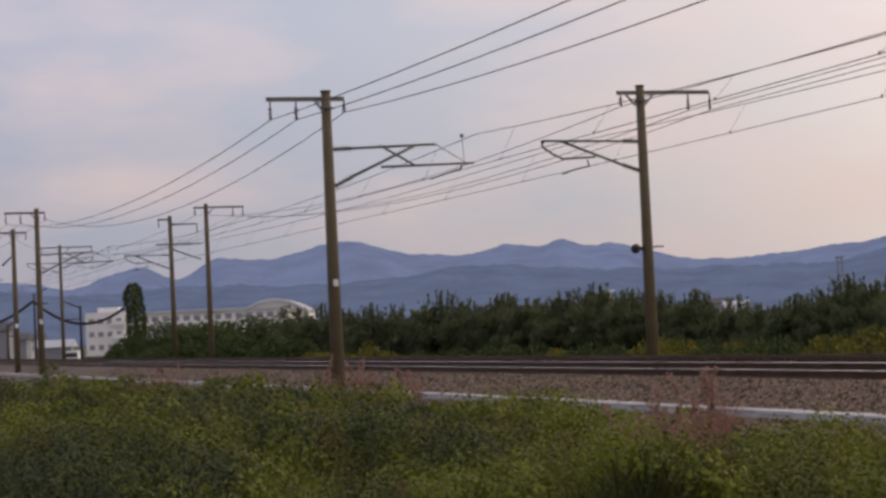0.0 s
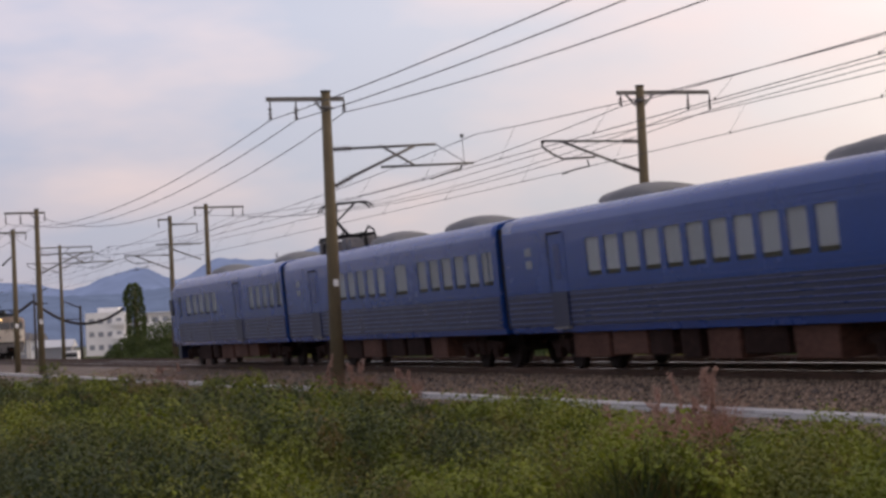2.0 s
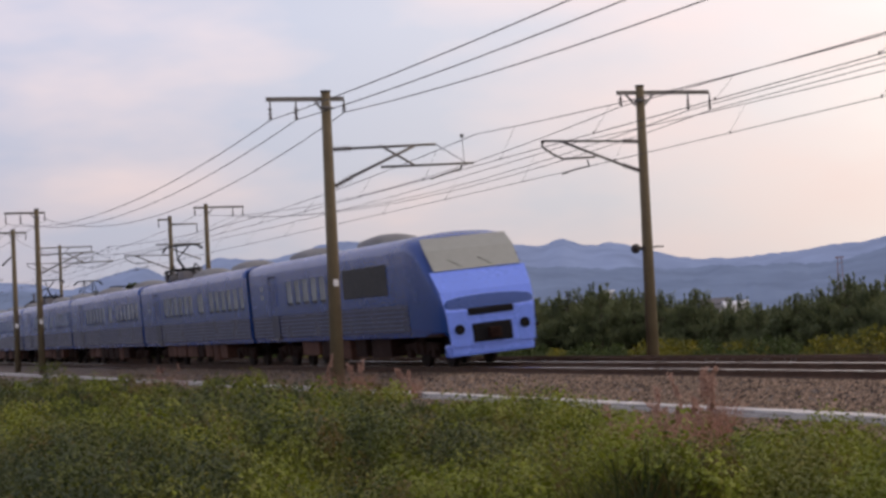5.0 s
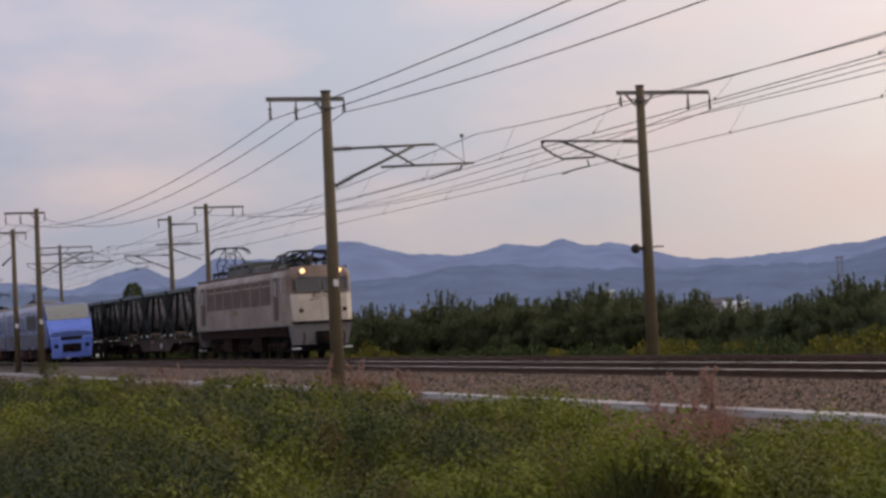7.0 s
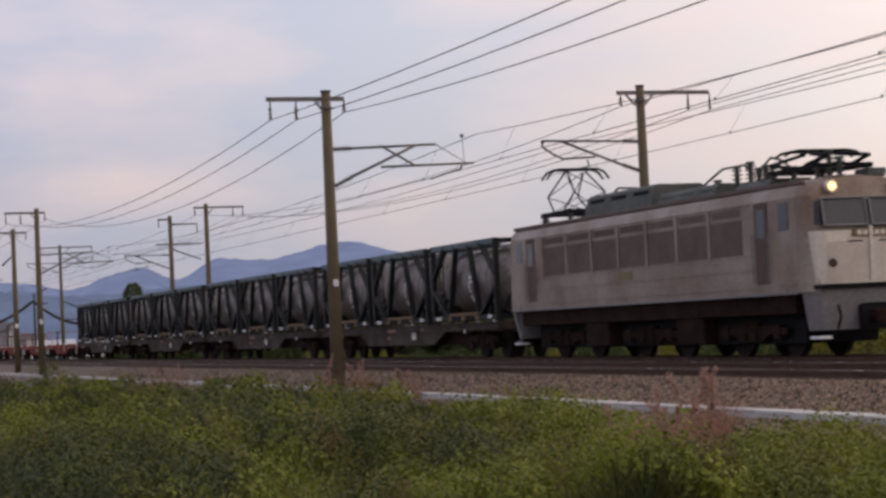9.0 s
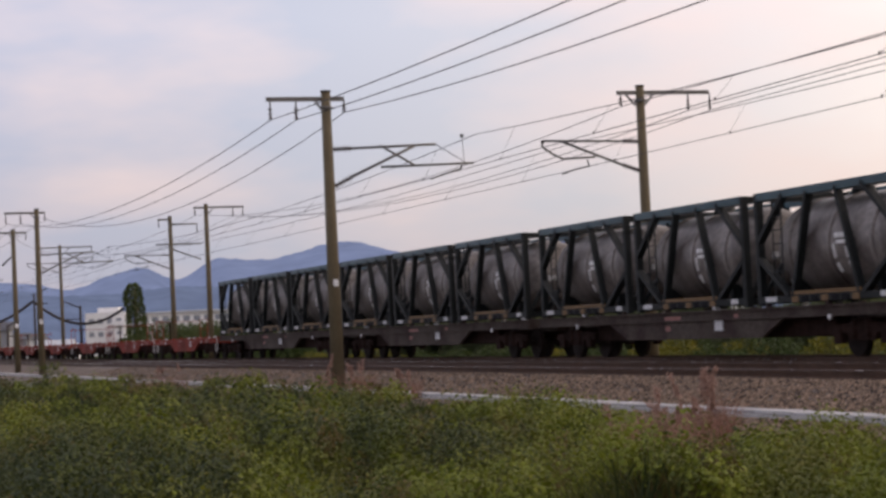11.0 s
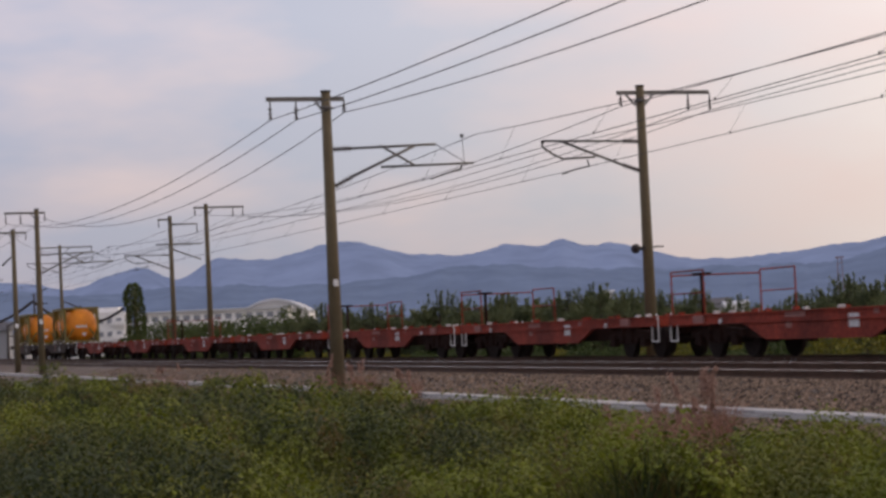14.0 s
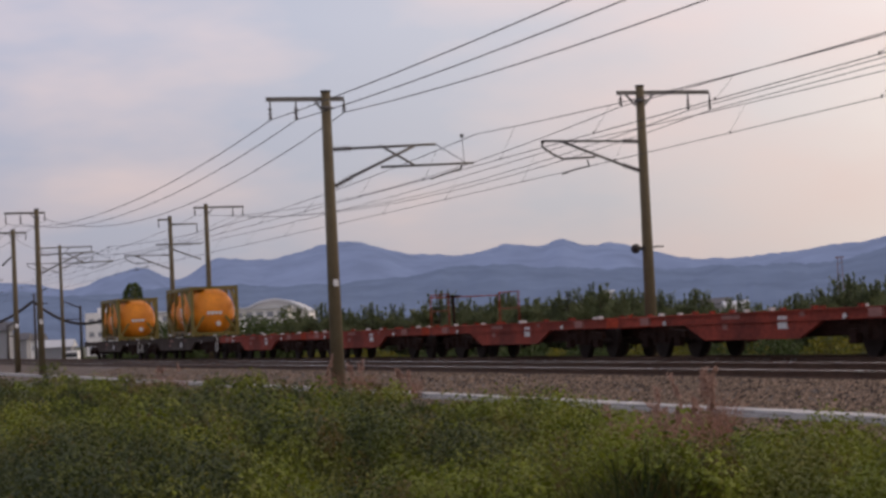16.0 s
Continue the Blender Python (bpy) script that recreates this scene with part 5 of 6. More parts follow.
        pipe(bm, [(x - k * 0.25 + dx, y, z) for y, z in ((-0.86, head_z - 0.24), (-0.74, head_z - 0.08), (-0.55, head_z - 0.02), (0.55, head_z - 0.02), (0.74, head_z - 0.08), (0.86, head_z - 0.24))], 0.03, 6)
        part("collector_strip", bm, M["dim"], t)


def roof_gear(parent, x, k, z0):
    """Switches, insulators and bus bars beside a pantograph, towards k."""
    for i, (dx, y, h) in enumerate(((1.10, 0.5, 0.40), (1.45, -0.3, 0.55), (1.75, 0.35, 0.42), (2.05, -0.5, 0.34), (2.3, 0.1, 0.26), (1.25, 0.0, 0.36))):
        bm = bmesh.new()
        insulator(bm, (x + k * dx, y, z0), (x + k * dx, y, z0 + h), 0.09)
        rod(bm, (x + k * dx, y, z0 + h), (x + k * dx, y, z0 + h + 0.07), 0.06, 8)
        part("insulator", bm, M["dim"], parent)
    bm = bmesh.new()
    box(bm, x + k * 1.65 - 0.35, x + k * 1.65 + 0.35, -0.35, 0.3, z0 + 0.14, z0 + 0.34, 0.03)
    part("circuit_breaker", bm, M["dim"], parent)
    bm = bmesh.new()
    pipe(bm, [(x + k * 0.9, 0.1, z0 + 0.5), (x + k * 1.3, 0.1, z0 + 0.58), (x + k * 1.6, 0.05, z0 + 0.68), (x + k * 2.0, 0.1, z0 + 0.5), (x + k * 2.35, 0.1, z0 + 0.28)], 0.03, 6)
    part("bus_bar", bm, M["dim"], parent)
    for dx in (-1.6, -2.1):
        bm = bmesh.new()
        insulator(bm, (x + k * dx, 0.0, z0), (x + k * dx, 0.0, z0 + 0.42), 0.09)
        part("insulator", bm, M["dim"], parent)
    for dx, w, h in ((-1.35, 0.4, 0.36), (-1.95, 0.3, 0.30), (0.55, 0.35, 0.26)):
        bm = bmesh.new()
        box(bm, x + k * dx - w / 2, x + k * dx + w / 2, -0.5, 0.5, z0 + 0.02, z0 + h, 0.03)
        part("switch_box", bm, M["ac_grey"], parent)
    bm = bmesh.new()
    pipe(bm, [(x - k * 0.9, 0, z0 + 0.46), (x - k * 2.1, 0, z0 + 0.46), (x - k * 2.5, 0, z0 + 0.62), (x - k * 3.0, 0, z0 + 0.5), (x - k * 3.2, 0, z0 + 0.2)], 0.03, 6)
    part("cable", bm, M["dim"], parent)


def door(parent, x, w=0.95, y=1.455):
    for k in (1, -1):
        # dark bars at the leading and top edges stand in for the recess shade
        bm = bmesh.new()
        for a, b, z0, z1 in ((x + w / 2, x + w / 2 + 0.055, 1.0, 3.06), (x - w / 2 + 0.1, x + w / 2 + 0.055, 3.02, 3.07)):
            box(bm, a, b, min(k * y, k * (y + 0.012)), max(k * y, k * (y + 0.012)), z0, z1)
        d = part("door", bm, M["dim"], parent, "side door with dark bars for the shade of its recess")
        bm = bmesh.new()
        box(bm, x - w / 2, x + w / 2, min(k * y, k * (y + 0.006)), max(k * y, k * (y + 0.006)), 1.766, 3.0)
        part("door_leaf", bm, M["blue"], d)
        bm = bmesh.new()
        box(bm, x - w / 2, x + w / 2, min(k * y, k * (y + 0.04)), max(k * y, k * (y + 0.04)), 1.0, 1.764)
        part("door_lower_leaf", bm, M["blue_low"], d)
        bm = bmesh.new()
        box(bm, x - 0.18, x + 0.18, min(k * y, k * (y + 0.014)), max(k * y, k * (y + 0.014)), 2.05, 2.8, 0.004)
        part("door_window", bm, M["blue_rib"], d)
        bm = bmesh.new()
        box(bm, x - w / 2, x + w / 2, min(k * y, k * (y + 0.07)), max(k * y, k * (y + 0.07)), 0.97, 1.005)
        part("door_step", bm, M["ac_grey"], d, "worn grey step edge")


def flat_nose(t, L):
    """The upright cab end: windscreen, lamps, coupler cover and plough."""
    X = lambda d: L / 2 - 0.22 - d
    bm = bmesh.new()
    rows = [[bm.verts.new((X(d - 0.025), y * w, z + 0.02)) for y in (-1.0, -0.5, 0.0, 0.5, 1.0)] for d, z, w in ((0.0, 1.85, 1.10), (0.02, 2.30, 1.10), (0.06, 2.50, 1.12), (0.26, 2.74, 1.16), (0.55, 2.95, 1.18))]
    for a, b in zip(rows, rows[1:]):
        for j in range(4):
            bm.faces.new((a[j], a[j + 1], b[j + 1], b[j]))
    bmesh.ops.recalc_face_normals(bm, faces=bm.faces)
    bmesh.ops.solidify(bm, geom=bm.faces[:], thickness=0.02)
    part("windscreen", bm, M["shade_glass"], t, "dark raked windscreen")
    for k in (-1, 1):
        bm = bmesh.new()
        box(bm, X(1.5), X(0.85), min(k * 1.36, k * 1.45), max(k * 1.36, k * 1.45), 2.12, 2.78, 0.02)
        part("cab_side_window", bm, M["shade_glass"], t)
    bm = bmesh.new()
    box(bm, X(0.3), X(-0.22), -0.95, 0.95, 0.62, 1.22, 0.12)
    part("coupler_cover", bm, M["blue_rib"], t, "rounded blue coupler cover")
    bm = bmesh.new()
    box(bm, X(0.02), X(-0.03), -1.05, 1.05, 1.25, 1.5, 0.03)
    part("lamp_cluster", bm, M["dim"], t)
    bm = bmesh.new()
    box(bm, X(0.5), X(0.02), -1.1, 1.1, 0.30, 0.94, 0.06)
    part("snow_plough", bm, M["blue_low"], t)
    for y in (-0.85, 0.85):
        bm = bmesh.new()
        rod(bm, (X(0.0), y, 1.1), (X(-0.05), y, 1.1), 0.1, 12)
        part("tail_lamp", bm, M["tail_lamp"], t)


def blue_car(i, off, L):
    """Carriage i from the head; local +x points the way the train runs."""
    loc = lambda o: L / 2 - o
    nose = 1 if i == 0 else -1 if i == 6 else 0
    dark = i == 2
    if i == 0:
        spans = [(2.95, 3.45)] + [(4.3 + 1.16 * k, 5.12 + 1.16 * k) for k in range(5)] + [(14.93 + 0.95 * k, 15.57 + 0.95 * k) for k in range(5)]
    elif i == 6:
        spans = [(5.14 + 1.0 * k, 5.85 + 1.0 * k) for k in range(6)]
    elif dark:
        spans = [(5.25 + 0.993 * k, 5.98 + 0.993 * k) for k in range(11)]
    else:
        o = {1: 5.52, 3: 5.27, 4: 5.08, 5: 5.06}[i]
        spans = [(o + 0.985 * k, o + 0.70 + 0.985 * k) for k in range(6)] + [(o + 6.63, o + 7.63)] + [(o + 8.62 + 0.993 * k, o + 9.34 + 0.993 * k) for k in range(6)]
    wins = sorted((loc(b), loc(a)) for a, b in spans)
    role = "leading " if i == 0 else "rear " if i == 6 else "pantograph " if i in (1, 3, 5) else ""
    t = thing("train_carriage", "metallic blue " + role + "express train carriage with a row of clear windows", "train carriage", "carriages of the blue train")
    part("body", shell(L, wins, nose, i == 0), M["blue"], t)
    for a, b in wins:
        pane(t, a, b, blind=True)
    pane(t, *far_opening(L, nose), -1.415)
    e0, e1 = -L / 2 + 0.3 + (2.3 if nose < 0 else 0), L / 2 - 0.3 - (2.3 if nose > 0 else 0)
    for k in (1, -1):
        for z, h, pr in ((1.10, 0.035, 0.022), (1.22, 0.035, 0.022), (1.34, 0.035, 0.022), (1.46, 0.035, 0.022), (1.58, 0.035, 0.022), (1.70, 0.03, 0.018), (1.86, 0.02, 0.010), (1.98, 0.02, 0.010), (2.93, 0.02, 0.010), (3.03, 0.02, 0.010)):
            bm = bmesh.new()
            ya = 1.44 if z < 2.9 else 1.432
            box(bm, e0, e1, min(k * ya, k * (ya + pr + 0.014)), max(k * ya, k * (ya + pr + 0.014)), z - h / 2, z + h / 2, 0.006)
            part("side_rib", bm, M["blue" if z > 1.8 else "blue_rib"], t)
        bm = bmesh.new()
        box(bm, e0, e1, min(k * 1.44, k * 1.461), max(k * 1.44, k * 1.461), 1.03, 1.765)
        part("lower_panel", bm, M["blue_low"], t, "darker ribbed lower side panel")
    # doors
    for o in {0: (13.25,), 6: (3.5,), 2: (3.6, 18.95)}.get(i, (3.75,)):
        door(t, loc(o), 0.95)
    if i:
        for k in (1, -1):
            for z in (2.42, 2.70):
                bm = bmesh.new()
                box(bm, loc(2.05), loc(1.68), min(k * 1.452, k * 1.462), max(k * 1.452, k * 1.462), z - 0.09, z + 0.09, 0.004)
                part("destination_panel", bm, M["panel_grey"], t, "small pale lit-out side display")
    # inside: floor, ceiling, seats
    bm = bmesh.new()
    box(bm, e0, e1, -1.36, 1.36, 1.12, 1.18)
    part("floor", bm, M["seat"], t)
    bm = bmesh.new()
    box(bm, e0, e1, -1.3, 1.3, 3.10, 3.14)
    part("ceiling", bm, M["lining"], t)
    for k in range(int((e1 - e0) / 2.0)):
        x = e0 + 1.2 + 2.0 * k
        bm = bmesh.new()
        for y in (-0.85, 0.85):
            box(bm, x, x + 0.16, y - 0.45, y + 0.45, 1.18, 2.17, 0.04)
        part("seat_row", bm, M["seat"], t)
    # roof
    if i in (1, 3, 5):
        px = loc(2.95)
        pantograph(t, px, 1, 3.60)
        roof_gear(t, px, 1, 3.585)
        units = ((6.4, 10.4), (13.2, 17.4))
    elif i in (0, 6):
        units = ((4.6, 9.0), (14.6, 18.9)) if i == 0 else ((1.7, 6.1), (9.8, 14.2))
    else:
        units = ((3.2, 7.6), (13.2, 17.8))
    for a, b in units:
        roof_unit(t, loc(b) + 0.4, loc(a) - 0.75, -1)
    if i == 0:
        bm = bmesh.new()
        rod(bm, (loc(13.9), 0, 3.62), (loc(13.9), 0, 3.95), 0.025, 6)
        part("antenna", bm, M["dim"], t)
    # ends and running gear
    b0, b1 = -L / 2 + 3.1, L / 2 - 3.1
    for x in (b0, b1):
        bogie(t, x)
    for k in (-1, 1):
        if k != nose:
            bm = bmesh.new()
            box(bm, min(k * (L / 2 - 0.24), k * (L / 2 + 0.02)), max(k * (L / 2 - 0.24), k * (L / 2 + 0.02)), -1.37, 1.37, 0.98, 3.34, 0.05)
            part("gangway", bm, M["dim"], t)
        coupler(t, k * (L / 2 - 0.55), k)
    rng = random.Random(40 + i)
    x = b0 + 1.9
    while x < b1 - 2.4:
        w = rng.uniform(0.8, 2.0)
        bm = bmesh.new()
        zb = rng.uniform(0.28, 0.42)
        box(bm, x, x + w, -1.3, 1.3, zb, 0.94, 0.03)
        part("equipment_box", bm, M["under_box" if rng.random() < 0.45 else "under"], t)
        x += w + rng.uniform(0.12, 0.6)
    bm = bmesh.new()
    box(bm, -L / 2 + 0.4, L / 2 - 0.4, -1.36, 1.36, 0.86, 0.95)
    part("sole_bar", bm, M["under"], t)
    if nose > 0:
        flat_nose(t, L)
    if nose < 0:
        k = nose
        X = lambda d: k * (L / 2 - 0.22 - d)
        bm = bmesh.new()
        q = [(0.02, 1.16, 0.55), (0.02, 1.22, 1.44), (0.24, 1.27, 1.98), (0.70, 1.325, 2.52)]
        rows = []
        for d, y, z in q:
            rows.append([bm.verts.new((X(d - 0.03), yy, z + 0.012)) for yy in (-y, -y * 0.5, 0, y * 0.5, y)])
        for a, b in zip(rows, rows[1:]):
            for j in range(4):
                bm.faces.new((a[j], a[j + 1], b[j + 1], b[j]))
        bmesh.ops.recalc_face_normals(bm, faces=bm.faces)
        bmesh.ops.solidify(bm, geom=bm.faces[:], thickness=0.02)
        f = part("nose_panel", bm, M["sky_lit_blue"], t, "raked nose panel in blue lightened for sky reflection")
        bm = bmesh.new()
        rows = []
        for d, y, z in ((0.70, 1.20, 2.53), (1.2, 1.24, 3.08), (1.62, 1.20, 3.42)):
            rows.append([bm.verts.new((X(d - 0.05), yy, z + 0.02)) for yy in (-y, -y * 0.5, 0, y * 0.5, y)])
        for a, b in zip(rows, rows[1:]):
            for j in range(4):
                bm.faces.new((a[j], a[j + 1], b[j + 1], b[j]))
        bmesh.ops.recalc_face_normals(bm, faces=bm.faces)
        bmesh.ops.solidify(bm, geom=bm.faces[:], thickness=0.02)
        part("windscreen", bm, M["sky_pale_screen"], t, "windscreen coloured pale for the sky reflected in it")
        for y in (-0.42, 0.42):
            bm = bmesh.new()
            pipe(bm, [(X(0.72) , y, 2.60), (X(0.92), y + 0.3, 2.82)], 0.025, 5)
            part("wiper", bm, M["dim"], t)
        bm = bmesh.new()
        box(bm, min(X(-0.06), X(0.1)), max(X(-0.06), X(0.1)), -0.62, 0.62, 1.34, 1.52, 0.03)
        part("lamp_cluster", bm, M["dim"], t)
        bm = bmesh.new()
        box(bm, min(X(-0.05), X(0.1)), max(X(-0.05), X(0.1)), -0.55, 0.55, 0.62, 1.12, 0.05)
        part("coupler_cover", bm, M["dim"], t)
        for y in (-0.9, 0.9):
            bm = bmesh.new()
            rod(bm, (X(0.0), y, 1.0), (X(-0.06), y, 1.0), 0.13, 14)
            part("headlamp", bm, M["dim"], t)
        bm = bmesh.new()
        box(bm, min(X(0.05), X(0.6)), max(X(0.05), X(0.6)), -1.15, 1.15, 0.30, 0.62, 0.06)
        part("snow_plough", bm, M["sky_lit_blue"], t)
    if nose < 0:
        X = lambda d: nose * (L / 2 - 0.22 - d)
        for y in (1.40, -1.40):
            bm = bmesh.new()
            ss = 1 if y > 0 else -1
            box(bm, min(X(4.0), X(8.4)), max(X(4.0), X(8.4)), min(y, y + 0.066 * ss), max(y, y + 0.066 * ss), 2.06, 2.92, 0.02)
            part("cab_side_window", bm, M["shade_glass"], t, "wide dark panorama window")
    return t


# ---- the locomotive ----
def loco():
    """Electric locomotive; local x counts back from its front corner, shifted to its middle."""
    t = thing("electric_locomotive", "stainless-steel electric locomotive with lit headlamps, grimy brown", "locomotive")
    C = 8.6
    P = lambda o: o - C
    W = 1.4
    # body: side sections lofted with a bowed front and back
    prof = [(W, 1.39), (W, 3.42), (W - 0.06, 3.60), (W - 0.24, 3.74), (0.6, 3.84), (0.0, 3.87)]
    prof = prof + [(-y, z) for y, z in prof[-2::-1]]
    bm = bmesh.new()
    secs = [(-0.60, 0.78), (-0.56, 0.87), (-0.34, 0.955), (0.0, 1.0), (17.2, 1.0), (17.54, 0.955), (17.76, 0.87), (17.80, 0.78)]
    rows = []
    for o, w in secs:
        rows.append([bm.verts.new((P(o + (0.22 if o < 0 else -0.22 if o > 17.3 else 0.0) * max(0, z - 2.7)), y * w, z - (0.05 if w < 0.9 else 0) * (z > 3.5))) for y, z in prof])
    n = len(prof)
    for a, b in zip(rows, rows[1:]):
        for j in range(n - 1):
            f = bm.faces.new((a[j], b[j], b[j + 1], a[j + 1]))
            f.smooth = 1 < j < n - 3
    bm.faces.new(rows[0])
    bm.faces.new(rows[-1][::-1])
    bm.faces.new([r[0] for r in rows] + [r[-1] for r in rows[::-1]])
    bmesh.ops.recalc_face_normals(bm, faces=bm.faces)
    part("body", bm, M["stainless"], t)
    for k in (1, -1):
        Yb = lambda d: (min(k * W, k * (W + d)), max(k * W, k * (W + d)))
        for i in range(7):
            a = 2.5 + 1.76 * i
            bm = bmesh.new()
            y0, y1 = Yb(0.012)
            box(bm, P(a), P(a + 1.52), y0, y1, 2.26, 3.08, 0.004)
            f = part("filter_panel", bm, M["filter"], t, "brown intake filter panel")
            for j in range(9):
                bm = bmesh.new()
                y2, y3 = Yb(0.02)
                box(bm, P(a + 0.02), P(a + 1.5), y2, y3, 2.30 + 0.085 * j, 2.335 + 0.085 * j)
                part("slat", bm, M["filter"], f)
            bm = bmesh.new()
            box(bm, P(a + 0.06), P(a + 1.46), y0, y1, 3.17, 3.34, 0.004)
            part("upper_vent", bm, M["vent_dark" if i > 2 else "filter"], t, "narrow dark vent above a filter panel")
            bm = bmesh.new()
            y2, y3 = Yb(0.03)
            box(bm, P(a + 1.57), P(a + 1.71), y2, y3, 2.24, 3.38, 0.004)
            part("panel_post", bm, M["stainless"], t)
        for z in (1.56, 1.95, 2.28, 3.13, 3.40):
            bm = bmesh.new()
            y0, y1 = Yb(0.02)
            box(bm, P(2.1 if z > 1.6 else 0.05), P(15.1 if z > 1.6 else 17.15), y0, y1, z - 0.018, z + 0.018)
            part("side_bead", bm, M["stainless"], t)
        for o in (1.25, 15.35):
            bm = bmesh.new()
            y0, y1 = Yb(0.014)
            box(bm, P(o), P(o + 0.62), y0, y1, 1.62, 3.40, 0.004)
            d = part("cab_door", bm, M["vent_dark"], t, "recessed dark brown cab side door")
            bm = bmesh.new()
            y2, y3 = Yb(0.02)
            box(bm, P(o + 0.12), P(o + 0.5), y2, y3, 2.62, 3.25, 0.004)
            part("door_window", bm, M["pane_dark"], d)
            for dx in (-0.06, 0.68):
                bm = bmesh.new()
                rod(bm, (P(o + dx), k * (W + 0.05), 1.65), (P(o + dx), k * (W + 0.05), 2.7), 0.016, 6)
                part("handrail", bm, M["skirt"], d)
        for o in (0.30, 16.35):
            bm = bmesh.new()
            y0, y1 = Yb(0.012)
            box(bm, P(o), P(o + 0.46), y0, y1, 2.74, 3.34, 0.01)
            part("cab_window", bm, M["pane_dark"], t)
        bm = bmesh.new()
        y0, y1 = Yb(0.016)
        box(bm, P(8.6), P(9.5), y0, y1, 1.98, 2.2, 0.004)
        part("maker_plate", bm, M["badge"], t)
        bm = bmesh.new()
        box(bm, P(0.0), P(17.2), min(k * (W - 0.02), k * (W + 0.035)), max(k * (W - 0.02), k * (W + 0.035)), 1.36, 1.41, 0.008)
        part("sill", bm, M["skirt"], t)
    # the two cab fronts
    for e, s in ((0.0, -1), (17.2, 1)):
        q = lambda d: P(e + s * (d if d < 0.2 else d + 0.04))
        span = lambda a, b: (min(q(a), q(b)), max(q(a), q(b)))
        bm = bmesh.new()
        pts = [(-1.36, 0.05), (-1.24, 0.47), (-1.06, 0.575), (1.06, 0.575), (1.24, 0.47), (1.36, 0.05)]
        lo = [bm.verts.new((q(d + 0.012), y, 1.545)) for y, d in pts]
        hi = [bm.verts.new((q(d + 0.012), y, 2.66)) for y, d in pts]
        for i in range(5):
            bm.faces.new((lo[i], lo[i + 1], hi[i + 1], hi[i]))
        bmesh.ops.recalc_face_normals(bm, faces=bm.faces)
        bmesh.ops.solidify(bm, geom=bm.faces[:], thickness=0.015)
        part("front_panel", bm, M["front_pale"], t, "pale steel cab front")
        bm = bmesh.new()
        for i in range(13):
            a, b = span(0.57, 0.62)
            box(bm, a, b, -1.02, 1.02, 1.64 + 0.064 * i, 1.672 + 0.064 * i)
        part("front_corrugation", bm, M["front_pale"], t)
        for y in (-1, 1):
            bm = bmesh.new()
            v = [bm.verts.new((q(d), y * yy, z)) for yy, z, d in ((0.07, 2.78, 0.62), (1.06, 2.78, 0.57), (1.06, 3.33, 0.45), (0.07, 3.33, 0.50))]
            w = [bm.verts.new((q(d - 0.12), y * yy, z)) for yy, z, d in ((0.07, 2.78, 0.62), (1.06, 2.78, 0.57), (1.06, 3.33, 0.45), (0.07, 3.33, 0.50))]
            bm.faces.new(v)
            for i in range(4):
                bm.faces.new((v[i], v[(i + 1) % 4], w[(i + 1) % 4], w[i]))
            bmesh.ops.recalc_face_normals(bm, faces=bm.faces)
            ws = part("windscreen", bm, M["pane_dark"], t, "dark cab windscreen")
            bm = bmesh.new()
            loop = [Vector((q(0.64 - 0.2 * (z - 2.78)), y * yy, z)) for yy, z in ((0.05, 2.76), (1.08, 2.76), (1.08, 3.35), (0.05, 3.35), (0.05, 2.76))]
            pipe(bm, loop, 0.022, 6)
            part("windscreen_frame", bm, M["skirt"], ws)
            bm = bmesh.new()
            v = [bm.verts.new((q(d), y * yy, z)) for yy, z, d in ((1.13, 2.80, 0.57), (1.37, 2.80, 0.12), (1.36, 3.30, 0.07), (1.13, 3.30, 0.46))]
            bm.faces.new(v)
            bmesh.ops.solidify(bm, geom=bm.faces[:], thickness=0.02)
            part("corner_window", bm, M["pane_dark"], t)
            a, b = span(0.50, 0.62)
            bm = bmesh.new()
            rod(bm, (q(0.30), y * 0.78, 3.60), (q(0.50), y * 0.78, 3.60), 0.135, 16)
            lamp = part("headlamp_housing", bm, M["front_pale"], t)
            bm = bmesh.new()
            rod(bm, (q(0.50), y * 0.78, 3.60), (q(0.515), y * 0.78, 3.60), 0.085, 14)
            part("headlamp_lens", bm, M["lamp_on" if s < 0 else "plate"], lamp, "glowing yellow headlamp")
            bm = bmesh.new()
            rod(bm, (q(0.5), y * 0.92, 1.98), (q(0.64), y * 0.92, 1.98), 0.095, 12)
            part("tail_lamp", bm, M["tail_lamp"], t, "dark red tail lamp")
            bm = bmesh.new()
            rod(bm, (q(0.62), y * 0.55, 2.42), (q(0.62), y * 0.2, 2.43), 0.016, 6)
            part("hand_grip", bm, M["dim"], t)
        a, b = span(0.6, 0.64)
        bm = bmesh.new()
        box(bm, a, b, -0.42, 0.42, 2.52, 2.68, 0.008)
        nb = part("number_board", bm, M["badge"], t, "dull brass number board")
        for i in range(5):
            bm = bmesh.new()
            a2, b2 = span(0.64, 0.648)
            box(bm, a2, b2, -0.34 + 0.14 * i, -0.24 + 0.14 * i, 2.55, 2.65)
            part("bar", bm, M["front_pale"], nb)
        a, b = span(0.60, 0.66)
        bm = bmesh.new()
        box(bm, a, b, -0.035, 0.035, 1.6, 2.75, 0.01)
        part("centre_pillar", bm, M["front_pale"], t)
        a, b = span(0.0, 0.72)
        bm = bmesh.new()
        box(bm, a, b, -1.28, 1.28, 1.44, 1.54, 0.02)
        part("front_sill", bm, M["dim"], t)
        bm = bmesh.new()
        top = [(-1.36, 0.0), (-1.22, 0.55), (1.22, 0.55), (1.36, 0.0)]
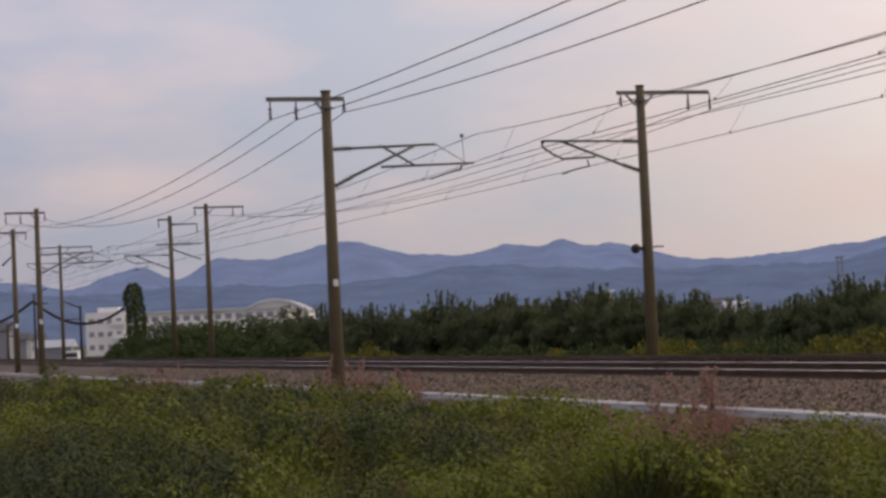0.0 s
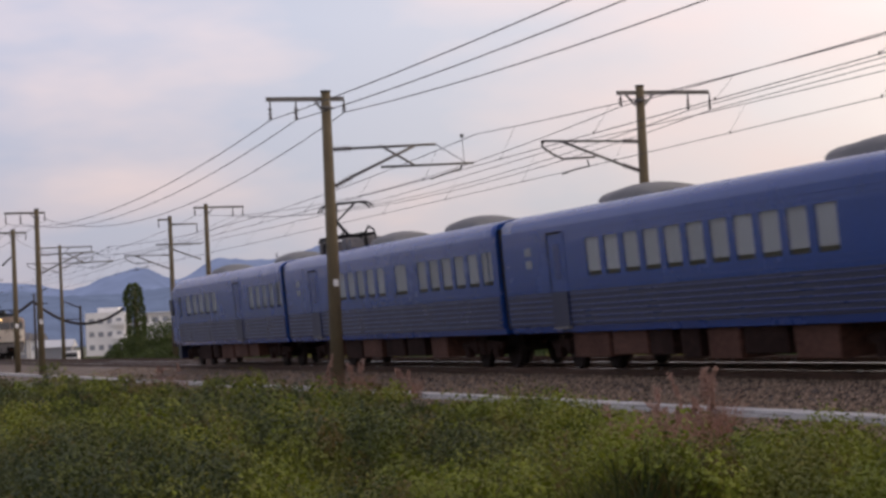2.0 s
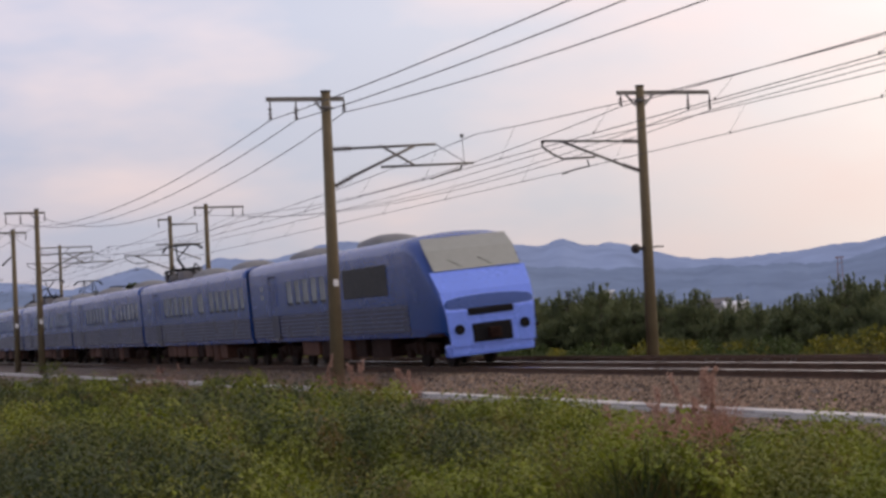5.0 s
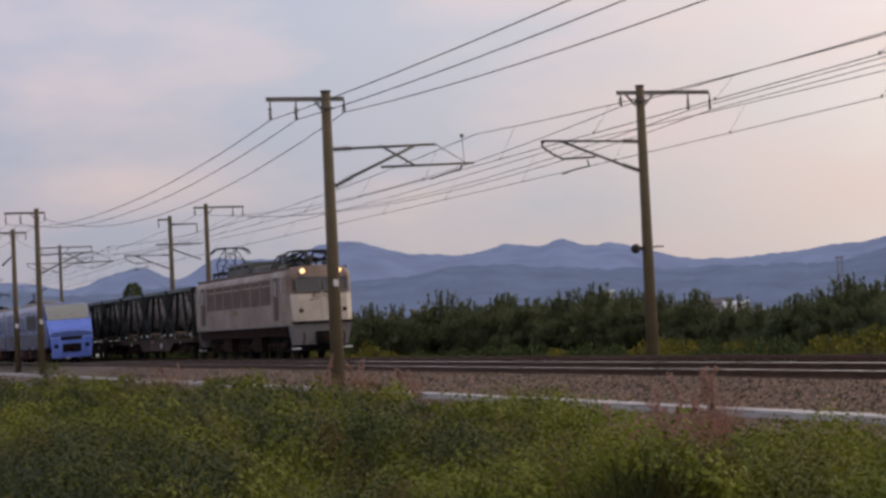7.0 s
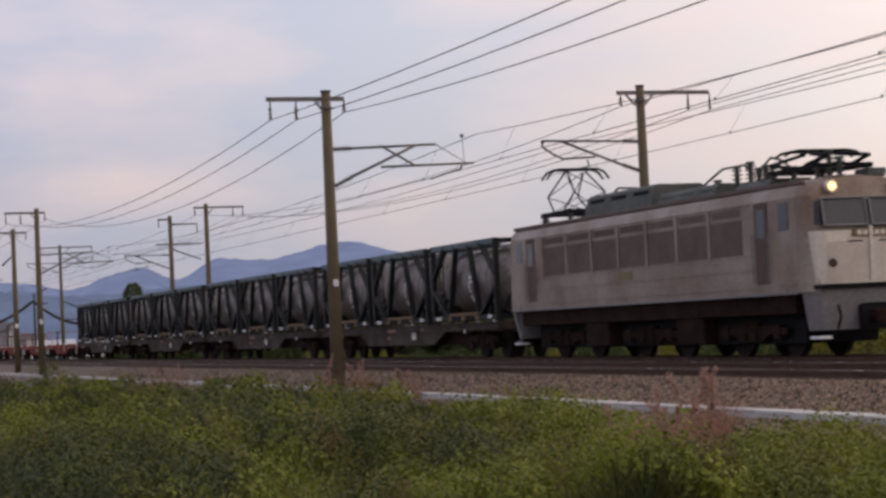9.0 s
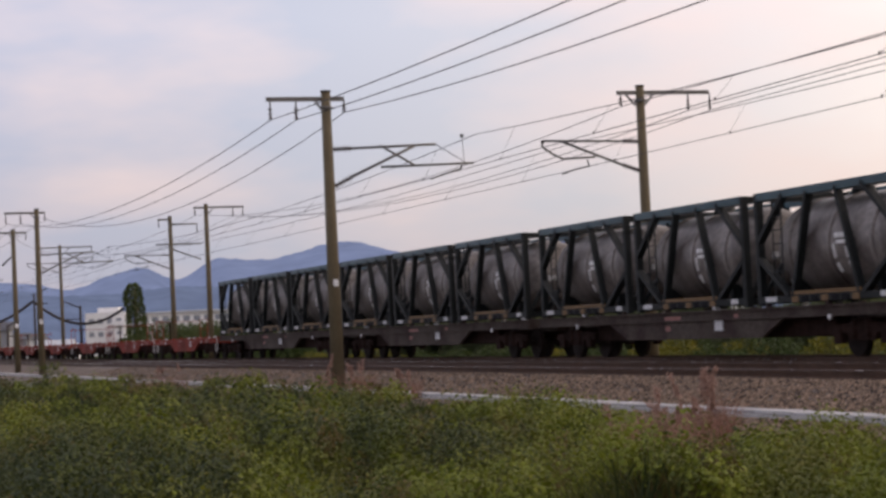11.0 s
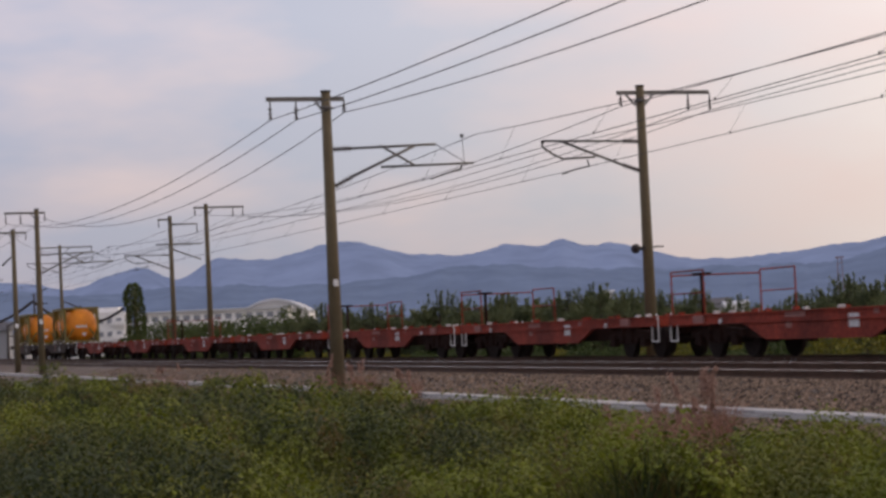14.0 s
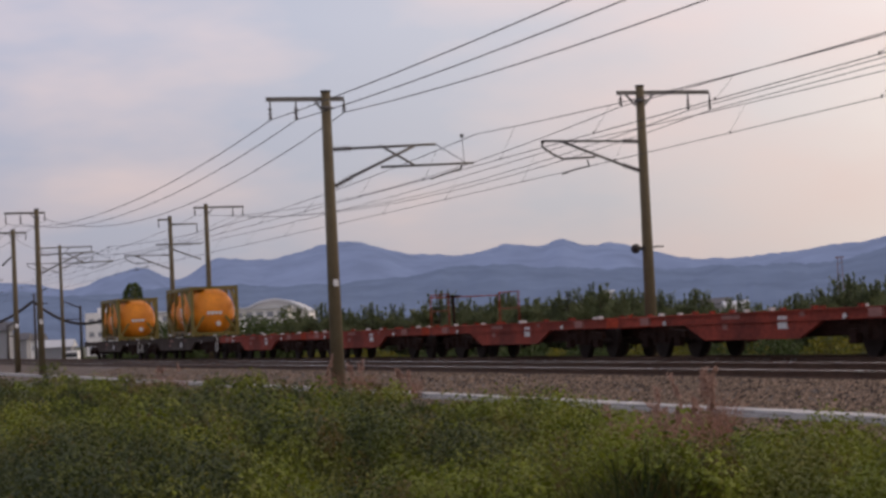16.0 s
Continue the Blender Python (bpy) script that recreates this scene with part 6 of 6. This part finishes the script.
        lo = [bm.verts.new((q(d * 0.8), y * 0.88, 0.58)) for y, d in top]
        hi = [bm.verts.new((q(d + 0.06), y, 1.45)) for y, d in top]
        for i in range(3):
            bm.faces.new((lo[i], lo[i + 1], hi[i + 1], hi[i]))
        bm.faces.new(lo)
        bm.faces.new(hi)
        bm.faces.new((lo[0], hi[0], hi[3], lo[3]))
        bmesh.ops.recalc_face_normals(bm, faces=bm.faces)
        part("buffer_skirt", bm, M["skirt"], t, "grey front skirt")
        coupler(t, q(0.4), s)
        for y in (-0.85, 0.85):
            bm = bmesh.new()
            pipe(bm, [(q(0.62), y, 1.1), (q(0.72), y, 0.85), (q(0.66), y + 0.05, 0.6)], 0.03, 6)
            part("brake_hose", bm, M["dim"], t)
            bm = bmesh.new()
            a, b = span(0.1, 0.45)
            box(bm, a, b, min(y * 1.1, y * 1.45), max(y * 1.1, y * 1.45), 0.40, 0.46)
            part("step", bm, M["plate"], t, "white-edged step")
        bm = bmesh.new()
        a, b = span(0.58, 0.66)
        box(bm, a, b, -0.34, 0.34, 0.56, 1.12, 0.10)
        part("hose_box", bm, M["dim"], t)
    # roof
    for k in (1, -1):
        bm = bmesh.new()
        box(bm, P(-0.1), P(17.3), k * 1.22 - 0.04, k * 1.22 + 0.04, 3.70, 3.79, 0.01)
        part("gutter", bm, M["filter"], t)
    for a, b, h, w in ((8.6, 12.9, 4.38, 0.72), (5.2, 8.5, 4.12, 0.62), (2.6, 4.3, 4.02, 0.55)):
        bm = bmesh.new()
        z0 = 3.78
        v = []
        for o, in ((a,), (b,)):
            v.append([bm.verts.new((P(o), y, z)) for y, z in ((-w - 0.12, z0), (-w, h - 0.08), (-w + 0.1, h), (w - 0.1, h), (w, h - 0.08), (w + 0.12, z0))])
        for j in range(5):
            bm.faces.new((v[0][j], v[1][j], v[1][j + 1], v[0][j + 1]))
        bm.faces.new(v[0])
        bm.faces.new(v[1][::-1])
        bmesh.ops.recalc_face_normals(bm, faces=bm.faces)
        hood = part("roof_hood", bm, M["roof_dark"], t, "grey-green rooftop equipment hood")
        for i in range(3):
            bm = bmesh.new()
            o = a + (b - a) * (i + 0.15) / 3
            box(bm, P(o), P(o + (b - a) * 0.22), w - 0.02, w + 0.035, z0 + 0.1, h - 0.14)
            part("vent", bm, M["dim"], hood)
    for o, z, y in ((4.75, 4.42, 0.3), (4.05, 4.46, 0.3), (3.1, 4.3, 0.4), (0.2, 4.38, 0.4), (4.6, 4.36, -0.2), (3.75, 4.36, -0.1), (2.35, 4.2, 0.1), (-0.05, 4.2, 0.3), (17.3, 4.15, 0.2), (6.8, 4.25, -0.2), (13.6, 4.3, 0.3)):
        bm = bmesh.new()
        insulator(bm, (P(o), y, 3.8), (P(o), y, z), 0.13)
        rod(bm, (P(o), y, z), (P(o), y, z + 0.06), 0.11, 10)
        part("post_insulator", bm, M["roof_dark"], t)
    for pts in ([(7.4, 4.05), (6.6, 4.3), (5.9, 4.5), (4.7, 4.5), (4.6, 4.36)], [(3.75, 4.4), (3.4, 4.55), (2.9, 4.45), (2.5, 4.25)], [(13.2, 4.2), (12.2, 4.55), (11.0, 4.45)]):
        bm = bmesh.new()
        pipe(bm, [Vector((P(o), 0.1, z)) for o, z in pts], 0.03, 6)
        part("bus_bar", bm, M["roof_dark"], t)
    for k in (-1, 1):
        bm = bmesh.new()
        box(bm, P(8.6 + k * 8.5) - 0.3, P(8.6 + k * 8.5) + 0.3, -0.75, -0.3, 3.82, 4.0, 0.04)
        part("whistle_cover", bm, M["roof_dark"], t)
    # raised diamond pantograph at the rear, folded one at the front
    for o, zt, up in ((15.45, 5.33, True), (1.35, 4.50, False)):
        p = new("pantograph")
        p.parent = t
        p["label"] = "raised diamond pantograph" if up else "folded diamond pantograph"
        x = P(o)
        bm = bmesh.new()
        for y in (-0.62, 0.62):
            beam(bm, (x - 1.15, y, 4.10), (x + 1.15, y, 4.10), 0.08, 0.1)
        for dx in (-1.15, 0, 1.15):
            beam(bm, (x + dx, -0.62, 4.10), (x + dx, 0.62, 4.10), 0.08, 0.1)
        part("base_frame", bm, M["dim"], p)
        for dx in (-1.0, 1.0):
            for y in (-0.62, 0.62):
                bm = bmesh.new()
                insulator(bm, (x + dx, y, 3.76), (x + dx, y, 4.08), 0.1)
                part("insulator", bm, M["roof_dark"], p)
        for y in (-0.55, 0.55):
            for k in (-1, 1):
                bm = bmesh.new()
                if up:
                    pipe(bm, [(x + k * 0.35, y, 4.14), (x + k * 1.0, y * 0.85, 4.62), (x + k * 0.12, y * 0.5, zt - 0.08)], 0.026, 6)
                    pipe(bm, [(x + k * 0.35, y, 4.14), (x + k * 1.0, -y * 0.85, 4.62)], 0.014, 5)
                    pipe(bm, [(x + k * 1.0, y * 0.85, 4.62), (x + k * 0.12, -y * 0.5, zt - 0.08)], 0.014, 5)
                else:
                    pipe(bm, [(x + k * 0.35, y, 4.16), (x + k * 1.25, y * 0.95, 4.30), (x + k * 0.12, y * 0.5, zt - 0.06)], 0.045, 6)
                part("arm", bm, M["dim"], p)
        for k in (-1, 1):
            bm = bmesh.new()
            yy = [(-0.95, -0.28), (-0.8, -0.08), (-0.6, 0), (0.6, 0), (0.8, -0.08), (0.95, -0.28)]
            pipe(bm, [(x + k * 0.2, y, zt + dz * (1 if up else 0.4)) for y, dz in yy], 0.035, 6)
            part("collector_strip", bm, M["dim"], p)
    # underframe
    for o in (3.0, 8.6, 14.2):
        bogie(t, P(o), 2.5, 0.56)
    bm = bmesh.new()
    box(bm, P(0.4), P(16.8), -1.28, 1.28, 0.95, 1.44, 0.02)
    part("underframe", bm, M["under"], t)
    bm = bmesh.new()
    box(bm, P(0.7), P(16.5), -0.88, 0.88, 0.30, 1.0, 0.03)
    part("traction_gear", bm, M["dim"], t)
    for a, b in ((5.0, 6.5), (10.7, 12.2)):
        bm = bmesh.new()
        box(bm, P(a), P(b), -1.24, 1.24, 0.34, 1.0, 0.03)
        part("equipment_box", bm, M["under"], t)
    for o in (16.6,):
        for k in (1, -1):
            bm = bmesh.new()
            pipe(bm, [(P(o), k * 1.42, 1.5), (P(o), k * 1.42, 0.5)], 0.022, 6)
            pipe(bm, [(P(o), k * 1.42, 0.5), (P(o) + 0.3, k * 1.42, 0.5)], 0.022, 6)
            part("step_ladder", bm, M["skirt"], t)
    return t


# ---- wagons and tank containers ----
def channel(parent, L, y, mat, belly, h1=1.12):
    """A side sill with a deeper middle."""
    h0 = h1 - 0.24
    pr = [(-L / 2, h0), (-L / 2 + belly[0], h0), (-L / 2 + belly[0] + 1.1, belly[1]), (L / 2 - belly[0] - 1.1, belly[1]), (L / 2 - belly[0], h0), (L / 2, h0), (L / 2, h1), (-L / 2, h1)]
    bm = bmesh.new()
    k = 1 if y > 0 else -1
    a = [bm.verts.new((x, y, z)) for x, z in pr]
    b = [bm.verts.new((x, y - 0.08 * k, z)) for x, z in pr]
    bm.faces.new(a)
    bm.faces.new(b[::-1])
    for i in range(len(pr)):
        j = (i + 1) % len(pr)
        bm.faces.new((a[j], a[i], b[i], b[j]))
    for z in (h1 - 0.02, h0 + 0.02):
        box(bm, -L / 2, L / 2, min(y, y + 0.05 * k), max(y, y + 0.05 * k), z - 0.02, z + 0.02)
    bmesh.ops.recalc_face_normals(bm, faces=bm.faces)
    return part("side_sill", bm, M[mat], parent)


def wagon(L, mat, belly, label, railing=False, marks=True, seed=0, steps=True, top=1.12):
    t = thing("container_wagon", label, "freight wagon", "wagons of the freight train")
    Lb = L - 0.9
    for y in (1.24, -1.24):
        s = channel(t, Lb, y, mat, belly, top)
        if marks:
            for x, w, h, z in ((-1.6, 0.42, 0.28, 0.78), (0.9, 0.9, 0.12, 0.95), (1.2, 0.25, 0.12, 0.72), (-2.5, 0.2, 0.12, 0.95)):
                k = 1 if y > 0 else -1
                bm = bmesh.new()
                box(bm, x - w / 2, x + w / 2, min(y, y + 0.012 * k), max(y, y + 0.012 * k), z - h / 2, z + h / 2)
                part("marking", bm, M["mark" if w < 0.5 and h > 0.2 else "faded_red"], s)
            for x in (-Lb / 2 + 1.7, Lb / 2 - 1.7) if mat == "wagon_red" else ():
                bm = bmesh.new()
                k = 1 if y > 0 else -1
                box(bm, x - 0.27, x + 0.27, min(y, y + 0.06 * k), max(y, y + 0.06 * k), top - 0.21, top - 0.03, 0.004)
                part("side_plate", bm, M["faded_red"], s, "pale pinkish steel plate")
    bm = bmesh.new()
    box(bm, -Lb / 2, Lb / 2, -0.35, 0.35, 0.76, top - 0.06)
    part("centre_sill", bm, M[mat], t)
    nx = int(Lb / 1.6)
    for i in range(nx + 1):
        x = -Lb / 2 + 0.1 + (Lb - 0.2) * i / nx
        bm = bmesh.new()
        box(bm, x - 0.09, x + 0.09, -1.2, 1.2, top - 0.18, top - 0.02)
        part("cross_beam", bm, M[mat], t)
    bm = bmesh.new()
    box(bm, -Lb / 2 + 3.4, Lb / 2 - 3.4, -0.9, 0.9, 0.45, 0.86, 0.04)
    part("brake_gear", bm, M["under"], t)
    for k in (-1, 1):
        bm = bmesh.new()
        box(bm, k * Lb / 2 - 0.06, k * Lb / 2 + 0.06, -1.24, 1.24, top - 0.26, top + 0.012, 0.01)
        part("headstock", bm, M[mat], t)
        bogie(t, k * (Lb / 2 - 2.1), 1.9, 0.43)
        coupler(t, k * (Lb / 2 - 0.02), k)
        for y in (1.18, -1.18) if steps else ():
            bm = bmesh.new()
            pipe(bm, [(k * (Lb / 2 + 0.03), y, 1.1), (k * (Lb / 2 + 0.10), y, 0.95), (k * (Lb / 2 + 0.10), y, 0.42), (k * (Lb / 2 - 0.28), y, 0.42), (k * (Lb / 2 - 0.28), y, 0.95)], 0.02, 6)
            part("step", bm, M["mark"], t, "white-painted shunter's step")
    for i in range(8):
        x = -Lb / 2 + 0.5 + (Lb - 1.0) * i / 7
        for y in (1.16, -1.16):
            bm = bmesh.new()
            box(bm, x - 0.06, x + 0.06, y - 0.06, y + 0.06, top, top + 0.07)
            part("twist_lock", bm, M["mark" if i % 3 == 0 else mat], t)
    for x in (-Lb / 2 + 2.9, Lb / 2 - 2.9):
        bm = bmesh.new()
        rod(bm, (x, 1.28, 0.86), (x, 1.32, 0.86), 0.06, 10)
        part("lamp_disc", bm, M["mark"], t)
    if railing:
        k = 1
        for y in (1.2, -1.2):
            bm = bmesh.new()
            pipe(bm, [(k * (Lb / 2 - 0.1), y, top - 0.02), (k * (Lb / 2 - 0.1), y, 2.08), (k * (Lb / 2 - 1.9), y, 2.08), (k * (Lb / 2 - 1.9), y, top - 0.02)], 0.022, 6)
            pipe(bm, [(k * (Lb / 2 - 0.1), y, 1.55), (k * (Lb / 2 - 1.9), y, 1.55)], 0.016, 6)
            part("hand_railing", bm, M[mat], t, "tubular red hand railing")
        bm = bmesh.new()
        pipe(bm, [(k * (Lb / 2 - 0.1), -1.2, 2.0), (k * (Lb / 2 - 0.1), 1.2, 2.0)], 0.02, 6)
        part("end_rail", bm, M[mat], t)
        bm = bmesh.new()
        rod(bm, (k * (Lb / 2 - 0.35), 0.5, top - 0.1), (k * (Lb / 2 - 0.35), 0.5, 2.0), 0.05, 8)
        rod(bm, (k * (Lb / 2 - 0.35), 0.5, 2.0), (k * (Lb / 2 - 0.35), 0.5, 2.05), 0.24, 14)
        part("brake_wheel", bm, M["under"], t)
    return t


def tank_container(frame, tank, label, toprail, name="tank_container", R=1.06, half=2.08):
    """A twenty-foot frame round a tank; it stands on z = 0."""
    t = thing(name, label, "tank container", "tank containers on the wagons")
    L, W, H = 6.06, 2.44, 2.50
    x, y = L / 2, W / 2
    for sx in (-1, 1):
        for sy in (-1, 1):
            bm = bmesh.new()
            box(bm, sx * x - (0.16 if sx > 0 else 0), sx * x + (0.16 if sx < 0 else 0), min(sy * y, sy * (y - 0.16)), max(sy * y, sy * (y - 0.16)), 0.0, H, 0.01)
            part("corner_post", bm, M[frame], t)
        for z in (0.12, H - 0.08):
            bm = bmesh.new()
            beam(bm, (sx * (x - 0.08), -y + 0.1, z), (sx * (x - 0.08), y - 0.1, z), 0.13, 0.14)
            part("end_beam", bm, M[frame], t)
        for sy in (-1, 1):
            bm = bmesh.new()
            beam(bm, (sx * (x - 0.08), sy * (y - 0.12), 0.2), (sx * (x - 0.10), sy * 0.55, 1.0), 0.09, 0.1)
            part("end_strut", bm, M[frame], t)
    for sy in (-1, 1):
        bm = bmesh.new()
        beam(bm, (-x + 0.1, sy * (y - 0.06), H - 0.08), (x - 0.1, sy * (y - 0.06), H - 0.08), 0.12, 0.17)
        part("top_rail", bm, M[toprail], t)
        bm = bmesh.new()
        beam(bm, (-x + 0.1, sy * (y - 0.06), 0.14), (x - 0.1, sy * (y - 0.06), 0.14), 0.11, 0.14)
        part("bottom_rail", bm, M[frame], t)
        for sx in (-1, 1):
            for a, b in (((x - 0.12, 1.42), (x - 1.35, H - 0.1)), ((x - 0.12, 1.05), (x - 1.45, 0.2)), ((x - 2.42, H - 0.1), (x - 1.62, 0.2))):
                bm = bmesh.new()
                beam(bm, (sx * a[0], sy * (y - 0.07), a[1]), (sx * b[0], sy * (y - 0.07), b[1]), 0.10, 0.17, (0, 1, 0))
                part("diagonal", bm, M[frame], t)
        for mx, w, mz in ((-x + 0.6, 0.34, 0.14), (x - 0.65, 0.5, 0.14)):
            bm = bmesh.new()
            box(bm, mx - w / 2, mx + w / 2, min(sy * y, sy * (y + 0.012)), max(sy * y, sy * (y + 0.012)), mz - 0.05, mz + 0.06)
            part("marking", bm, M["mark"], t)
        bm = bmesh.new()
        box(bm, -1.5, 1.5, min(sy * (y - 0.02), sy * (y + 0.004)), max(sy * (y - 0.02), sy * (y + 0.004)), 0.22, 0.30)
        part("hazard_strip", bm, M["rust_mark"], t)
        for i in range(7):
            bm = bmesh.new()
            box(bm, -1.42 + 0.43 * i, -1.14 + 0.43 * i, min(sy * y, sy * (y + 0.012)), max(sy * y, sy * (y + 0.012)), 0.06, 0.19)
            part("sill_pocket", bm, M["dim" if i % 3 else "rust_mark"], t)
    # the barrel with dished ends
    bm = bmesh.new()
    zc, n = 1.24, 28
    end = [(half, R), (half + 0.28, R * 0.94), (half + 0.48, R * 0.81), (half + 0.62, R * 0.6), (half + 0.70, R * 0.3), (half + 0.72, 0.0)]
    prof = [(-px, r) for px, r in end[::-1]] + end
    rings = []
    for px, r in prof:
        rings.append([bm.verts.new((px, max(r, 0.01) * math.cos(2 * math.pi * i / n), zc + max(r, 0.01) * math.sin(2 * math.pi * i / n))) for i in range(n)])
    for a, b in zip(rings, rings[1:]):
        for i in range(n):
            f = bm.faces.new((a[i], a[(i + 1) % n], b[(i + 1) % n], b[i]))
            f.smooth = True
    bmesh.ops.recalc_face_normals(bm, faces=bm.faces)
    barrel = part("tank_barrel", bm, M[tank], t)
    for px in (-1.75, 0.0, 1.75):
        bm = bmesh.new()
        rod(bm, (px - 0.05, 0, zc), (px + 0.05, 0, zc), R + 0.03, 28)
        part("ring_band", bm, M[tank], barrel)
    bm = bmesh.new()
    rod(bm, (0.3, 0, zc + R - 0.05), (0.3, 0, zc + R + 0.14), 0.26, 14)
    part("manhole", bm, M[frame], barrel)
    bm = bmesh.new()
    box(bm, -2.6, 2.6, 0.35, 0.75, H - 0.12, H - 0.08)
    part("catwalk", bm, M[toprail], t)
    for px in (-1.75, 1.75):
        bm = bmesh.new()
        box(bm, px - 0.08, px + 0.08, -0.95, 0.95, 0.1, 0.55, 0.01)
        part("saddle", bm, M[frame], t)
    for sy in (-1, 1):
        for i, (lx, lz, lw, lh) in enumerate(((-0.62, 0.16, 0.13, 0.10), (-0.46, 0.16, 0.13, 0.10), (-0.30, 0.16, 0.10, 0.10), (-0.60, 0.02, 0.12, 0.07), (-0.42, 0.02, 0.2, 0.07), (-0.7, -0.2, 0.07, 0.22), (-0.7, -0.45, 0.07, 0.14), (-0.2, -0.15, 0.07, 0.3), (-0.2, -0.5, 0.09, 0.18))):
            bm = bmesh.new()
            beam(bm, (lx, sy * math.sqrt(R * R - (lz - lh / 2) ** 2), zc + lz - lh / 2), (lx, sy * math.sqrt(R * R - (lz + lh / 2) ** 2), zc + lz + lh / 2), lw, 0.05, (0, 1, 0))
            part("lettering_bar", bm, M["letter_pale"], barrel)
    bm = bmesh.new()
    for k in (-1, 1):
        rod(bm, (k * (half + 0.54), -0.18, 0.62), (k * (half + 0.78), -0.18, 0.62), 0.12, 12)
        for q in (-0.3, -0.1, 0.1, 0.3):
            box(bm, min(k * (half + 0.66), k * (half + 0.735)), max(k * (half + 0.66), k * (half + 0.735)), q - 0.08, q + 0.08, 1.08, 1.24)
    part("end_marking", bm, M["mark"], barrel)
    bm = bmesh.new()
    pipe(bm, [(2.2, y - 0.02, 0.2), (2.2, y - 0.02, H - 0.1)], 0.02, 5)
    pipe(bm, [(1.8, y - 0.02, 0.2), (1.8, y - 0.02, H - 0.1)], 0.02, 5)
    for i in range(7):
        pipe(bm, [(1.8, y - 0.02, 0.45 + 0.3 * i), (2.2, y - 0.02, 0.45 + 0.3 * i)], 0.015, 5)
    part("ladder", bm, M[frame], t)
    return t


BLUE = [(0.0, 19.87), (19.87, 20.43), (40.3, 20.28), (60.58, 20.23), (80.81, 20.39), (101.2, 20.22), (121.42, 20.45)]
TANK_W = [(18.5 + 20.48 * k, 20.48) for k in range(4)]
FLAT_W = [(100.42 + 15.5 * k, 15.5) for k in range(7)]
YELL_W = [(208.92, 20.1), (229.02, 20.1)]
DECK = 1.14


def blue_s(t, off):
    return 14.91 + 35.47 * t - off


def freight_s(t, off):
    return 39.383 + 21.713 * (9.0 - t) + off


def copies(first, n):
    return [first] + [copy_thing(first, Matrix.Identity(4)) for _ in range(n - 1)]


def make_trains():
    out = []

    def add(ob, fn):
        out.append((ob, fn))

    for i, (off, L) in enumerate(BLUE):
        add(blue_car(i, off, L), lambda t, o=off + L / 2: rail_pose(blue_s(t, o), 0))
    add(loco(), lambda t: rail_pose(freight_s(t, 8.6), 1))
    wl = "grimy brown container wagon carrying three tank containers"
    for w, (off, L) in zip(copies(wagon(20.48, "wagon_dark", (5.0, 0.46), wl, seed=1, steps=False), 4), TANK_W):
        add(w, lambda t, o=off + L / 2: rail_pose(freight_s(t, o), 1))
    tanks = copies(tank_container("frame_green", "tank_grey", "dirty grey tank in a dark green steel frame on a wagon", "rail_cyan_sheen"), 12)
    for i, c in enumerate(tanks):
        off, L = TANK_W[i // 3]
        o = off + L / 2 + (i % 3 - 1) * 6.6
        add(c, lambda t, o=o: rail_pose(freight_s(t, o), 1) @ Matrix.Translation((0, 0, DECK)))
    plain = copies(wagon(15.5, "wagon_red", (3.9, 0.42), "empty oxide-red container wagon with pale side plates", seed=2, steps=False, top=1.04), 3)
    railed = copies(wagon(15.5, "wagon_red", (3.9, 0.42), "empty oxide-red container wagon with an end railing", True, seed=3, top=1.04), 3)
    railed.append(wagon(15.5, "wagon_red", (3.9, 0.42), "empty oxide-red container wagon with a railing and no steps", True, seed=5, steps=False, top=1.04))
    order = [railed[0], railed[1], railed[2], plain[0], railed[3], plain[1], plain[2]]
    for w, (off, L) in zip(order, FLAT_W):
        add(w, lambda t, o=off + L / 2: rail_pose(freight_s(t, o), 1))
    for w, (off, L) in zip(copies(wagon(20.1, "wagon_dark", (4.6, 0.5), "grimy container wagon carrying one yellow tank container", seed=4), 2), YELL_W):
        add(w, lambda t, o=off + L / 2: rail_pose(freight_s(t, o), 1))
    yt = copies(tank_container("yellow_frame", "tank_yellow", "bright yellow tank in a yellow-green frame on a wagon", "yellow_frame", "yellow_tank_container", 1.19, 2.2), 2)
    for c, o in zip(yt, (217.8, 238.8)):
        add(c, lambda t, o=o: rail_pose(freight_s(t, o), 1) @ Matrix.Translation((0, 0, DECK)))
    return out


MOVERS = make_trains()

def motions():
    """Both trains roll along the line at a steady speed, in opposite ways."""
    for ob, fn in MOVERS:
        walk(ob, [(k * 0.5, fn(k * 0.5)) for k in range(33)])


motions()
